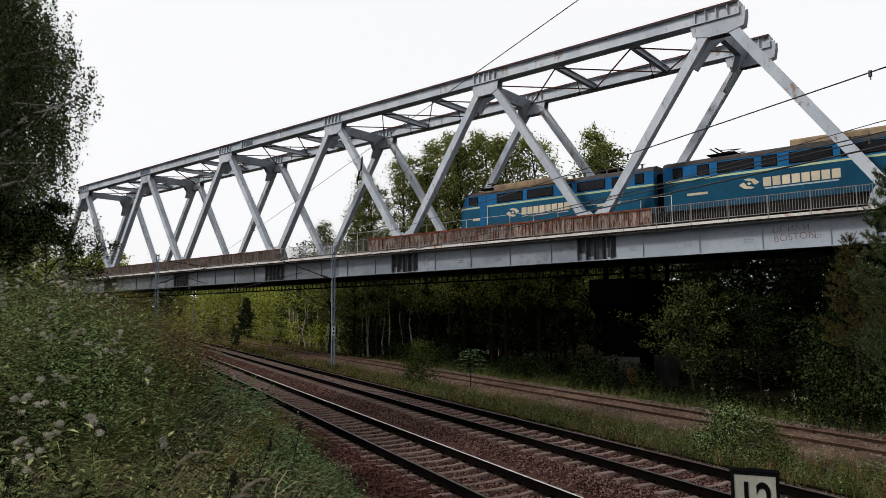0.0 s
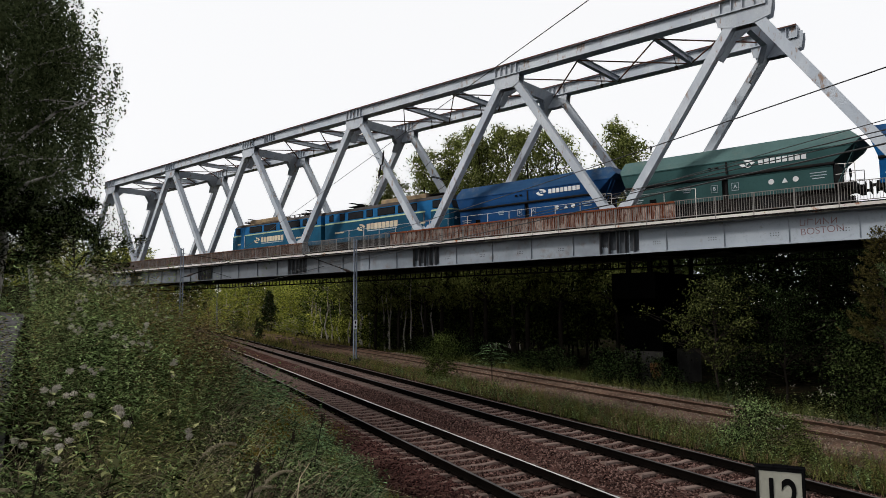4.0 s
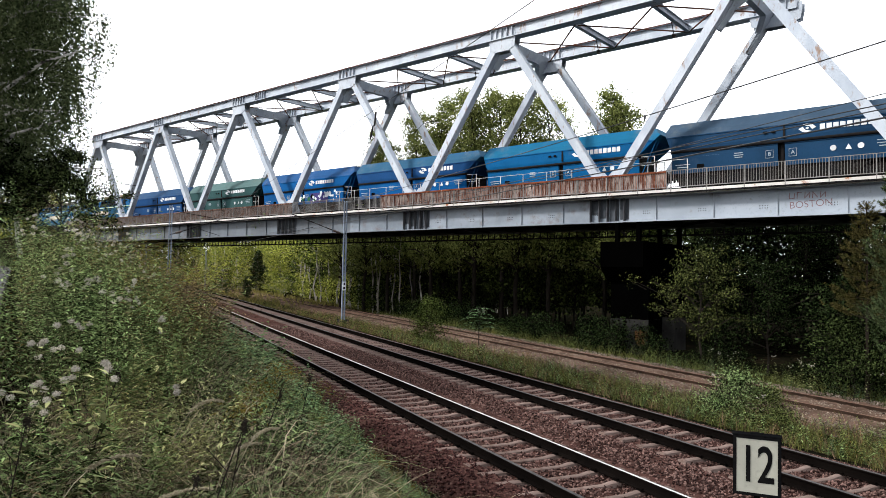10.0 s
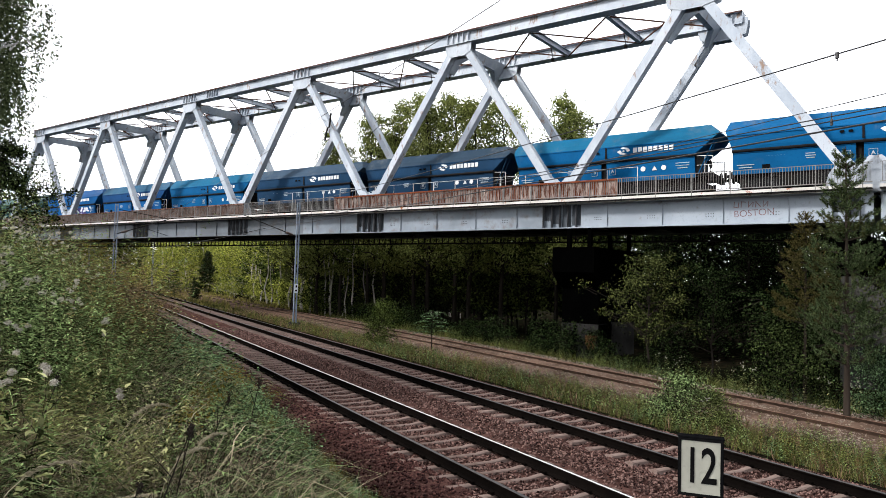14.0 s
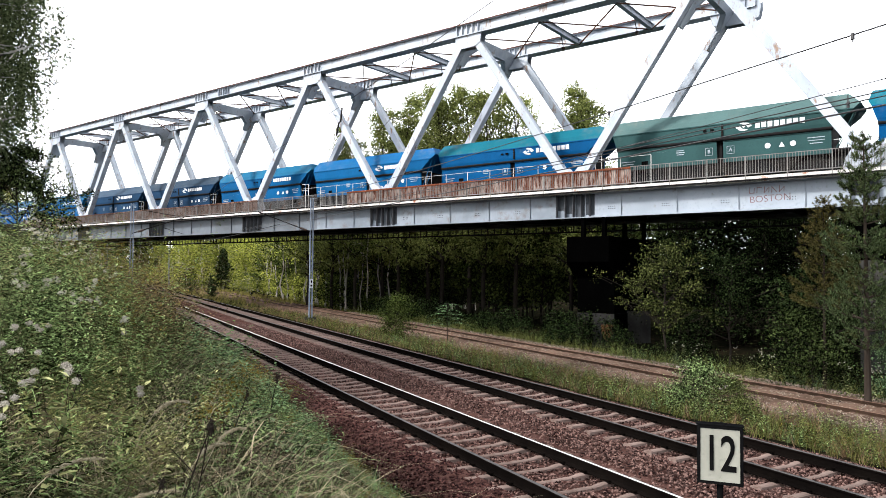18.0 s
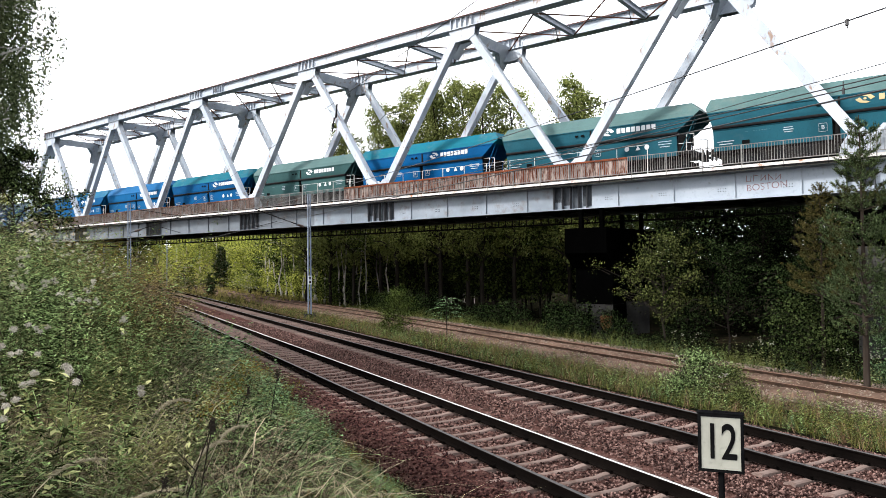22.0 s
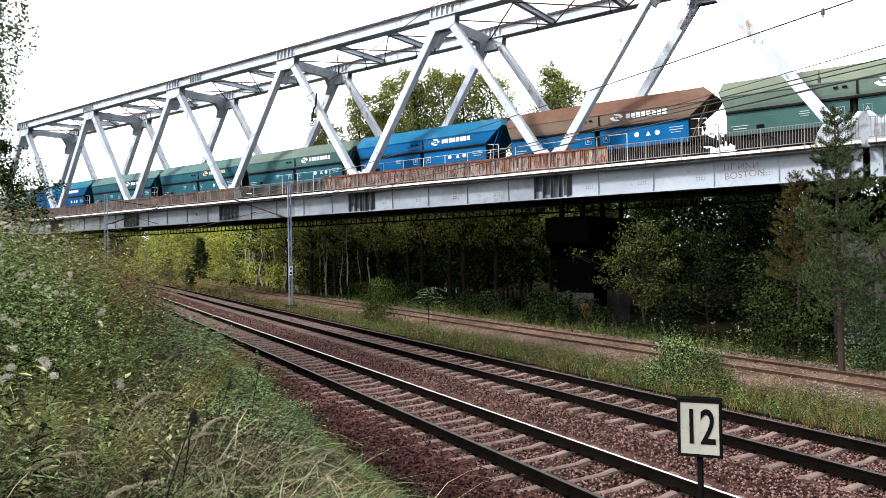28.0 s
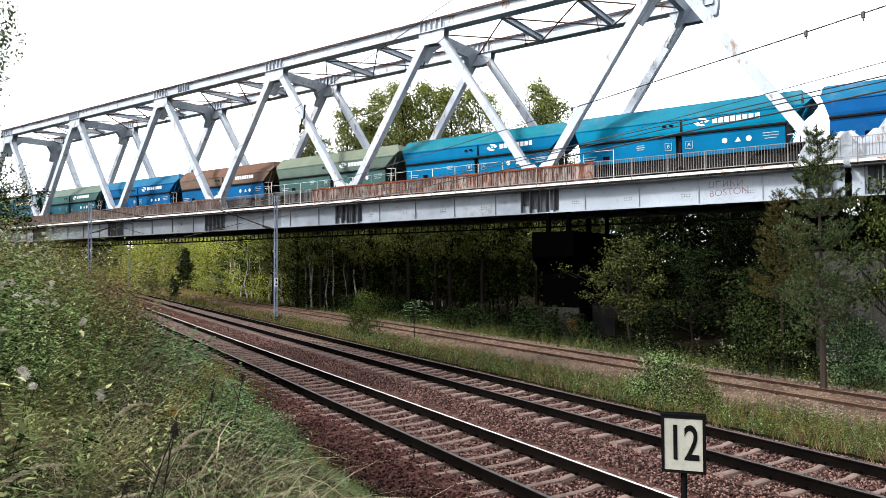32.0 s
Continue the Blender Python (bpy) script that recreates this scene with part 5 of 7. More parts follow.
def distance_sign():
    t = thing("distance_sign", "cream distance plate with black border and digits on a dark post", "distance sign", pose(4.485, 3.83, 0, 0, 0, -48.8))
    part("post", Shape().rod((0, 0.03, -0.45), (0, 0.03, 1.62), 0.024, 10), M["black"], t)
    part("casing", Shape().box(-0.17, 0.17, -0.015, 0.065, 1.60, 2.06), M["black"], t, "black sheet-metal casing")
    for x0, x1, z0, z1 in ((-0.165, 0.165, 2.035, 2.055), (-0.165, 0.165, 1.605, 1.625), (-0.165, -0.145, 1.625, 2.035), (0.145, 0.165, 1.625, 2.035)):
        part("border", Shape().box(x0, x1, -0.024, -0.015, z0, z1), M["black"], t)
    f = part("face", Shape().box(-0.145, 0.145, -0.020, -0.015, 1.625, 2.035), M["sign_face"], t)
    d = letters("12", 0.40, M["black"], 0.002, 0.012)
    d.transform(Matrix.Diagonal((0.62, 1, 0.98, 1)))
    part("number", d, None, f, at=pose(0.0, -0.023, 1.83))
    part("casing_top", Shape().box(-0.175, 0.175, -0.026, 0.07, 2.058, 2.068), M["black"], t)
    part("top_bolt", Shape().box(-0.05, 0.05, 0.0, 0.04, 2.068, 2.078), M["black"], t)


distance_sign()


# ---- plants ----
def unit(v):
    return v / (np.linalg.norm(v, axis=-1, keepdims=True) + 1e-9)


def leaf_cloud(c, size, r, droop=0.0, aspect=0.55):
    """Pointed leaves (one four-cornered face each) at the places c, turned at random; droop bends them down."""
    n = len(c)
    d = unit(r.normal(0, 1, (n, 3)) + np.array([0, 0, -droop]))
    side = unit(np.cross(d, r.normal(0, 1, (n, 3))))
    s = (size * r.uniform(0.65, 1.35, n))[:, None]
    base, tip = c - d * s * 0.5, c + d * s * 0.5
    mid = c + np.cross(d, side) * s * 0.08
    v = np.stack([base, mid + side * s * aspect * 0.5, tip, mid - side * s * aspect * 0.5], 1).reshape(-1, 3)
    return v, np.arange(4 * n).reshape(n, 4)


class Limbs(Shape):
    def tube(self, pts, r0, r1, n=6):
        """A tapered, bending limb through the points."""
        k = len(pts)
        self.pipe(pts, [r0 + (r1 - r0) * i / (k - 1) for i in range(k)], n)


def broadleaf(seed, h, spread, low, n_limbs, per, leaf, trunk_r, droop=0.0, gap=0.5, hang=0.0):
    """Trunk with limbs, and a crown of leaf clumps at the twigs. Returns the two meshes' data."""
    r = np.random.default_rng(seed)
    lb, cl = Limbs(), []
    bend = r.normal(0, 0.035 * h, (2,))
    tp = [np.array([bend[0] * t * t, bend[1] * t * t, h * t]) + np.append(r.normal(0, 0.012 * h, 2) * (t > 0), 0) for t in np.linspace(0, 0.97, 7)]
    lb.tube(tp, trunk_r, trunk_r * 0.15, 8)
    for i in range(n_limbs):
        f = low + (0.97 - low) * (i + r.random()) / n_limbs
        k = f / 0.97 * 6
        j = min(int(k), 5)
        o = tp[j] + (tp[j + 1] - tp[j]) * (k - j)
        az = i * 2.39996 + r.normal(0, 0.5)
        prof = math.sin(math.pi * min(1.0, 0.18 + 0.85 * (f - low) / (1 - low)) ** 0.8) * 0.75 + 0.25
        ln = spread * prof * r.uniform(0.6, 1.2)
        rise = r.uniform(0.1, 0.7) * ln
        e = o + np.array([math.cos(az) * ln, math.sin(az) * ln, rise])
        m = (o + e) / 2 + np.array([0, 0, 0.12 * ln]) + r.normal(0, 0.05 * ln, 3)
        tr = trunk_r * (1 - f) * 0.55 + 0.012
        lb.tube([o, m, e], tr, tr * 0.3, 5)
        for q in range(4):
            w = r.uniform(0.35, 1.05)
            c = (o + (m - o) * w * 2 if w < 0.5 else m + (e - m) * (w - 0.5) * 2) + r.normal(0, gap * 0.7, 3)
            lb.tube([o + (e - o) * w * 0.8, c], 0.012 + tr * 0.15, 0.006, 4)
            rad = gap * r.uniform(0.6, 1.4)
            p = c + r.normal(0, 1, (per, 3)) * rad * np.array([1, 1, 0.7])
            if hang:
                ns = 9
                st = c + r.normal(0, 1, (ns, 3)) * gap * np.array([1, 1, 0.6])
                drop = hang * r.uniform(0.3, 1.3, ns)
                k = r.integers(0, ns, per)
                p = st[k] + r.normal(0, 0.07, (per, 3))
                p[:, 2] -= drop[k] * r.random(per)
            cl.append(p)
    c = np.concatenate(cl)
    c[:, 2] = np.maximum(c[:, 2], 0.15)
    return lb, leaf_cloud(c, leaf, r, droop)


def bushy_pine(seed, h, spread, low, whorls, tufts, needle, trunk_r):
    """A young pine: whorls of rising branches, each set with twigs that end in round tufts of needles."""
    r = np.random.default_rng(seed)
    lb, cs, ds = Limbs(), [], []
    bend = r.normal(0, 0.02 * h, (2,))
    stem = lambda f: np.array([bend[0] * f * f, bend[1] * f * f, h * f])
    lb.tube([stem(t) for t in np.linspace(0, 1, 8)], trunk_r, 0.012, 8)
    for i in range(whorls):
        f = low + (0.985 - low) * ((i + r.uniform(0.2, 0.6)) / whorls) ** 0.92
        for a in range(int(r.integers(4, 7))):
            az = a * math.tau / 5 + i * 0.9 + r.normal(0, 0.3)
            ln = (spread * (1.0 - f) ** 0.75 + 0.12) * r.uniform(0.55, 1.15)
            o = stem(f)
            d = np.array([math.cos(az), math.sin(az), 0.0])
            s = np.array([-d[1], d[0], 0.0])
            at = lambda t: o + d * ln * t + np.array([0, 0, ln * (0.10 * t + 0.32 * t * t)])
            lb.tube([at(0), at(0.5), at(1.0)], 0.028 * (1.1 - f) + 0.006, 0.005, 5)
            for k in range(max(3, int(tufts * ln))):
                t = 1.0 - 0.75 * r.random() ** 1.3
                w = r.normal(0, 0.24) * ln * (1.25 - t * 0.6)
                c = at(t) + s * w + np.array([0, 0, r.normal(0, 0.05) + 0.12 * abs(w)])
                cs.append(c)
                ds.append(unit(d * 0.5 + s * np.sign(w) * 0.5 + np.array([0, 0, 0.75])))
    c, d = np.repeat(np.array(cs), 44, 0), np.repeat(np.array(ds), 44, 0)
    n = len(c)
    c = c + d * r.uniform(-0.10, 0.10, (n, 1))
    d = unit(d * 0.9 + r.normal(0, 0.6, (n, 3)))
    side = unit(np.cross(d, r.normal(0, 1, (n, 3))))
    k = (needle * r.uniform(0.7, 1.3, n))[:, None]
    v = np.stack([c, c + d * k * 0.5 + side * k * 0.075, c + d * k, c + d * k * 0.5 - side * k * 0.075], 1).reshape(-1, 3)
    return lb, (v, np.arange(4 * n).reshape(n, 4))


def pine(seed, h, spread, low, whorls, per, needle, trunk_r, rep=4, wide=0.11):
    r = np.random.default_rng(seed)
    lb, vs = Limbs(), []
    tp = [np.array([r.normal(0, 0.05) * t * h * 0.2, r.normal(0, 0.05) * t * h * 0.2, h * t]) for t in np.linspace(0, 1, 7)]
    lb.tube(tp, trunk_r, 0.015, 8)
    cs, ds = [], []
    for i in range(whorls):
        f = low + (1 - low) * (i + 0.3) / whorls
        z = f * h
        for a in range(5):
            az = a * math.tau / 5 + i * 0.7 + r.normal(0, 0.25)
            ln = spread * (1.05 - f) * r.uniform(0.6, 1.15) + 0.15
            o = np.array([np.interp(z, [p[2] for p in tp], [p[0] for p in tp]), np.interp(z, [p[2] for p in tp], [p[1] for p in tp]), z])
            e = o + np.array([math.cos(az) * ln, math.sin(az) * ln, ln * r.uniform(0.0, 0.45)])
            lb.tube([o, e], 0.03 * (1.1 - f) + 0.008, 0.006, 4)
            k = max(6, int(per * ln))
            w = r.random(k) ** 0.7
            p = o + (e - o) * w[:, None] + r.normal(0, 0.13, (k, 3)) * (0.4 + ln * 0.4)
            cs.append(p)
            ds.append(np.tile(unit(e - o) * 0.6 + np.array([0, 0, 0.45]), (k, 1)))
    c, d = np.concatenate(cs), np.concatenate(ds)
    c, d = np.repeat(c, rep, 0), np.repeat(d, rep, 0)
    n = len(c)
    d = unit(d + r.normal(0, 0.55, (n, 3)))
    side = unit(np.cross(d, r.normal(0, 1, (n, 3))))
    s = (needle * r.uniform(0.7, 1.3, n))[:, None]
    v = np.stack([c, c + d * s * 0.5 + side * s * wide, c + d * s, c + d * s * 0.5 - side * s * wide], 1).reshape(-1, 3)
    return lb, (v, np.arange(4 * n).reshape(n, 4))


KINDS = {}


def add_kind(key, data, leaf_mat, bark):
    lb, (v, q) = data
    KINDS[key] = (lb.mesh("trunk", M[bark]), grid_mesh("crown", v, q, M[leaf_mat]), M[leaf_mat])


for k in range(3):
    add_kind(f"tall{k}", broadleaf(10 + k, 15.0, 2.5, 0.22, 52, 66, 0.165, 0.17, gap=0.30), "leaf_crown", "bark")
    add_kind(f"wood{k}", broadleaf(20 + k, 11.0, 2.6, 0.16, 26, 26, 0.32, 0.12, gap=0.42), "leaf_dark", "bark")
    add_kind(f"shrub{k}", broadleaf(30 + k, 2.6, 1.25, 0.08, 16, 24, 0.15, 0.03, gap=0.28), "leaf_mid", "bark")
add_kind("scrub", broadleaf(33, 2.6, 1.25, 0.04, 18, 110, 0.085, 0.025, gap=0.26), "leaf_mid", "bark")
add_kind("slim", broadleaf(41, 12.0, 1.7, 0.55, 14, 22, 0.30, 0.10, gap=0.5), "leaf_dark", "pale_bark")
add_kind("slim1", broadleaf(42, 13.0, 1.5, 0.45, 14, 22, 0.28, 0.085, gap=0.5), "leaf_dark", "pale_bark")
add_kind("spruce", pine(50, 10.0, 2.3, 0.12, 16, 14, 0.42, 0.13), "needles", "bark")
add_kind("pine", bushy_pine(51, 8.0, 1.9, 0.20, 19, 17, 0.085, 0.10), "needles", "pine_bark")
add_kind("thin_pine", bushy_pine(52, 8.0, 1.7, 0.40, 14, 16, 0.085, 0.08), "needles_brown", "pine_bark")
add_kind("birch0", broadleaf(60, 13.0, 2.8, 0.20, 46, 280, 0.11, 0.15, droop=0.8, gap=0.42, hang=1.5), "leaf_birch", "birch_bark")
add_kind("birch1", broadleaf(61, 12.0, 2.7, 0.22, 42, 280, 0.11, 0.13, droop=0.8, gap=0.42, hang=1.6), "leaf_birch", "birch_bark")
add_kind("maple", broadleaf(70, 5.6, 2.1, 0.10, 30, 120, 0.12, 0.06, gap=0.21), "leaf_mid", "bark")
add_kind("layered", broadleaf(72, 6.2, 2.9, 0.24, 30, 70, 0.11, 0.07, gap=0.22), "leaf_maple", "bark")


def fronds(seed, h, n, ln):
    """A slim sapling whose long feathered leaves arch out flat from the stem."""
    r = np.random.default_rng(seed)
    lb, vs = Limbs(), []
    lb.tube([(0, 0, 0), (0.05, 0.02, h * 0.5), (0.02, -0.03, h)], 0.03, 0.012, 6)
    for i in range(n):
        az, z = i * 2.4 + r.normal(0, 0.3), h * (0.45 + 0.55 * (i + 0.5) / n)
        d = np.array([math.cos(az), math.sin(az), 0])
        s = np.array([-d[1], d[0], 0])
        k = ln * r.uniform(0.7, 1.15) * (1.15 - 0.45 * i / n)
        at = lambda t: np.array([0.02, 0, z]) + d * k * t + np.array([0, 0, k * (0.42 * t - 0.55 * t * t)])
        lb.tube([at(t) for t in (0, 0.35, 0.7, 1.0)], 0.008, 0.003, 4)
        for t in np.linspace(0.15, 1.0, 13):
            for e in (-1, 1):
                w = 0.20 * (1.1 - 0.75 * abs(t - 0.4)) * r.uniform(0.8, 1.15)
                o = at(t)
                tip = o + (s * e * 0.9 + d * 0.4) * w + np.array([0, 0, -0.3 * w])
                mid = (o + tip) / 2
                vs += [o, mid + d * w * 0.17, tip, mid - d * w * 0.17]
    v = np.array(vs)
    return lb, (v, np.arange(len(v)).reshape(-1, 4))


add_kind("sumac", fronds(71, 2.3, 22, 1.25), "weed_blue", "bark")


def plant_tree(key, x, y, size, label, name="tree", category="tree", group="trees of the wood", leaf=None, wide=1.0, z=None, turn=None):
    trunk, crown, mat = KINDS[key]
    z = float(ground_z(x, y)) - 0.05 if z is None else z
    m = Matrix.LocRotScale((x, y, z), Euler((0, 0, rng.uniform(0, math.tau) if turn is None else radians(turn))), (size * wide, size * wide, size))
    t = thing(name, label, category, m, group)
    part("trunk", trunk, None, t)
    c = part("crown", crown, None, t)
    if leaf:
        c.material_slots[0].link = "OBJECT"
        c.material_slots[0].material = M[leaf]
    return t


FAR = []


def far_tree(key, x, y, size, leaf, wide=1.0):
    """Noted for the distant wood, which is joined below."""
    FAR.append((key, x, y, size, leaf, wide, rng.uniform(0, math.tau)))


def grown(me):
    v = np.empty(len(me.vertices) * 3, np.float32)
    me.vertices.foreach_get("co", v)
    return v.reshape(-1, 3)


def join_far():
    crowns, stems = {}, ([], [], 0)
    tv, tf, n0 = [], [], 0
    for key, x, y, size, leaf, wide, turn in FAR:
        trunk, crown, mat = KINDS[key]
        m = np.array(Matrix.LocRotScale((x, y, float(ground_z(x, y)) - 0.05), Euler((0, 0, turn)), (size * wide, size * wide, size)))
        crowns.setdefault(leaf, []).append(grown(crown) @ m[:3, :3].T + m[:3, 3])
        v = grown(trunk) @ m[:3, :3].T + m[:3, 3]
        tv.append(v)
        tf += [tuple(n0 + i for i in p.vertices) for p in trunk.polygons]
        n0 += len(v)
    for leaf, vs in crowns.items():
        v = np.concatenate(vs)
        whole("distant_wood", grid_mesh("distant_wood", v, np.arange(len(v)).reshape(-1, 4), M[leaf]), None, "distant leafy wood closing the cutting", "wood", kind="stuff")
    me = bpy.data.meshes.new("distant_trunks")
    me.from_pydata(np.concatenate(tv).tolist(), [], tf)
    me.materials.append(M["pale_bark"])
    whole("distant_trunks", me, None, "bare trunks of the distant wood", "wood", kind="stuff")


def bridge_place(x, y):
    p = Vector((x, y, 0))
    return p.dot(UB), p.dot(NB) - BRIDGE_D


def forest():
    """The wood behind the siding, on both sides of the bridge line; low under the bridge."""
    r = np.random.default_rng(5)
    for y in np.arange(14, 215, 3.2):
        edge = 23.6 + max(0.0, y - 60) * 0.10
        depth = 6 if y < 110 else 5
        for i in range(depth):
            x = edge + i * 3.6 + r.normal(0, 0.8)
            yy = y + r.normal(0, 0.9)
            s, off = bridge_place(x, yy)
            if off < 13.0 and s < 100:
                continue
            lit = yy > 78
            if r.random() < (0.65, 0.4, 0.2, 0, 0, 0)[i]:
                key, size = ("slim", "slim1")[r.integers(2)], r.uniform(0.85, 1.1)
            elif r.random() < (0.22 if lit else 0.15):
                key, size = "spruce", r.uniform(0.8, 1.2)
            else:
                key, size = f"wood{r.integers(3)}", r.uniform(0.8, 1.15)
            cap = (3.0 + (9.0 - 3.27) * (BRIDGE_D + off) / (BRIDGE_D + 3) + 1.0) / 11.5
            size = min(size, cap)
            # leaf colour carries the shade near the bridge and the sun farther off
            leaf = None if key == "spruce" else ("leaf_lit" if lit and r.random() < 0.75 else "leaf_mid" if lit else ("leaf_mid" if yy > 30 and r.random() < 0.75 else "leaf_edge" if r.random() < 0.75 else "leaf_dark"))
            words = {"spruce": "dark green conifer standing in the wood", "slim1": "slim pale-barked tree at the edge of the wood", "slim": "slim pale-barked tree at the edge of the wood"}.get(key, "yellow-green leafy tree in hazy light" if leaf == "leaf_lit" else "dense leafy tree in the dark wood")
            if yy > 100 or (i > 3 and yy > 70):
                far_tree(key, x, yy, size, leaf or "needles", 1.3)
            else:
                plant_tree(key, x, yy, size, words, leaf=leaf, wide=1.3 if lit else 1.05)
    # deep wood that shuts off the view under the bridge
    for s in np.arange(-32, 62, 4.2):
        for off in (17.0, 21.0, 26.0):
            p = NB * (BRIDGE_D + off + r.normal(0, 0.8)) + UB * (s + r.normal(0, 1.0))
            if p.x < 24.5 + max(0.0, p.y - 60) * 0.1:
                continue
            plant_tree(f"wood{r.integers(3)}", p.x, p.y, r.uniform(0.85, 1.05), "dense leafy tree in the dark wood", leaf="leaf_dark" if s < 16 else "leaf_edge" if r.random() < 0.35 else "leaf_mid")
    for y in np.arange(30, 104, 1.9):
        x = 23.2 + max(0.0, y - 60) * 0.1 + r.uniform(0, 3.0)
        s, off = bridge_place(x, y)
        if off > 11.0:
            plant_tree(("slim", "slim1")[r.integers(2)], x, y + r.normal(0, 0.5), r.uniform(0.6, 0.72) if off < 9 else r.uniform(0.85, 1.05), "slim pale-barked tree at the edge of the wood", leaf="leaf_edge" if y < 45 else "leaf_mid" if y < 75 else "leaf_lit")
    # hazel-like underwood along the siding
    for y in np.arange(27, 74, 1.3):
        x = 24.2 + max(0.0, y - 60) * 0.1 + r.uniform(0, 4.5)
        plant_tree(f"shrub{r.integers(3)}", x, y + r.normal(0, 0.4), r.uniform(0.35, 0.85), "leafy underwood at the edge of the wood", "shrub", "shrub", "shrubs of the wood", leaf="leaf_dark" if y < 58 else "leaf_edge", wide=1.05)
    # a second screen of trees deep in the wood beside the pier
    for k in range(26):
        x, y = 33 + r.uniform(0, 14), 8 + 1.3 * k
        s, off = bridge_place(x, y)
        if off > 14 or off < -4:
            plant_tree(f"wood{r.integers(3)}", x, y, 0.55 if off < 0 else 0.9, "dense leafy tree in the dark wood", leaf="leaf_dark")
    # tall crowns that show over the train
    for s, off, size in ((24.6, 13, 1.34), (27.0, 14, 1.30), (31.8, 13, 1.42), (34.5, 12, 1.42), (37.5, 14, 1.50), (40.0, 13, 1.50), (42.5, 14, 1.40), (45.5, 13, 1.48), (48.5, 14, 1.40), (51.5, 13, 1.32), (9.0, 12, 0.84), (6.8, 12.5, 0.74), (11.5, 12.5, 0.78), (17.5, 13, 0.86), (55.0, 13, 1.15), (59.0, 13, 0.98), (46.5, 16, 1.3)):
        p = NB * (BRIDGE_D + off) + UB * s
        plant_tree(f"tall{int(s) % 3}", p.x, p.y, size, "tall broadleaf tree rising behind the bridge", wide=0.92, leaf="leaf_dark" if s < 20 else None)
    # the far end of the cutting
    for k in range(84):
        x, y = -50 + k * 1.5 + r.normal(0, 1), 205 + 14 * (k % 3) + r.normal(0, 3)
        if 3 < x < 24:
            y = max(y, 242 + 6 * (k % 3))
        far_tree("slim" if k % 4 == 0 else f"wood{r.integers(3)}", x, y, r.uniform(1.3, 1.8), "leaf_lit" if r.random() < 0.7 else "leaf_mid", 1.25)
    for k in range(70):
        x, y = 15.5 + r.uniform(0, 12), r.uniform(120, 236)
        far_tree(f"shrub{r.integers(3)}", x, y, r.uniform(0.7, 1.6), "leaf_lit" if r.random() < 0.7 else "leaf_mid", 1.4)
    for k in range(60):
        x, y = r.uniform(-8, 28), 239 + r.uniform(0, 4)
        far_tree(f"shrub{r.integers(3)}", x, y, r.uniform(1.2, 2.4), "leaf_lit" if r.random() < 0.6 else "leaf_mid", 1.4)
    for k in range(26):
        x, y = 18.0 + r.uniform(0, 8), r.uniform(135, 236)
        far_tree("spruce" if k % 3 == 0 else f"wood{r.integers(3)}", x, y, r.uniform(0.6, 1.0), "needles" if k % 3 == 0 else "leaf_lit", 1.25)
    for k in range(6, 16):
        x, y = -3.5 - 1.5 * (k % 3) + r.normal(0, 0.6), 92 + 7 * k
        far_tree(f"wood{r.integers(3)}", x, y, r.uniform(0.55, 0.8), "leaf_lit" if k % 2 else "leaf_mid")


forest()
join_far()
# scrub below the bridge and along the siding
rs = np.random.default_rng(9)
for k in range(110):
    y = 8 + 1.5 * k + rs.normal(0, 0.5)
    x = 23.2 + rs.random() * 4.5 + max(0.0, y - 60) * 0.1
    s, off = bridge_place(x, y)
    if 0.78 < x / y < 0.91 and y < 40:
        continue
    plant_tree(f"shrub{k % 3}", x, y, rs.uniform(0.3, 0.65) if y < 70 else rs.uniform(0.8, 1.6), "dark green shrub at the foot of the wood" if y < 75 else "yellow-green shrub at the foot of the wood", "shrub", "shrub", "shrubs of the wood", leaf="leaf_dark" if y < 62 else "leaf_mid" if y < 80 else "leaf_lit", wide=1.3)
for k in range(22):
    s, off = rs.uniform(-14, 24), rs.uniform(2.0, 9.0)
    p = NB * (BRIDGE_D + off) + UB * s
    if p.x > 23 and s < 13:
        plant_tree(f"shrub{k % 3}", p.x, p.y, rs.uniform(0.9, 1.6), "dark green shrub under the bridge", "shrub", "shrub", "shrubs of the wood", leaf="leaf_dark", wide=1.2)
plant_tree("layered", 24.6, 24.2, 0.90, "young broadleaf tree in front of the bridge pier", group="young trees by the siding", wide=1.0, turn=40)
plant_tree("layered", 27.6, 23.0, 0.85, "young broadleaf tree before the dark wood", group="young trees by the siding", leaf="leaf_dark", wide=1.0, turn=150)
plant_tree("layered", 30.0, 20.0, 0.8, "dark young broadleaf tree before the wood", group="young trees by the siding", leaf="leaf_dark", wide=1.1, turn=260)
plant_tree("pine", 20.75, 12.35, 1.06, "young green pine beside the siding", "pine_tree", group="pines by the siding")
plant_tree("thin_pine", 22.9, 15.1, 0.86, "tall thin pine with browning needles beside the siding", "pine_tree", group="pines by the siding", wide=1.1)
plant_tree("layered", 22.6, 10.9, 1.05, "leafy young tree beside the pier", group="young trees by the siding", leaf="leaf_mid", wide=0.75)
plant_tree("scrub", 22.9, 15.6, 1.0, "green shrub beside the siding", "shrub", "shrub", "shrubs by the tracks", leaf="leaf_edge")
plant_tree("scrub", 22.3, 12.0, 0.8, "blue-green shrub beside the siding", "shrub", "shrub", "shrubs by the tracks", leaf="weed_blue")
plant_tree("scrub", 15.3, 34.8, 0.95, "green shrub between the tracks and the siding", "shrub", "shrub", "shrubs by the tracks", wide=0.85)
plant_tree("sumac", 17.7, 33.2, 1.0, "small feathery tree beside the siding", "sapling", "sapling", "shrubs by the tracks", wide=1.0)
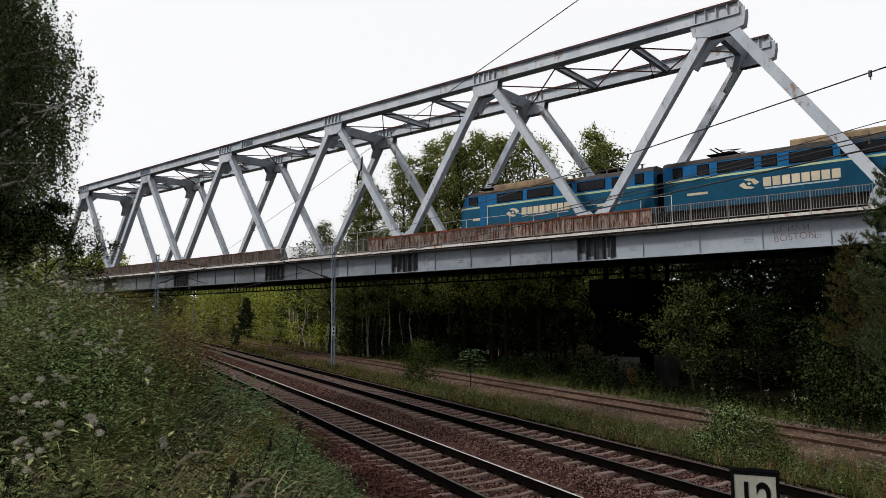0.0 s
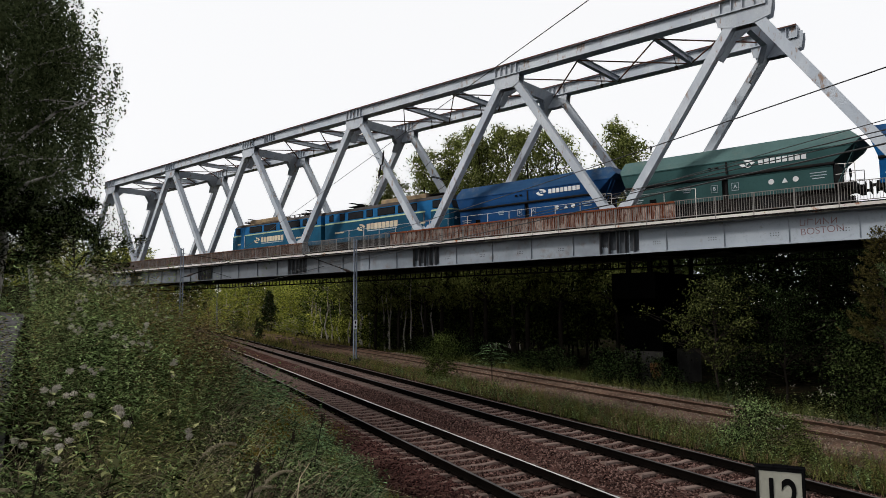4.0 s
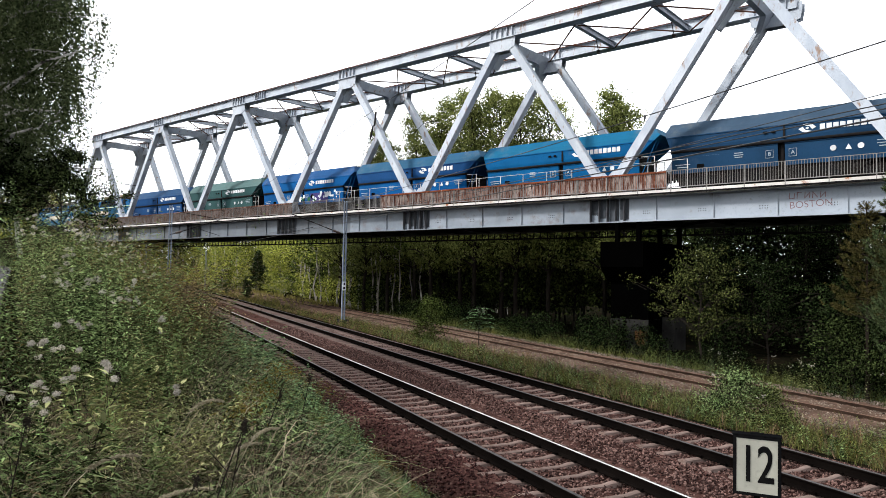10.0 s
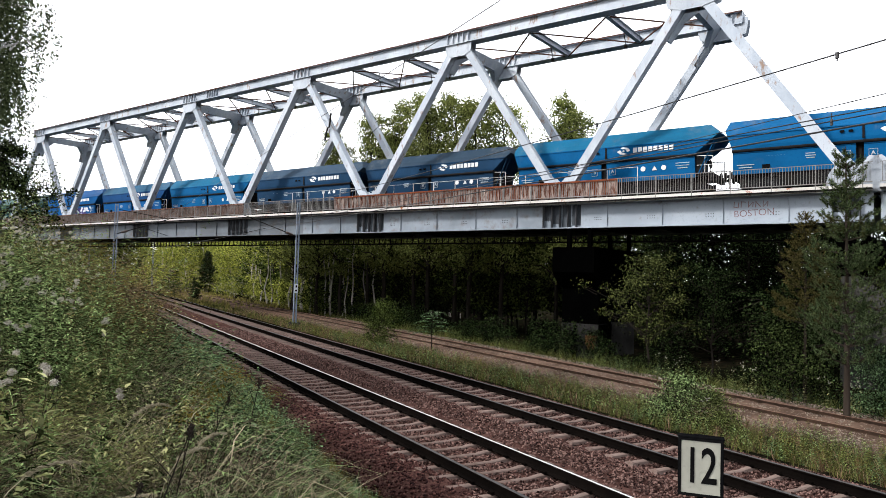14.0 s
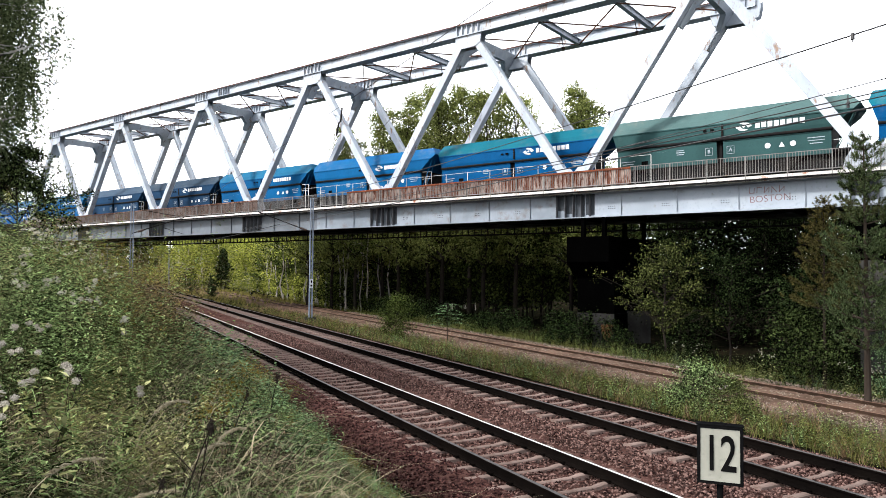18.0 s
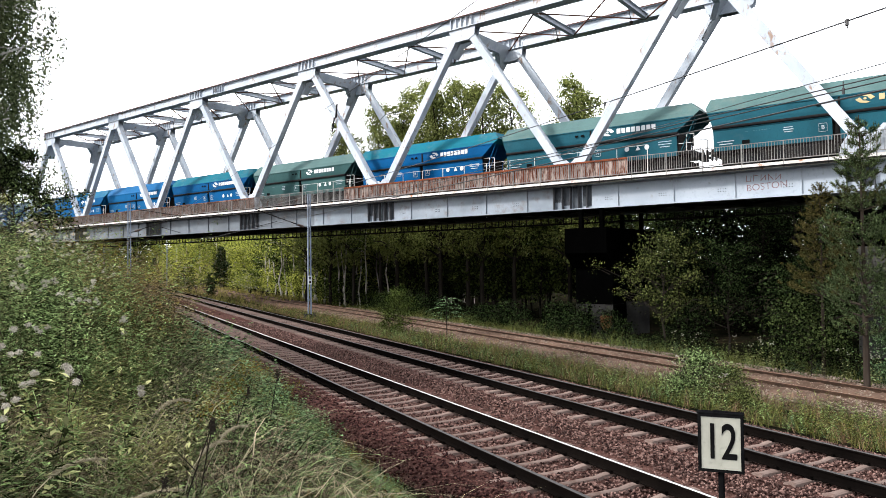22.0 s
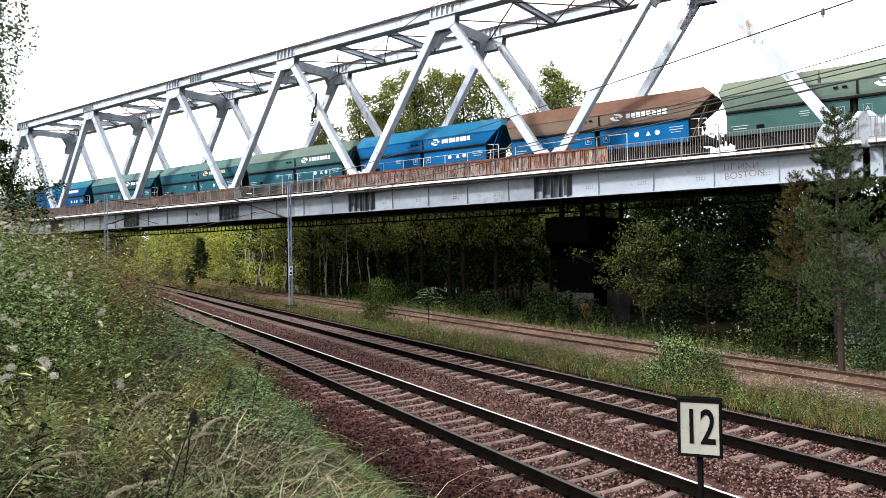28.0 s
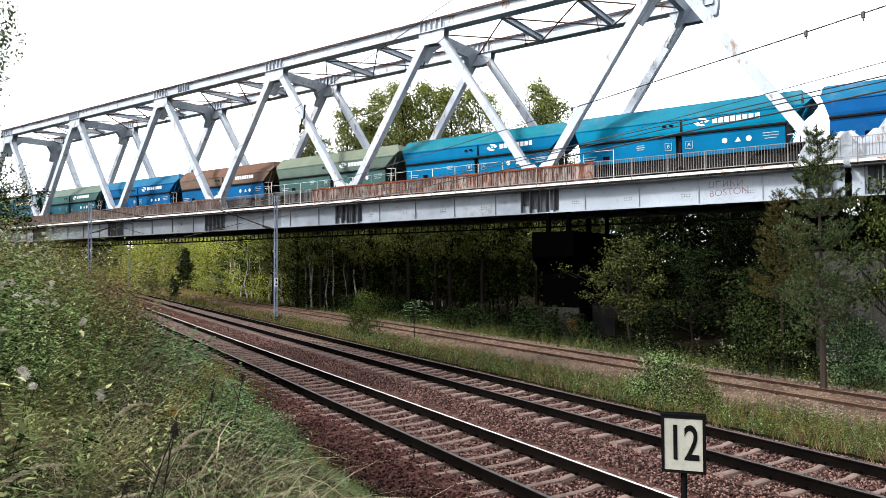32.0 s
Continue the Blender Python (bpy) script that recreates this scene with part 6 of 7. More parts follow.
plant_tree("scrub", 14.7, 13.4, 0.58, "pale green bushy weed beside the track", "shrub", "shrub", "shrubs by the tracks", leaf="weed", wide=1.2)
plant_tree("scrub", 15.4, 12.7, 0.45, "pale green bushy weed beside the track", "shrub", "shrub", "shrubs by the tracks", leaf="weed_dark", wide=1.2)
for x, y, sz in ((15.5, 95, 1.2), (16.5, 104, 1.4), (14.8, 112, 1.0)):
    plant_tree("spruce", x, y, sz * 0.22, "small dark conifer beside the far track", "conifer_sapling", "sapling", "shrubs by the tracks")
# birches on the bank
for key, x, y, sz, wide in (("birch0", -4.3, 27.0, 1.12, 1.0), ("birch1", -3.5, 31.0, 1.02, 0.9), ("birch0", -7.4, 30.0, 1.15, 1.0), ("birch1", -6.0, 24.0, 1.08, 1.0)):
    plant_tree(key, x, y, sz, "weeping birch with hanging twigs on the bank", "birch_tree", "tree", "birches on the bank", wide=wide, turn=47 * y)
plant_tree("maple", -4.4, 25.0, 0.85, "dark green bush below the birches", "bush", "bush", "bushes on the bank", leaf="leaf_dark", wide=1.0)
plant_tree("maple", -1.9, 25.6, 0.72, "dark green bush below the birches", "bush", "bush", "bushes on the bank", leaf="leaf_edge", wide=1.0)
plant_tree("maple", -6.2, 22.0, 0.9, "dark green bush below the birches", "bush", "bush", "bushes on the bank", leaf="leaf_dark", wide=1.1)


# ---- weeds and grass ----
def scatter(name, label, v, q, pos, size, mat, r, lean=0.15, category="weeds", spin=math.tau):
    """Many copies of a small template joined into one sheet of stuff."""
    n, k = len(pos), len(v)
    a = r.uniform(-spin / 2, spin / 2, n)
    ca, sa = np.cos(a)[:, None], np.sin(a)[:, None]
    w = v[None] * size[:, None, None]
    x, y, z = w[..., 0] * ca - w[..., 1] * sa, w[..., 0] * sa + w[..., 1] * ca, w[..., 2]
    lx, ly = r.normal(0, lean, (n, 1)), r.normal(0, lean, (n, 1))
    out = np.stack([x + lx * z, y + ly * z, z], -1) + pos[:, None]
    f = (q[None] + k * np.arange(n)[:, None, None]).reshape(-1, q.shape[1])
    return whole(name, grid_mesh(name, out.reshape(-1, 3), f, mat), None, label, category, kind="stuff")


def blade_bunch(seed, n, h, w, bend):
    """A tuft of bending grass blades, three faces each."""
    r = np.random.default_rng(seed)
    vs, qs = [], []
    for i in range(n):
        az, hh, b = r.uniform(0, math.tau), h * r.uniform(0.5, 1.2), bend * r.uniform(0.3, 1.4)
        d, s = np.array([math.cos(az), math.sin(az), 0]), np.array([-math.sin(az), math.cos(az), 0])
        o = np.append(r.normal(0, 0.05, 2), 0)
        k0 = len(vs) * 2
        ring = []
        for t in (0, 0.45, 0.8, 1.0):
            c = o + d * b * hh * t * t + np.array([0, 0, hh * (t - 0.35 * bend * t ** 3)])
            ring.append((c - s * w * (1 - t * 0.92), c + s * w * (1 - t * 0.92)))
        base = len(qs) // 3 * 8
        vs += [p for e in ring for p in e]
        qs += [(base + 2 * j, base + 2 * j + 1, base + 2 * j + 3, base + 2 * j + 2) for j in range(3)]
    return np.array(vs), np.array(qs)


def leafy_stem(seed, h, n, leaf, width, plume=0):
    """An upright weed: a thin stem with lance-shaped leaves. Returns stem faces and leaf faces apart, and the place of its top."""
    r = np.random.default_rng(seed)
    lean = r.normal(0, 0.12, 2)
    at = lambda t: np.array([lean[0] * t * t * h, lean[1] * t * t * h, h * t])
    sv, sq, lv, lq = [], [], [], []
    for j in range(4):
        a, b = at(j / 4), at((j + 1) / 4)
        for e in (np.array([0.0016, 0, 0]), np.array([0, 0.0016, 0])):
            k = len(sv)
            sv += [a - e, a + e, b + e, b - e]
            sq.append((k, k + 1, k + 2, k + 3))
    for i in range(n):
        t = 0.12 + 0.86 * (i + r.random()) / n
        az = i * 2.4 + r.normal(0, 0.3)
        d = np.array([math.cos(az), math.sin(az), r.uniform(-0.35, 1.0)])
        d /= np.linalg.norm(d)
        s = np.array([-math.sin(az), math.cos(az), 0])
        ln = leaf * (1.15 - 0.6 * t) * r.uniform(0.7, 1.25)
        o = at(t)
        k = len(lv)
        lv += [o, o + d * ln * 0.4 + s * ln * width, o + d * ln + np.array([0, 0, -0.25 * ln]), o + d * ln * 0.4 - s * ln * width]
        lq.append((k, k + 1, k + 2, k + 3))
    return (np.array(sv), np.array(sq)), (np.array(lv), np.array(lq)), at(1.0)


def bank_places(n, r, x0, x1, y0, y1, power=1.6, keep=None, clump=0.0):
    y = y0 + (y1 - y0) * r.random(n) ** power
    x = r.uniform(x0, x1, n)
    ok = np.hypot(x, y) > 2.1
    ok &= ~((np.abs(x - 4.48) < 0.25) & (np.abs(y - 3.8) < 0.4))
    ok &= (y < 7.6) | (y > 23.5) | (x > -0.098 * y - 0.05)  # the lane stays clear
    if keep is not None:
        ok &= keep(x, y)
    if clump:
        field = np.sin(x * 2.1 + 1.3 * np.sin(y * 0.9 + clump)) + np.sin(y * 1.7 + 1.1 * np.sin(x * 1.3 + 2 * clump))
        ok &= field + r.normal(0, 0.5, n) > -0.35
    x, y = x[ok], y[ok]
    return np.stack([x, y, ground_z(x, y) - 0.02], -1)


def fade(p):
    """Plants stand lower towards the ballast, above all on the near brow of the slope."""
    far = step(7.0, 10.0, p[:, 1])
    return np.clip(1.0 - (0.42 - 0.28 * far) * np.clip(p[:, 0] - 1.0, 0, 9), 0.30 + 0.15 * far, 1)


def weeds():
    r = np.random.default_rng(21)
    edge = lambda x, y: x < 4.35 - 0.7 * r.random(len(x)) + 0.04 * np.clip(y - 9, 0, 12)
    for i, (n, h, w, bend, mat, label, x0, x1, y1) in enumerate((
            (3400, 0.52, 0.0060, 0.9, "grass", "tall green grass on the bank", -5, 2.8, 34),
            (1900, 0.55, 0.0052, 1.4, "straw", "dry brown grass tangled on the bank", -2.4, 1.7, 11),
            (900, 0.70, 0.0050, 1.5, "straw", "long dry grass bent over on the bank", -1.8, 1.5, 10),
            (1100, 0.46, 0.0055, 0.9, "straw", "dry brown grass between the weeds", -4, 2.6, 28),
            (900, 0.22, 0.004, 0.8, "grass_dark", "short grass along the ballast", 2.6, 4.6, 24))):
        v, q = blade_bunch(80 + i, 9, h, w, bend)
        p = bank_places(int(n * 1.4), r, x0, x1, 1.6, y1, 1.5, edge, 1.0 + i)
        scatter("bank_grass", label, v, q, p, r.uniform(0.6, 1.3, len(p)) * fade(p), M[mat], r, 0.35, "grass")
    for i, (n, h, leaves, leaf, width, mat, x0, x1, y0, y1, label) in enumerate((
            (380, 0.85, 34, 0.075, 0.14, "weed", -5, -0.2, 4.6, 30, "leafy green weeds on the bank"),
            (70, 0.65, 26, 0.06, 0.16, "weed", 0.4, 3.2, 4.0, 20, "leafy green weeds in the dry grass"),
            (380, 1.2, 60, 0.065, 0.13, "weed", -6, 0.9, 5.2, 40, "tall goldenrod stems on the bank"),
            (260, 0.45, 18, 0.07, 0.30, "weed_blue", 1.2, 4.6, 6.5, 22, "bramble and nettle leaves along the bank"),
            (300, 0.42, 22, 0.055, 0.15, "weed", 2.2, 4.6, 3.0, 26, "low leafy weeds near the ballast"))):
        for j in range(2):
            (sv, sq), (lv, lq), top = leafy_stem(100 + 7 * i + j, h, leaves, leaf, width)
            p = bank_places(int(n * 0.75), r, x0, x1, y0, y1, 1.45, edge, 4.0 + i)
            z = r.uniform(0.6, 1.25, len(p)) * fade(p)
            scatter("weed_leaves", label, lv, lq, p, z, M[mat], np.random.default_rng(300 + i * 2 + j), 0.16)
            scatter("weed_stems", "thin brown weed stems", sv, sq, p, z, M["stem"], np.random.default_rng(300 + i * 2 + j), 0.16)
    for i, (n, h, mat, x0, x1, y0, y1, label) in enumerate((
            (220, 0.80, "straw", -2.0, 1.6, 3.6, 8.5, "long dry grass bent over to one side"),
            (420, 0.72, "grass", -2.4, 1.9, 3.6, 9.5, "long green grass bent over to one side"),
            (70, 0.55, "straw", 0.2, 3.0, 4.0, 10.0, "dry grass on the slope"),
            (110, 0.40, "grass", 1.2, 4.0, 4.5, 14.0, "yellow-green grass on the slope"))):
        r2 = np.random.default_rng(180 + i)
        vs, qs = [], []
        for b in range(9):
            hh, out, az, w = h * r2.uniform(0.55, 1.15), r2.uniform(0.5, 1.3), r2.normal(0, 0.5), 0.0062
            d, e = np.array([math.cos(az), math.sin(az), 0]), np.array([-math.sin(az), math.cos(az), 0])
            o, k = np.append(r2.normal(0, 0.06, 2), 0), len(vs)
            for t in (0, 0.25, 0.5, 0.7, 0.87, 1.0):
                c = o + d * out * hh * t ** 1.8 + np.array([0, 0, hh * (1.25 * t - 0.85 * t ** 2.6)])
                vs += [c - e * w * (1 - 0.85 * t), c + e * w * (1 - 0.85 * t)]
            qs += [(k + 2 * j, k + 2 * j + 1, k + 2 * j + 3, k + 2 * j + 2) for j in range(5)]
        p = bank_places(int(n * 1.5), r, x0, x1, y0, y1, 1.2, edge, 2.0 + i)
        scatter("bent_grass", label, np.array(vs), np.array(qs), p, r.uniform(0.6, 1.25, len(p)) * fade(p), M[mat], r, 0.12, "grass", 2.2)
    # strip between the tracks and the siding, and along the wood
    for i, (n, h, mat, x0, x1, y0, y1, label) in enumerate((
            (2200, 0.6, "grass_far", 13.3, 24.5, 75, 236, "yellowing grass beside the far tracks"), (2600, 0.40, "grass_dark", 13.3, 17.4, 3, 90, "weedy grass between track and siding"), (1900, 0.4, "straw_dark", 13.5, 17.8, 3, 70, "dry grass between track and siding"),
            (1800, 0.45, "grass_dark", 22.0, 25.4, 5, 110, "grass at the edge of the wood"), (1300, 0.24, "straw_dark", 17.6, 22.0, 5, 80, "thin dry grass in the siding"))):
        v, q = blade_bunch(90 + i, 9, h, 0.02 if y0 > 50 else 0.006, 0.5)
        y = y0 + (y1 - y0) * r.random(n) ** (1.5 if y0 < 50 else 1.0)
        x = r.uniform(x0, x1, n) + np.clip(y - 60, 0, 99) * (0.1 if x0 > 21 else 0)
        p = np.stack([x, y, ground_z(x, y) - 0.02], -1)
        scatter("trackside_grass", label, v, q, p, r.uniform(0.6, 1.4, n), M[mat], r, 0.2, "grass")
    for i, (n, h, mat, x0, x1, y1) in enumerate(((1500, 0.60, "weed_dark", 13.5, 17.3, 60), (700, 0.8, "weed_dark", 21.8, 24.5, 60), (600, 0.5, "weed", 13.4, 17.6, 36))):
        (sv, sq), (lv, lq), top = leafy_stem(140 + i, h, 40, 0.085, 0.15)
        y = 4 + (y1 - 4) * r.random(n) ** 1.4
        x = r.uniform(x0, x1, n)
        p = np.stack([x, y, ground_z(x, y) - 0.02], -1)
        scatter("trackside_weeds", "leafy weeds beside the tracks", lv, lq, p, r.uniform(0.5, 1.2, n), M[mat], r, 0.15)
    for i, (n, stems, h, leaves, leaf, mat, x0, x1, y0, y1, label) in enumerate((
            (210, 8, 0.62, 34, 0.060, "weed_dark", 13.7, 17.2, 6, 56, "bushy weeds in patches beside the track"),
            (150, 8, 0.55, 30, 0.055, "weed_blue", 13.8, 17.0, 6, 40, "blue-green weeds in patches beside the track"),
            (110, 7, 0.60, 30, 0.040, "weed_brown", 13.7, 17.4, 6, 50, "withered brown weeds beside the track"),
            (120, 7, 0.50, 30, 0.045, "weed_gold", 13.8, 17.4, 8, 60, "yellowing weeds beside the track"),
            (150, 8, 0.75, 34, 0.070, "weed_dark", 21.9, 24.4, 9, 50, "tall weeds between the siding and the wood"),
            (60, 8, 0.65, 30, 0.060, "weed_blue", 22.0, 24.2, 9, 26, "blue-green weeds between the siding and the wood"))):
        (lv, lq), (sv, sq) = clump(160 + i, stems, h, leaves, leaf, 0.16, 0.12)
        y = y0 + (y1 - y0) * r.random(2 * n) ** 1.5
        x = r.uniform(x0, x1, 2 * n)
        ok = np.sin(x * 1.3 + 2.0 * i + 1.2 * np.sin(y * 0.45 + i)) + np.sin(y * 0.8 + 1.7 * i) + r.normal(0, 0.4, 2 * n) > 0.1
        p = np.stack([x, y, ground_z(x, y) - 0.02], -1)[ok]
        scatter("trackside_weeds", label, lv, lq, p, r.uniform(0.5, 1.25, len(p)), M[mat], r, 0.12)


def fluff_plant(x, y, h, heads, seed, near=False):
    """A tall weed gone to seed with white woolly heads."""
    r = np.random.default_rng(seed)
    t = thing("seeding_weed", "tall weed with white woolly seed heads on the bank", "weed", pose(x, y, float(ground_z(x, y)) - 0.03, 0, 0, r.uniform(0, 360)), "seeding weeds on the bank")
    (sv, sq), (lv, lq), top = leafy_stem(seed, h, 22 if not near else 30, 0.17, 0.17)
    part("stalk", grid_mesh("stalk", sv * np.array([1, 1, 1]), sq, M["stem"]), None, t)
    part("leaves", grid_mesh("leaves", lv, lq, M["weed_pale"]), None, t)
    n = 420 if near else 110
    c = []
    for k in range(heads):
        o = top + np.array([r.normal(0, 0.07), r.normal(0, 0.07), r.normal(0, 0.04)])
        c.append(o + unit(r.normal(0, 1, (n, 3))) * r.uniform(0.008, 0.027, (n, 1)) * np.array([1, 1, 0.85]))
    v, q = leaf_cloud(np.concatenate(c), 0.007 if near else 0.012, r, 0, 0.5)
    part("seed_head", grid_mesh("seed_head", v, q, M["fluff"]), None, t, "white woolly seed head")["kind"] = "stuff"


def clump(seed, stems, h, leaves, leaf, width, spread):
    """A leafy clump: several thin stems from one root, each set with narrow leaves. Returns leaf faces and stem faces."""
    r = np.random.default_rng(seed)
    lv, lq, sv, sq = [], [], [], []
    nl = ns = 0
    for k in range(stems):
        (a, b), (c, d), top = leafy_stem(seed * 50 + k, h * r.uniform(0.6, 1.15), leaves, leaf, width)
        o = np.append(r.normal(0, spread, 2), 0)
        lean = r.normal(0, 0.22, 2)
        for v in (a, c):
            v += o
            v[:, :2] += lean * v[:, 2:3]
        lv.append(c)
        lq.append(d + nl)
        sv.append(a)
        sq.append(b + ns)
        nl += len(c)
        ns += len(a)
    return (np.concatenate(lv), np.concatenate(lq)), (np.concatenate(sv), np.concatenate(sq))


def bushy_weeds():
    """Thick clumps of small-leaved weeds; joined, as nobody could count them."""
    r = np.random.default_rng(77)
    for j, (n, stems, h, leaves, leaf, width, mat, x0, x1, y0, y1, label) in enumerate((
            (480, 10, 0.90, 46, 0.062, 0.14, "weed", -4.2, 0.45, 4.6, 28, "thick clumps of green weeds on the bank"),
            (360, 9, 0.80, 40, 0.058, 0.14, "weed_pale", -4.0, 0.65, 4.8, 26, "pale green leafy weeds on the bank"),
            (70, 8, 0.55, 24, 0.06, 0.13, "weed", -3.6, -0.3, 3.0, 7.0, "leafy weeds among the grass"),
            (150, 9, 0.36, 26, 0.05, 0.12, "weed", -2.4, 2.8, 2.2, 7.0, "low green weeds under the grass"),
            (330, 8, 0.46, 22, 0.070, 0.32, "weed_blue", 1.3, 4.4, 5.4, 22, "blue-green bramble bushes on the slope"),
            (520, 8, 0.38, 28, 0.055, 0.17, "weed", 1.3, 4.6, 2.8, 22, "low leafy weeds on the slope"),
            (170, 8, 0.58, 26, 0.045, 0.12, "weed_brown", -1.6, 3.6, 3.4, 16, "withered brown weeds on the bank"),
            (110, 10, 1.35, 60, 0.062, 0.15, "weed", -3.4, 0.45, 6.4, 13, "tall green weeds at the crest of the bank"),
            (70, 9, 1.30, 50, 0.058, 0.15, "weed_pale", -3.4, 0.35, 6.4, 13, "tall pale weeds at the crest of the bank"),
            (26, 9, 1.28, 50, 0.050, 0.15, "weed_brown", -2.6, 0.5, 6.2, 12, "tall withered weeds at the crest of the bank"),
            (22, 9, 1.25, 46, 0.050, 0.15, "weed_gold", -1.2, 0.6, 6.6, 12, "tall yellowing weeds at the crest of the bank"),
            (70, 10, 0.55, 28, 0.07, 0.15, "weed", 0.8, 2.5, 5.5, 12, "green weeds at the brow of the slope"),
            (40, 8, 0.85, 22, 0.105, 0.42, "weed_blue", 1.9, 3.3, 10.0, 15.5, "tall broad-leaved nettles on the slope"),
            (150, 8, 0.56, 24, 0.085, 0.34, "weed_blue", 1.1, 2.9, 6.4, 13, "nettles at the brow of the slope"),
            (80, 10, 1.15, 46, 0.055, 0.14, "weed_brown", 0.35, 1.12, 8.4, 13, "withered brown bush on the bank"),
            (230, 8, 0.46, 28, 0.05, 0.11, "weed_gold", 1.3, 4.2, 4.6, 12, "yellowing weeds beside the ballast"))):
        for k in range(2):
            (lv, lq), (sv, sq) = clump(60 + 4 * j + k, stems, h, leaves, leaf, width, 0.09)
            p = bank_places(n, r, x0, x1, y0, y1, 1.35, lambda x, y: x < 4.45 - 0.8 * r.random(len(x)) + 0.05 * np.clip(y - 9, 0, 12), 7.0 + j)
            z = r.uniform(0.65, 1.25, len(p)) * fade(p)
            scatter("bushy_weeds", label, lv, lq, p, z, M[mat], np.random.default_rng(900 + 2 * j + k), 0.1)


weeds()
bushy_weeds()
rf2 = np.random.default_rng(33)
for k in range(62):
    y = 4.6 + 15 * rf2.random() ** 1.3
    x = -0.10 * y + (0.10 + 0.03) * y * rf2.random() + 0.1 if y > 7 else -0.36 * y + 0.38 * y * rf2.random() + 0.2
    fluff_plant(x, y, rf2.uniform(0.85, 1.2), int(rf2.integers(3, 6)), 400 + k, y < 6)
for x, y, h in ((-1.35, 3.6, 0.95), (-1.0, 4.3, 1.25), (-1.55, 4.6, 1.3), (-0.55, 4.9, 1.2), (-0.95, 3.2, 0.75), (-0.62, 3.5, 0.62)):
    fluff_plant(x, y, h, 4, 470 + int(h * 100), True)
for k in range(26):
    x, y = 21.9 + rf2.random() * 2.2, 11 + 12 * rf2.random()
    fluff_plant(x, y, rf2.uniform(0.9, 1.3), 4, 500 + k)
for k in range(8):
    fluff_plant(14.2 + rf2.random() * 1.4, 12.4 + rf2.random() * 1.8, rf2.uniform(1.0, 1.45), 3, 540 + k)


def arching_stalk(x, y, h, reach, az, seed):
    """A dry grass stalk that bends over, with a feathery ear."""
    r = np.random.default_rng(seed)
    z0 = float(ground_z(x, y))
    t = thing("dry_grass_stalk", "pale dry grass stalk arching over with a feathery ear", "grass stalk", pose(x, y, z0, 0, 0, az), "arching grass stalks")
    at = lambda k: Vector((reach * k ** 2, 0.02 * math.sin(3 * k), h * (k - 0.42 * k ** 3) / 0.58))
    sh = Limbs()
    sh.tube([at(k / 9) for k in range(10)], 0.004, 0.0015, 5)
    part("stalk", sh, M["ear"], t)
    c = np.array([np.array(at(1 - 0.34 * u)) + r.normal(0, 0.0022 + 0.0045 * u, 3) for u in r.random(520)])
    v, q = leaf_cloud(c, 0.022, r, 0.2, 0.2)
    part("ear", grid_mesh("ear", v, q, M["ear"]), None, t)["kind"] = "stuff"


for x, y, h, reach, az, sd in ((0.00, 4.2, 0.50, 0.52, 4, 1), (0.22, 4.0, 0.40, 0.62, -2, 2), (0.55, 4.6, 0.60, 0.36, 22, 3), (-0.35, 4.3, 0.62, 0.5, 15, 5), (0.75, 5.0, 0.55, 0.4, 30, 6), (-0.9, 4.4, 0.66, 0.35, 8, 7), (0.30, 5.2, 0.72, 0.42, 12, 8), (-1.2, 3.6, 0.8, 0.15, 200, 9)):
    arching_stalk(x, y, h, reach, az, 600 + sd)
def dead_stalk(x, y, h, lean, seed):
    """A dark dried weed stalk with side twigs and a small dark seed head."""
    r = np.random.default_rng(seed)
    t = thing("dead_stalk", "dark dried weed stalk with a seed head in the grass", "weed stalk", pose(x, y, float(ground_z(x, y)) - 0.02, 0, 0, r.uniform(-30, 30)), "dead stalks on the bank")
    at = lambda k: Vector((lean * h * k ** 1.4, 0.03 * math.sin(4 * k), h * k))
    sh = Limbs()
    sh.tube([at(k / 6) for k in range(7)], 0.0055, 0.003, 5)
    part("stalk", sh, M["bark"], t)
    for k in (0.45, 0.6, 0.72):
        tw = Limbs()
        tw.tube([at(k), at(k) + Vector((r.uniform(-0.12, 0.16), r.uniform(-0.1, 0.1), 0.16))], 0.003, 0.0015, 4)
        part("twig", tw, M["bark"], t)
    c = np.array(at(1.0)) + r.normal(0, 1, (160, 3)) * np.array([0.010, 0.010, 0.024])
    v, q = leaf_cloud(c, 0.014, r)
    part("seed_head", grid_mesh("seed_head", v, q, M["bark"]), None, t, "dark brown dried seed head")["kind"] = "stuff"


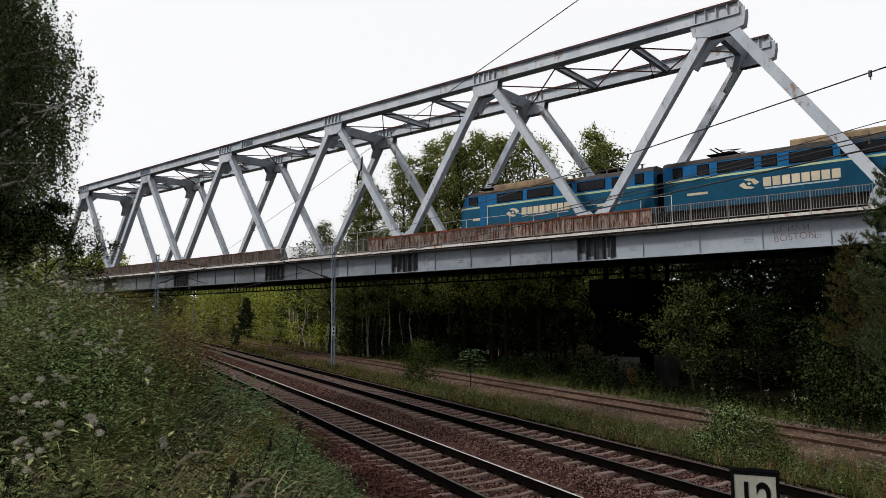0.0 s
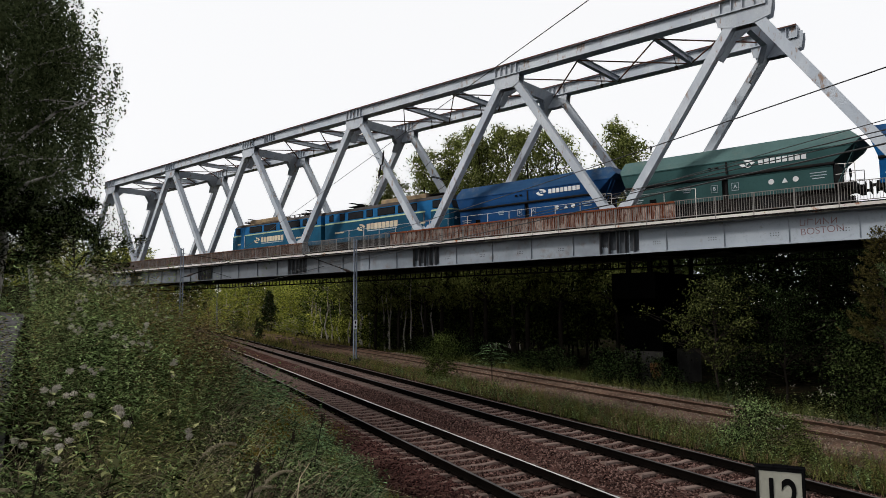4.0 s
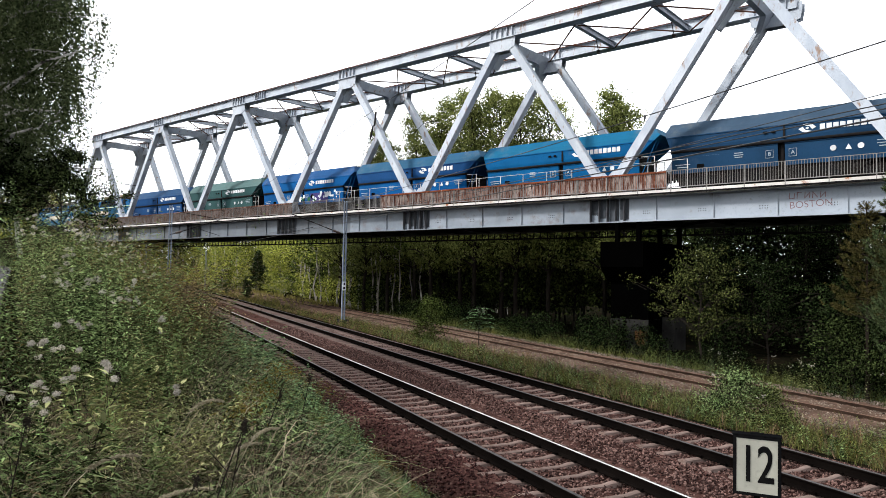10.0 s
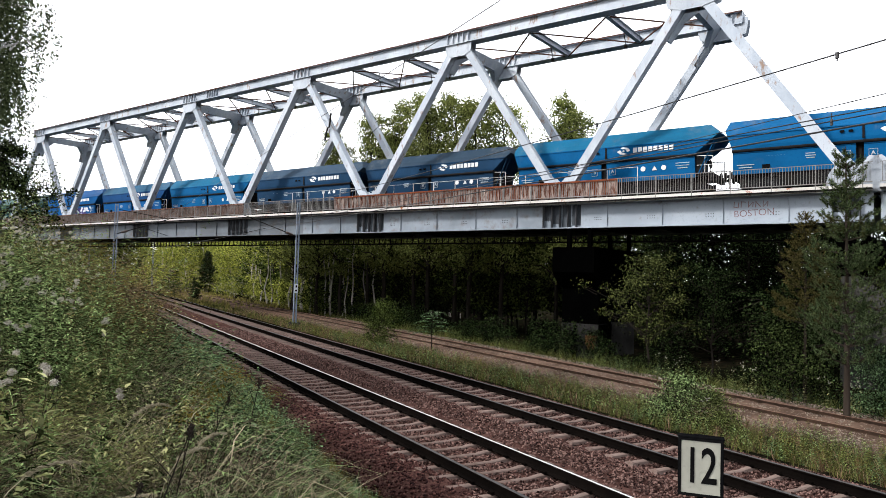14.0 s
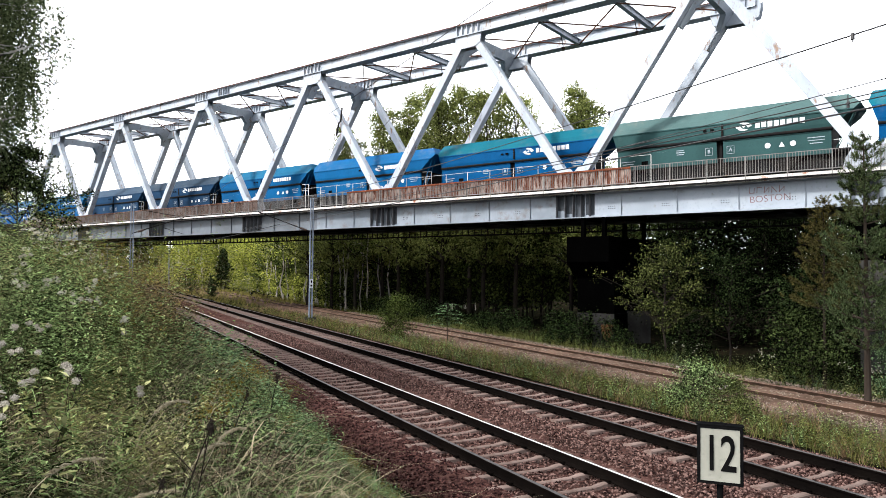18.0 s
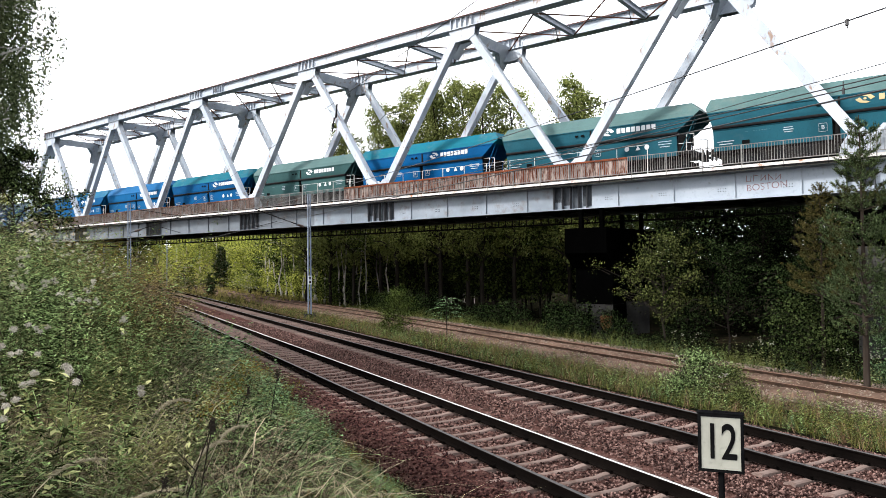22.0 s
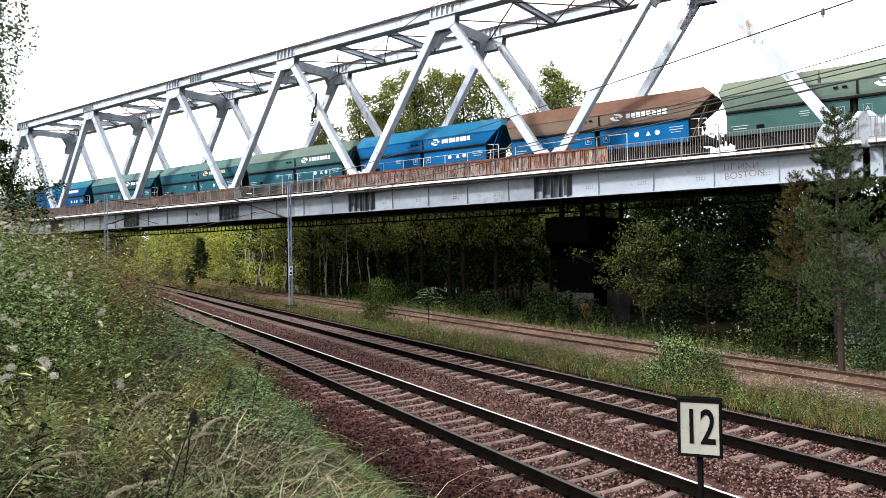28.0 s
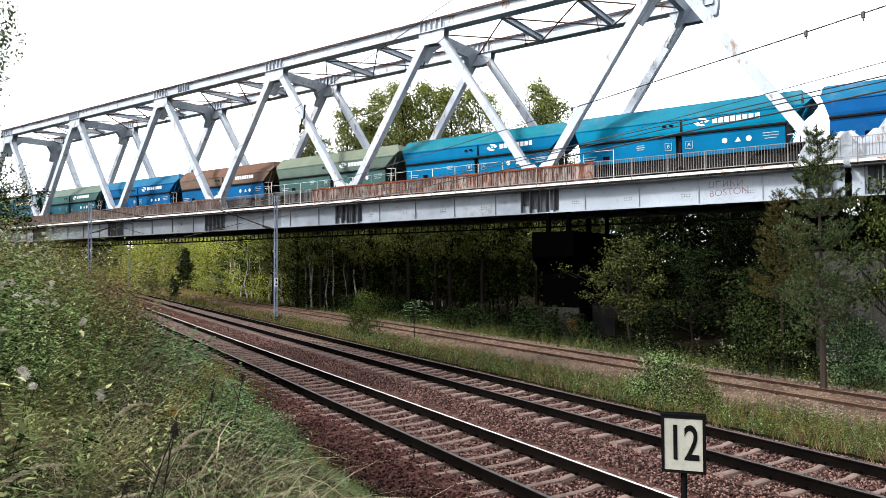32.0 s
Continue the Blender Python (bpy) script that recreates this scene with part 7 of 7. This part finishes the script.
for x, y, h, lean, sd in ((0.42, 4.2, 0.92, 0.30, 1), (0.15, 3.9, 0.70, 0.35, 2), (0.62, 4.6, 0.80, 0.18, 3), (-0.55, 4.4, 0.85, 0.12, 4), (-1.05, 4.0, 0.95, -0.05, 5), (0.95, 5.4, 0.75, 0.25, 6), (-0.2, 5.3, 0.9, 0.22, 7), (1.5, 6.2, 0.7, 0.1, 8)):
    dead_stalk(x, y, h, lean, 640 + sd)
for x, y, s in ((1.15, 6.2, 0.30), (1.7, 8.0, 0.28), (2.3, 9.4, 0.22), (1.0, 5.5, 0.30), (2.7, 10.2, 0.20)):
    r = np.random.default_rng(int(x * 100))
    g = thing("goldenrod", "small goldenrod in yellow bloom near the ballast", "weed", pose(x, y, float(ground_z(x, y)) - 0.02, 0, 0, r.uniform(0, 360)), "blooming goldenrod")
    (sv, sq), (lv, lq), top = leafy_stem(700 + int(y * 10), s + 0.25, 24, 0.10, 0.15)
    part("stalk", grid_mesh("stalk", sv, sq, M["stem"]), None, g)
    part("leaves", grid_mesh("leaves", lv, lq, M["weed"]), None, g)
    v, q = leaf_cloud(top + r.normal(0, 1, (260, 3)) * np.array([0.10, 0.10, 0.06]), 0.022, r)
    part("bloom", grid_mesh("bloom", v, q, M["golden"]), None, g)["kind"] = "stuff"
# the lane behind the birches
lane = Shape()
rows = [[(-0.118 * y - 0.15 - 0.5 * k, y) for k in range(6)] for y in np.arange(6.0, 23.6, 0.8)]
top = [(x, y, float(ground_z(x, y)) + 0.10) for r in rows for x, y in r]
low = [(x, y, z - 0.45) for x, y, z in top]
n = len(top)
faces = []
for i in range(len(rows) - 1):
    for k in range(5):
        a = i * 6 + k
        faces += [(a, a + 6, a + 7, a + 1), (n + a, n + a + 1, n + a + 7, n + a + 6)]
    for a, b in ((i * 6, i * 6 + 6), (i * 6 + 11, i * 6 + 5)):
        faces.append((a, n + a, n + b, b))
for i in (0, n - 6):
    faces += [(i + k, i + k + 1, n + i + k + 1, n + i + k) for k in range(5)]
lane.add(top + low, faces)
whole("lane", lane, surface("worn_asphalt", (0.085, 0.083, 0.084), (0.06, 0.059, 0.06), 0.6, 12, 0.95, 0, 0.5, 0.01, (0.15, 0.14, 0.12), 0.55, 0.7), "grey worn asphalt lane on top of the bank", kind="structure")


# ---- the train's run ----
def train_at(t):
    """Metres along the bridge of the coupling behind the locomotive."""
    return 0.2445 + 8.3963 * t + 0.01685 * t * t - 0.0002006 * t ** 3


def motions():
    times = [0.0, 2.0, 4.0, 6.0, 8.0, 10.0, 12.0, 14.0, 16.0, 18.0, 20.0, 22.0, 24.0, 26.0, 28.0, 30.0, 32.0]
    for k, w in enumerate(train):
        walk(w, [(t, on_bridge(train_at(t) - 13.763 * (k + 0.5), TRACK_OFF, RAIL_Z)) for t in times])
    walk(loco_a, [(t, on_bridge(train_at(t) + 23.7, TRACK_OFF, RAIL_Z)) for t in times])
    walk(loco_b, [(t, on_bridge(train_at(t) + 7.9, TRACK_OFF, RAIL_Z, 180)) for t in times])


motions()
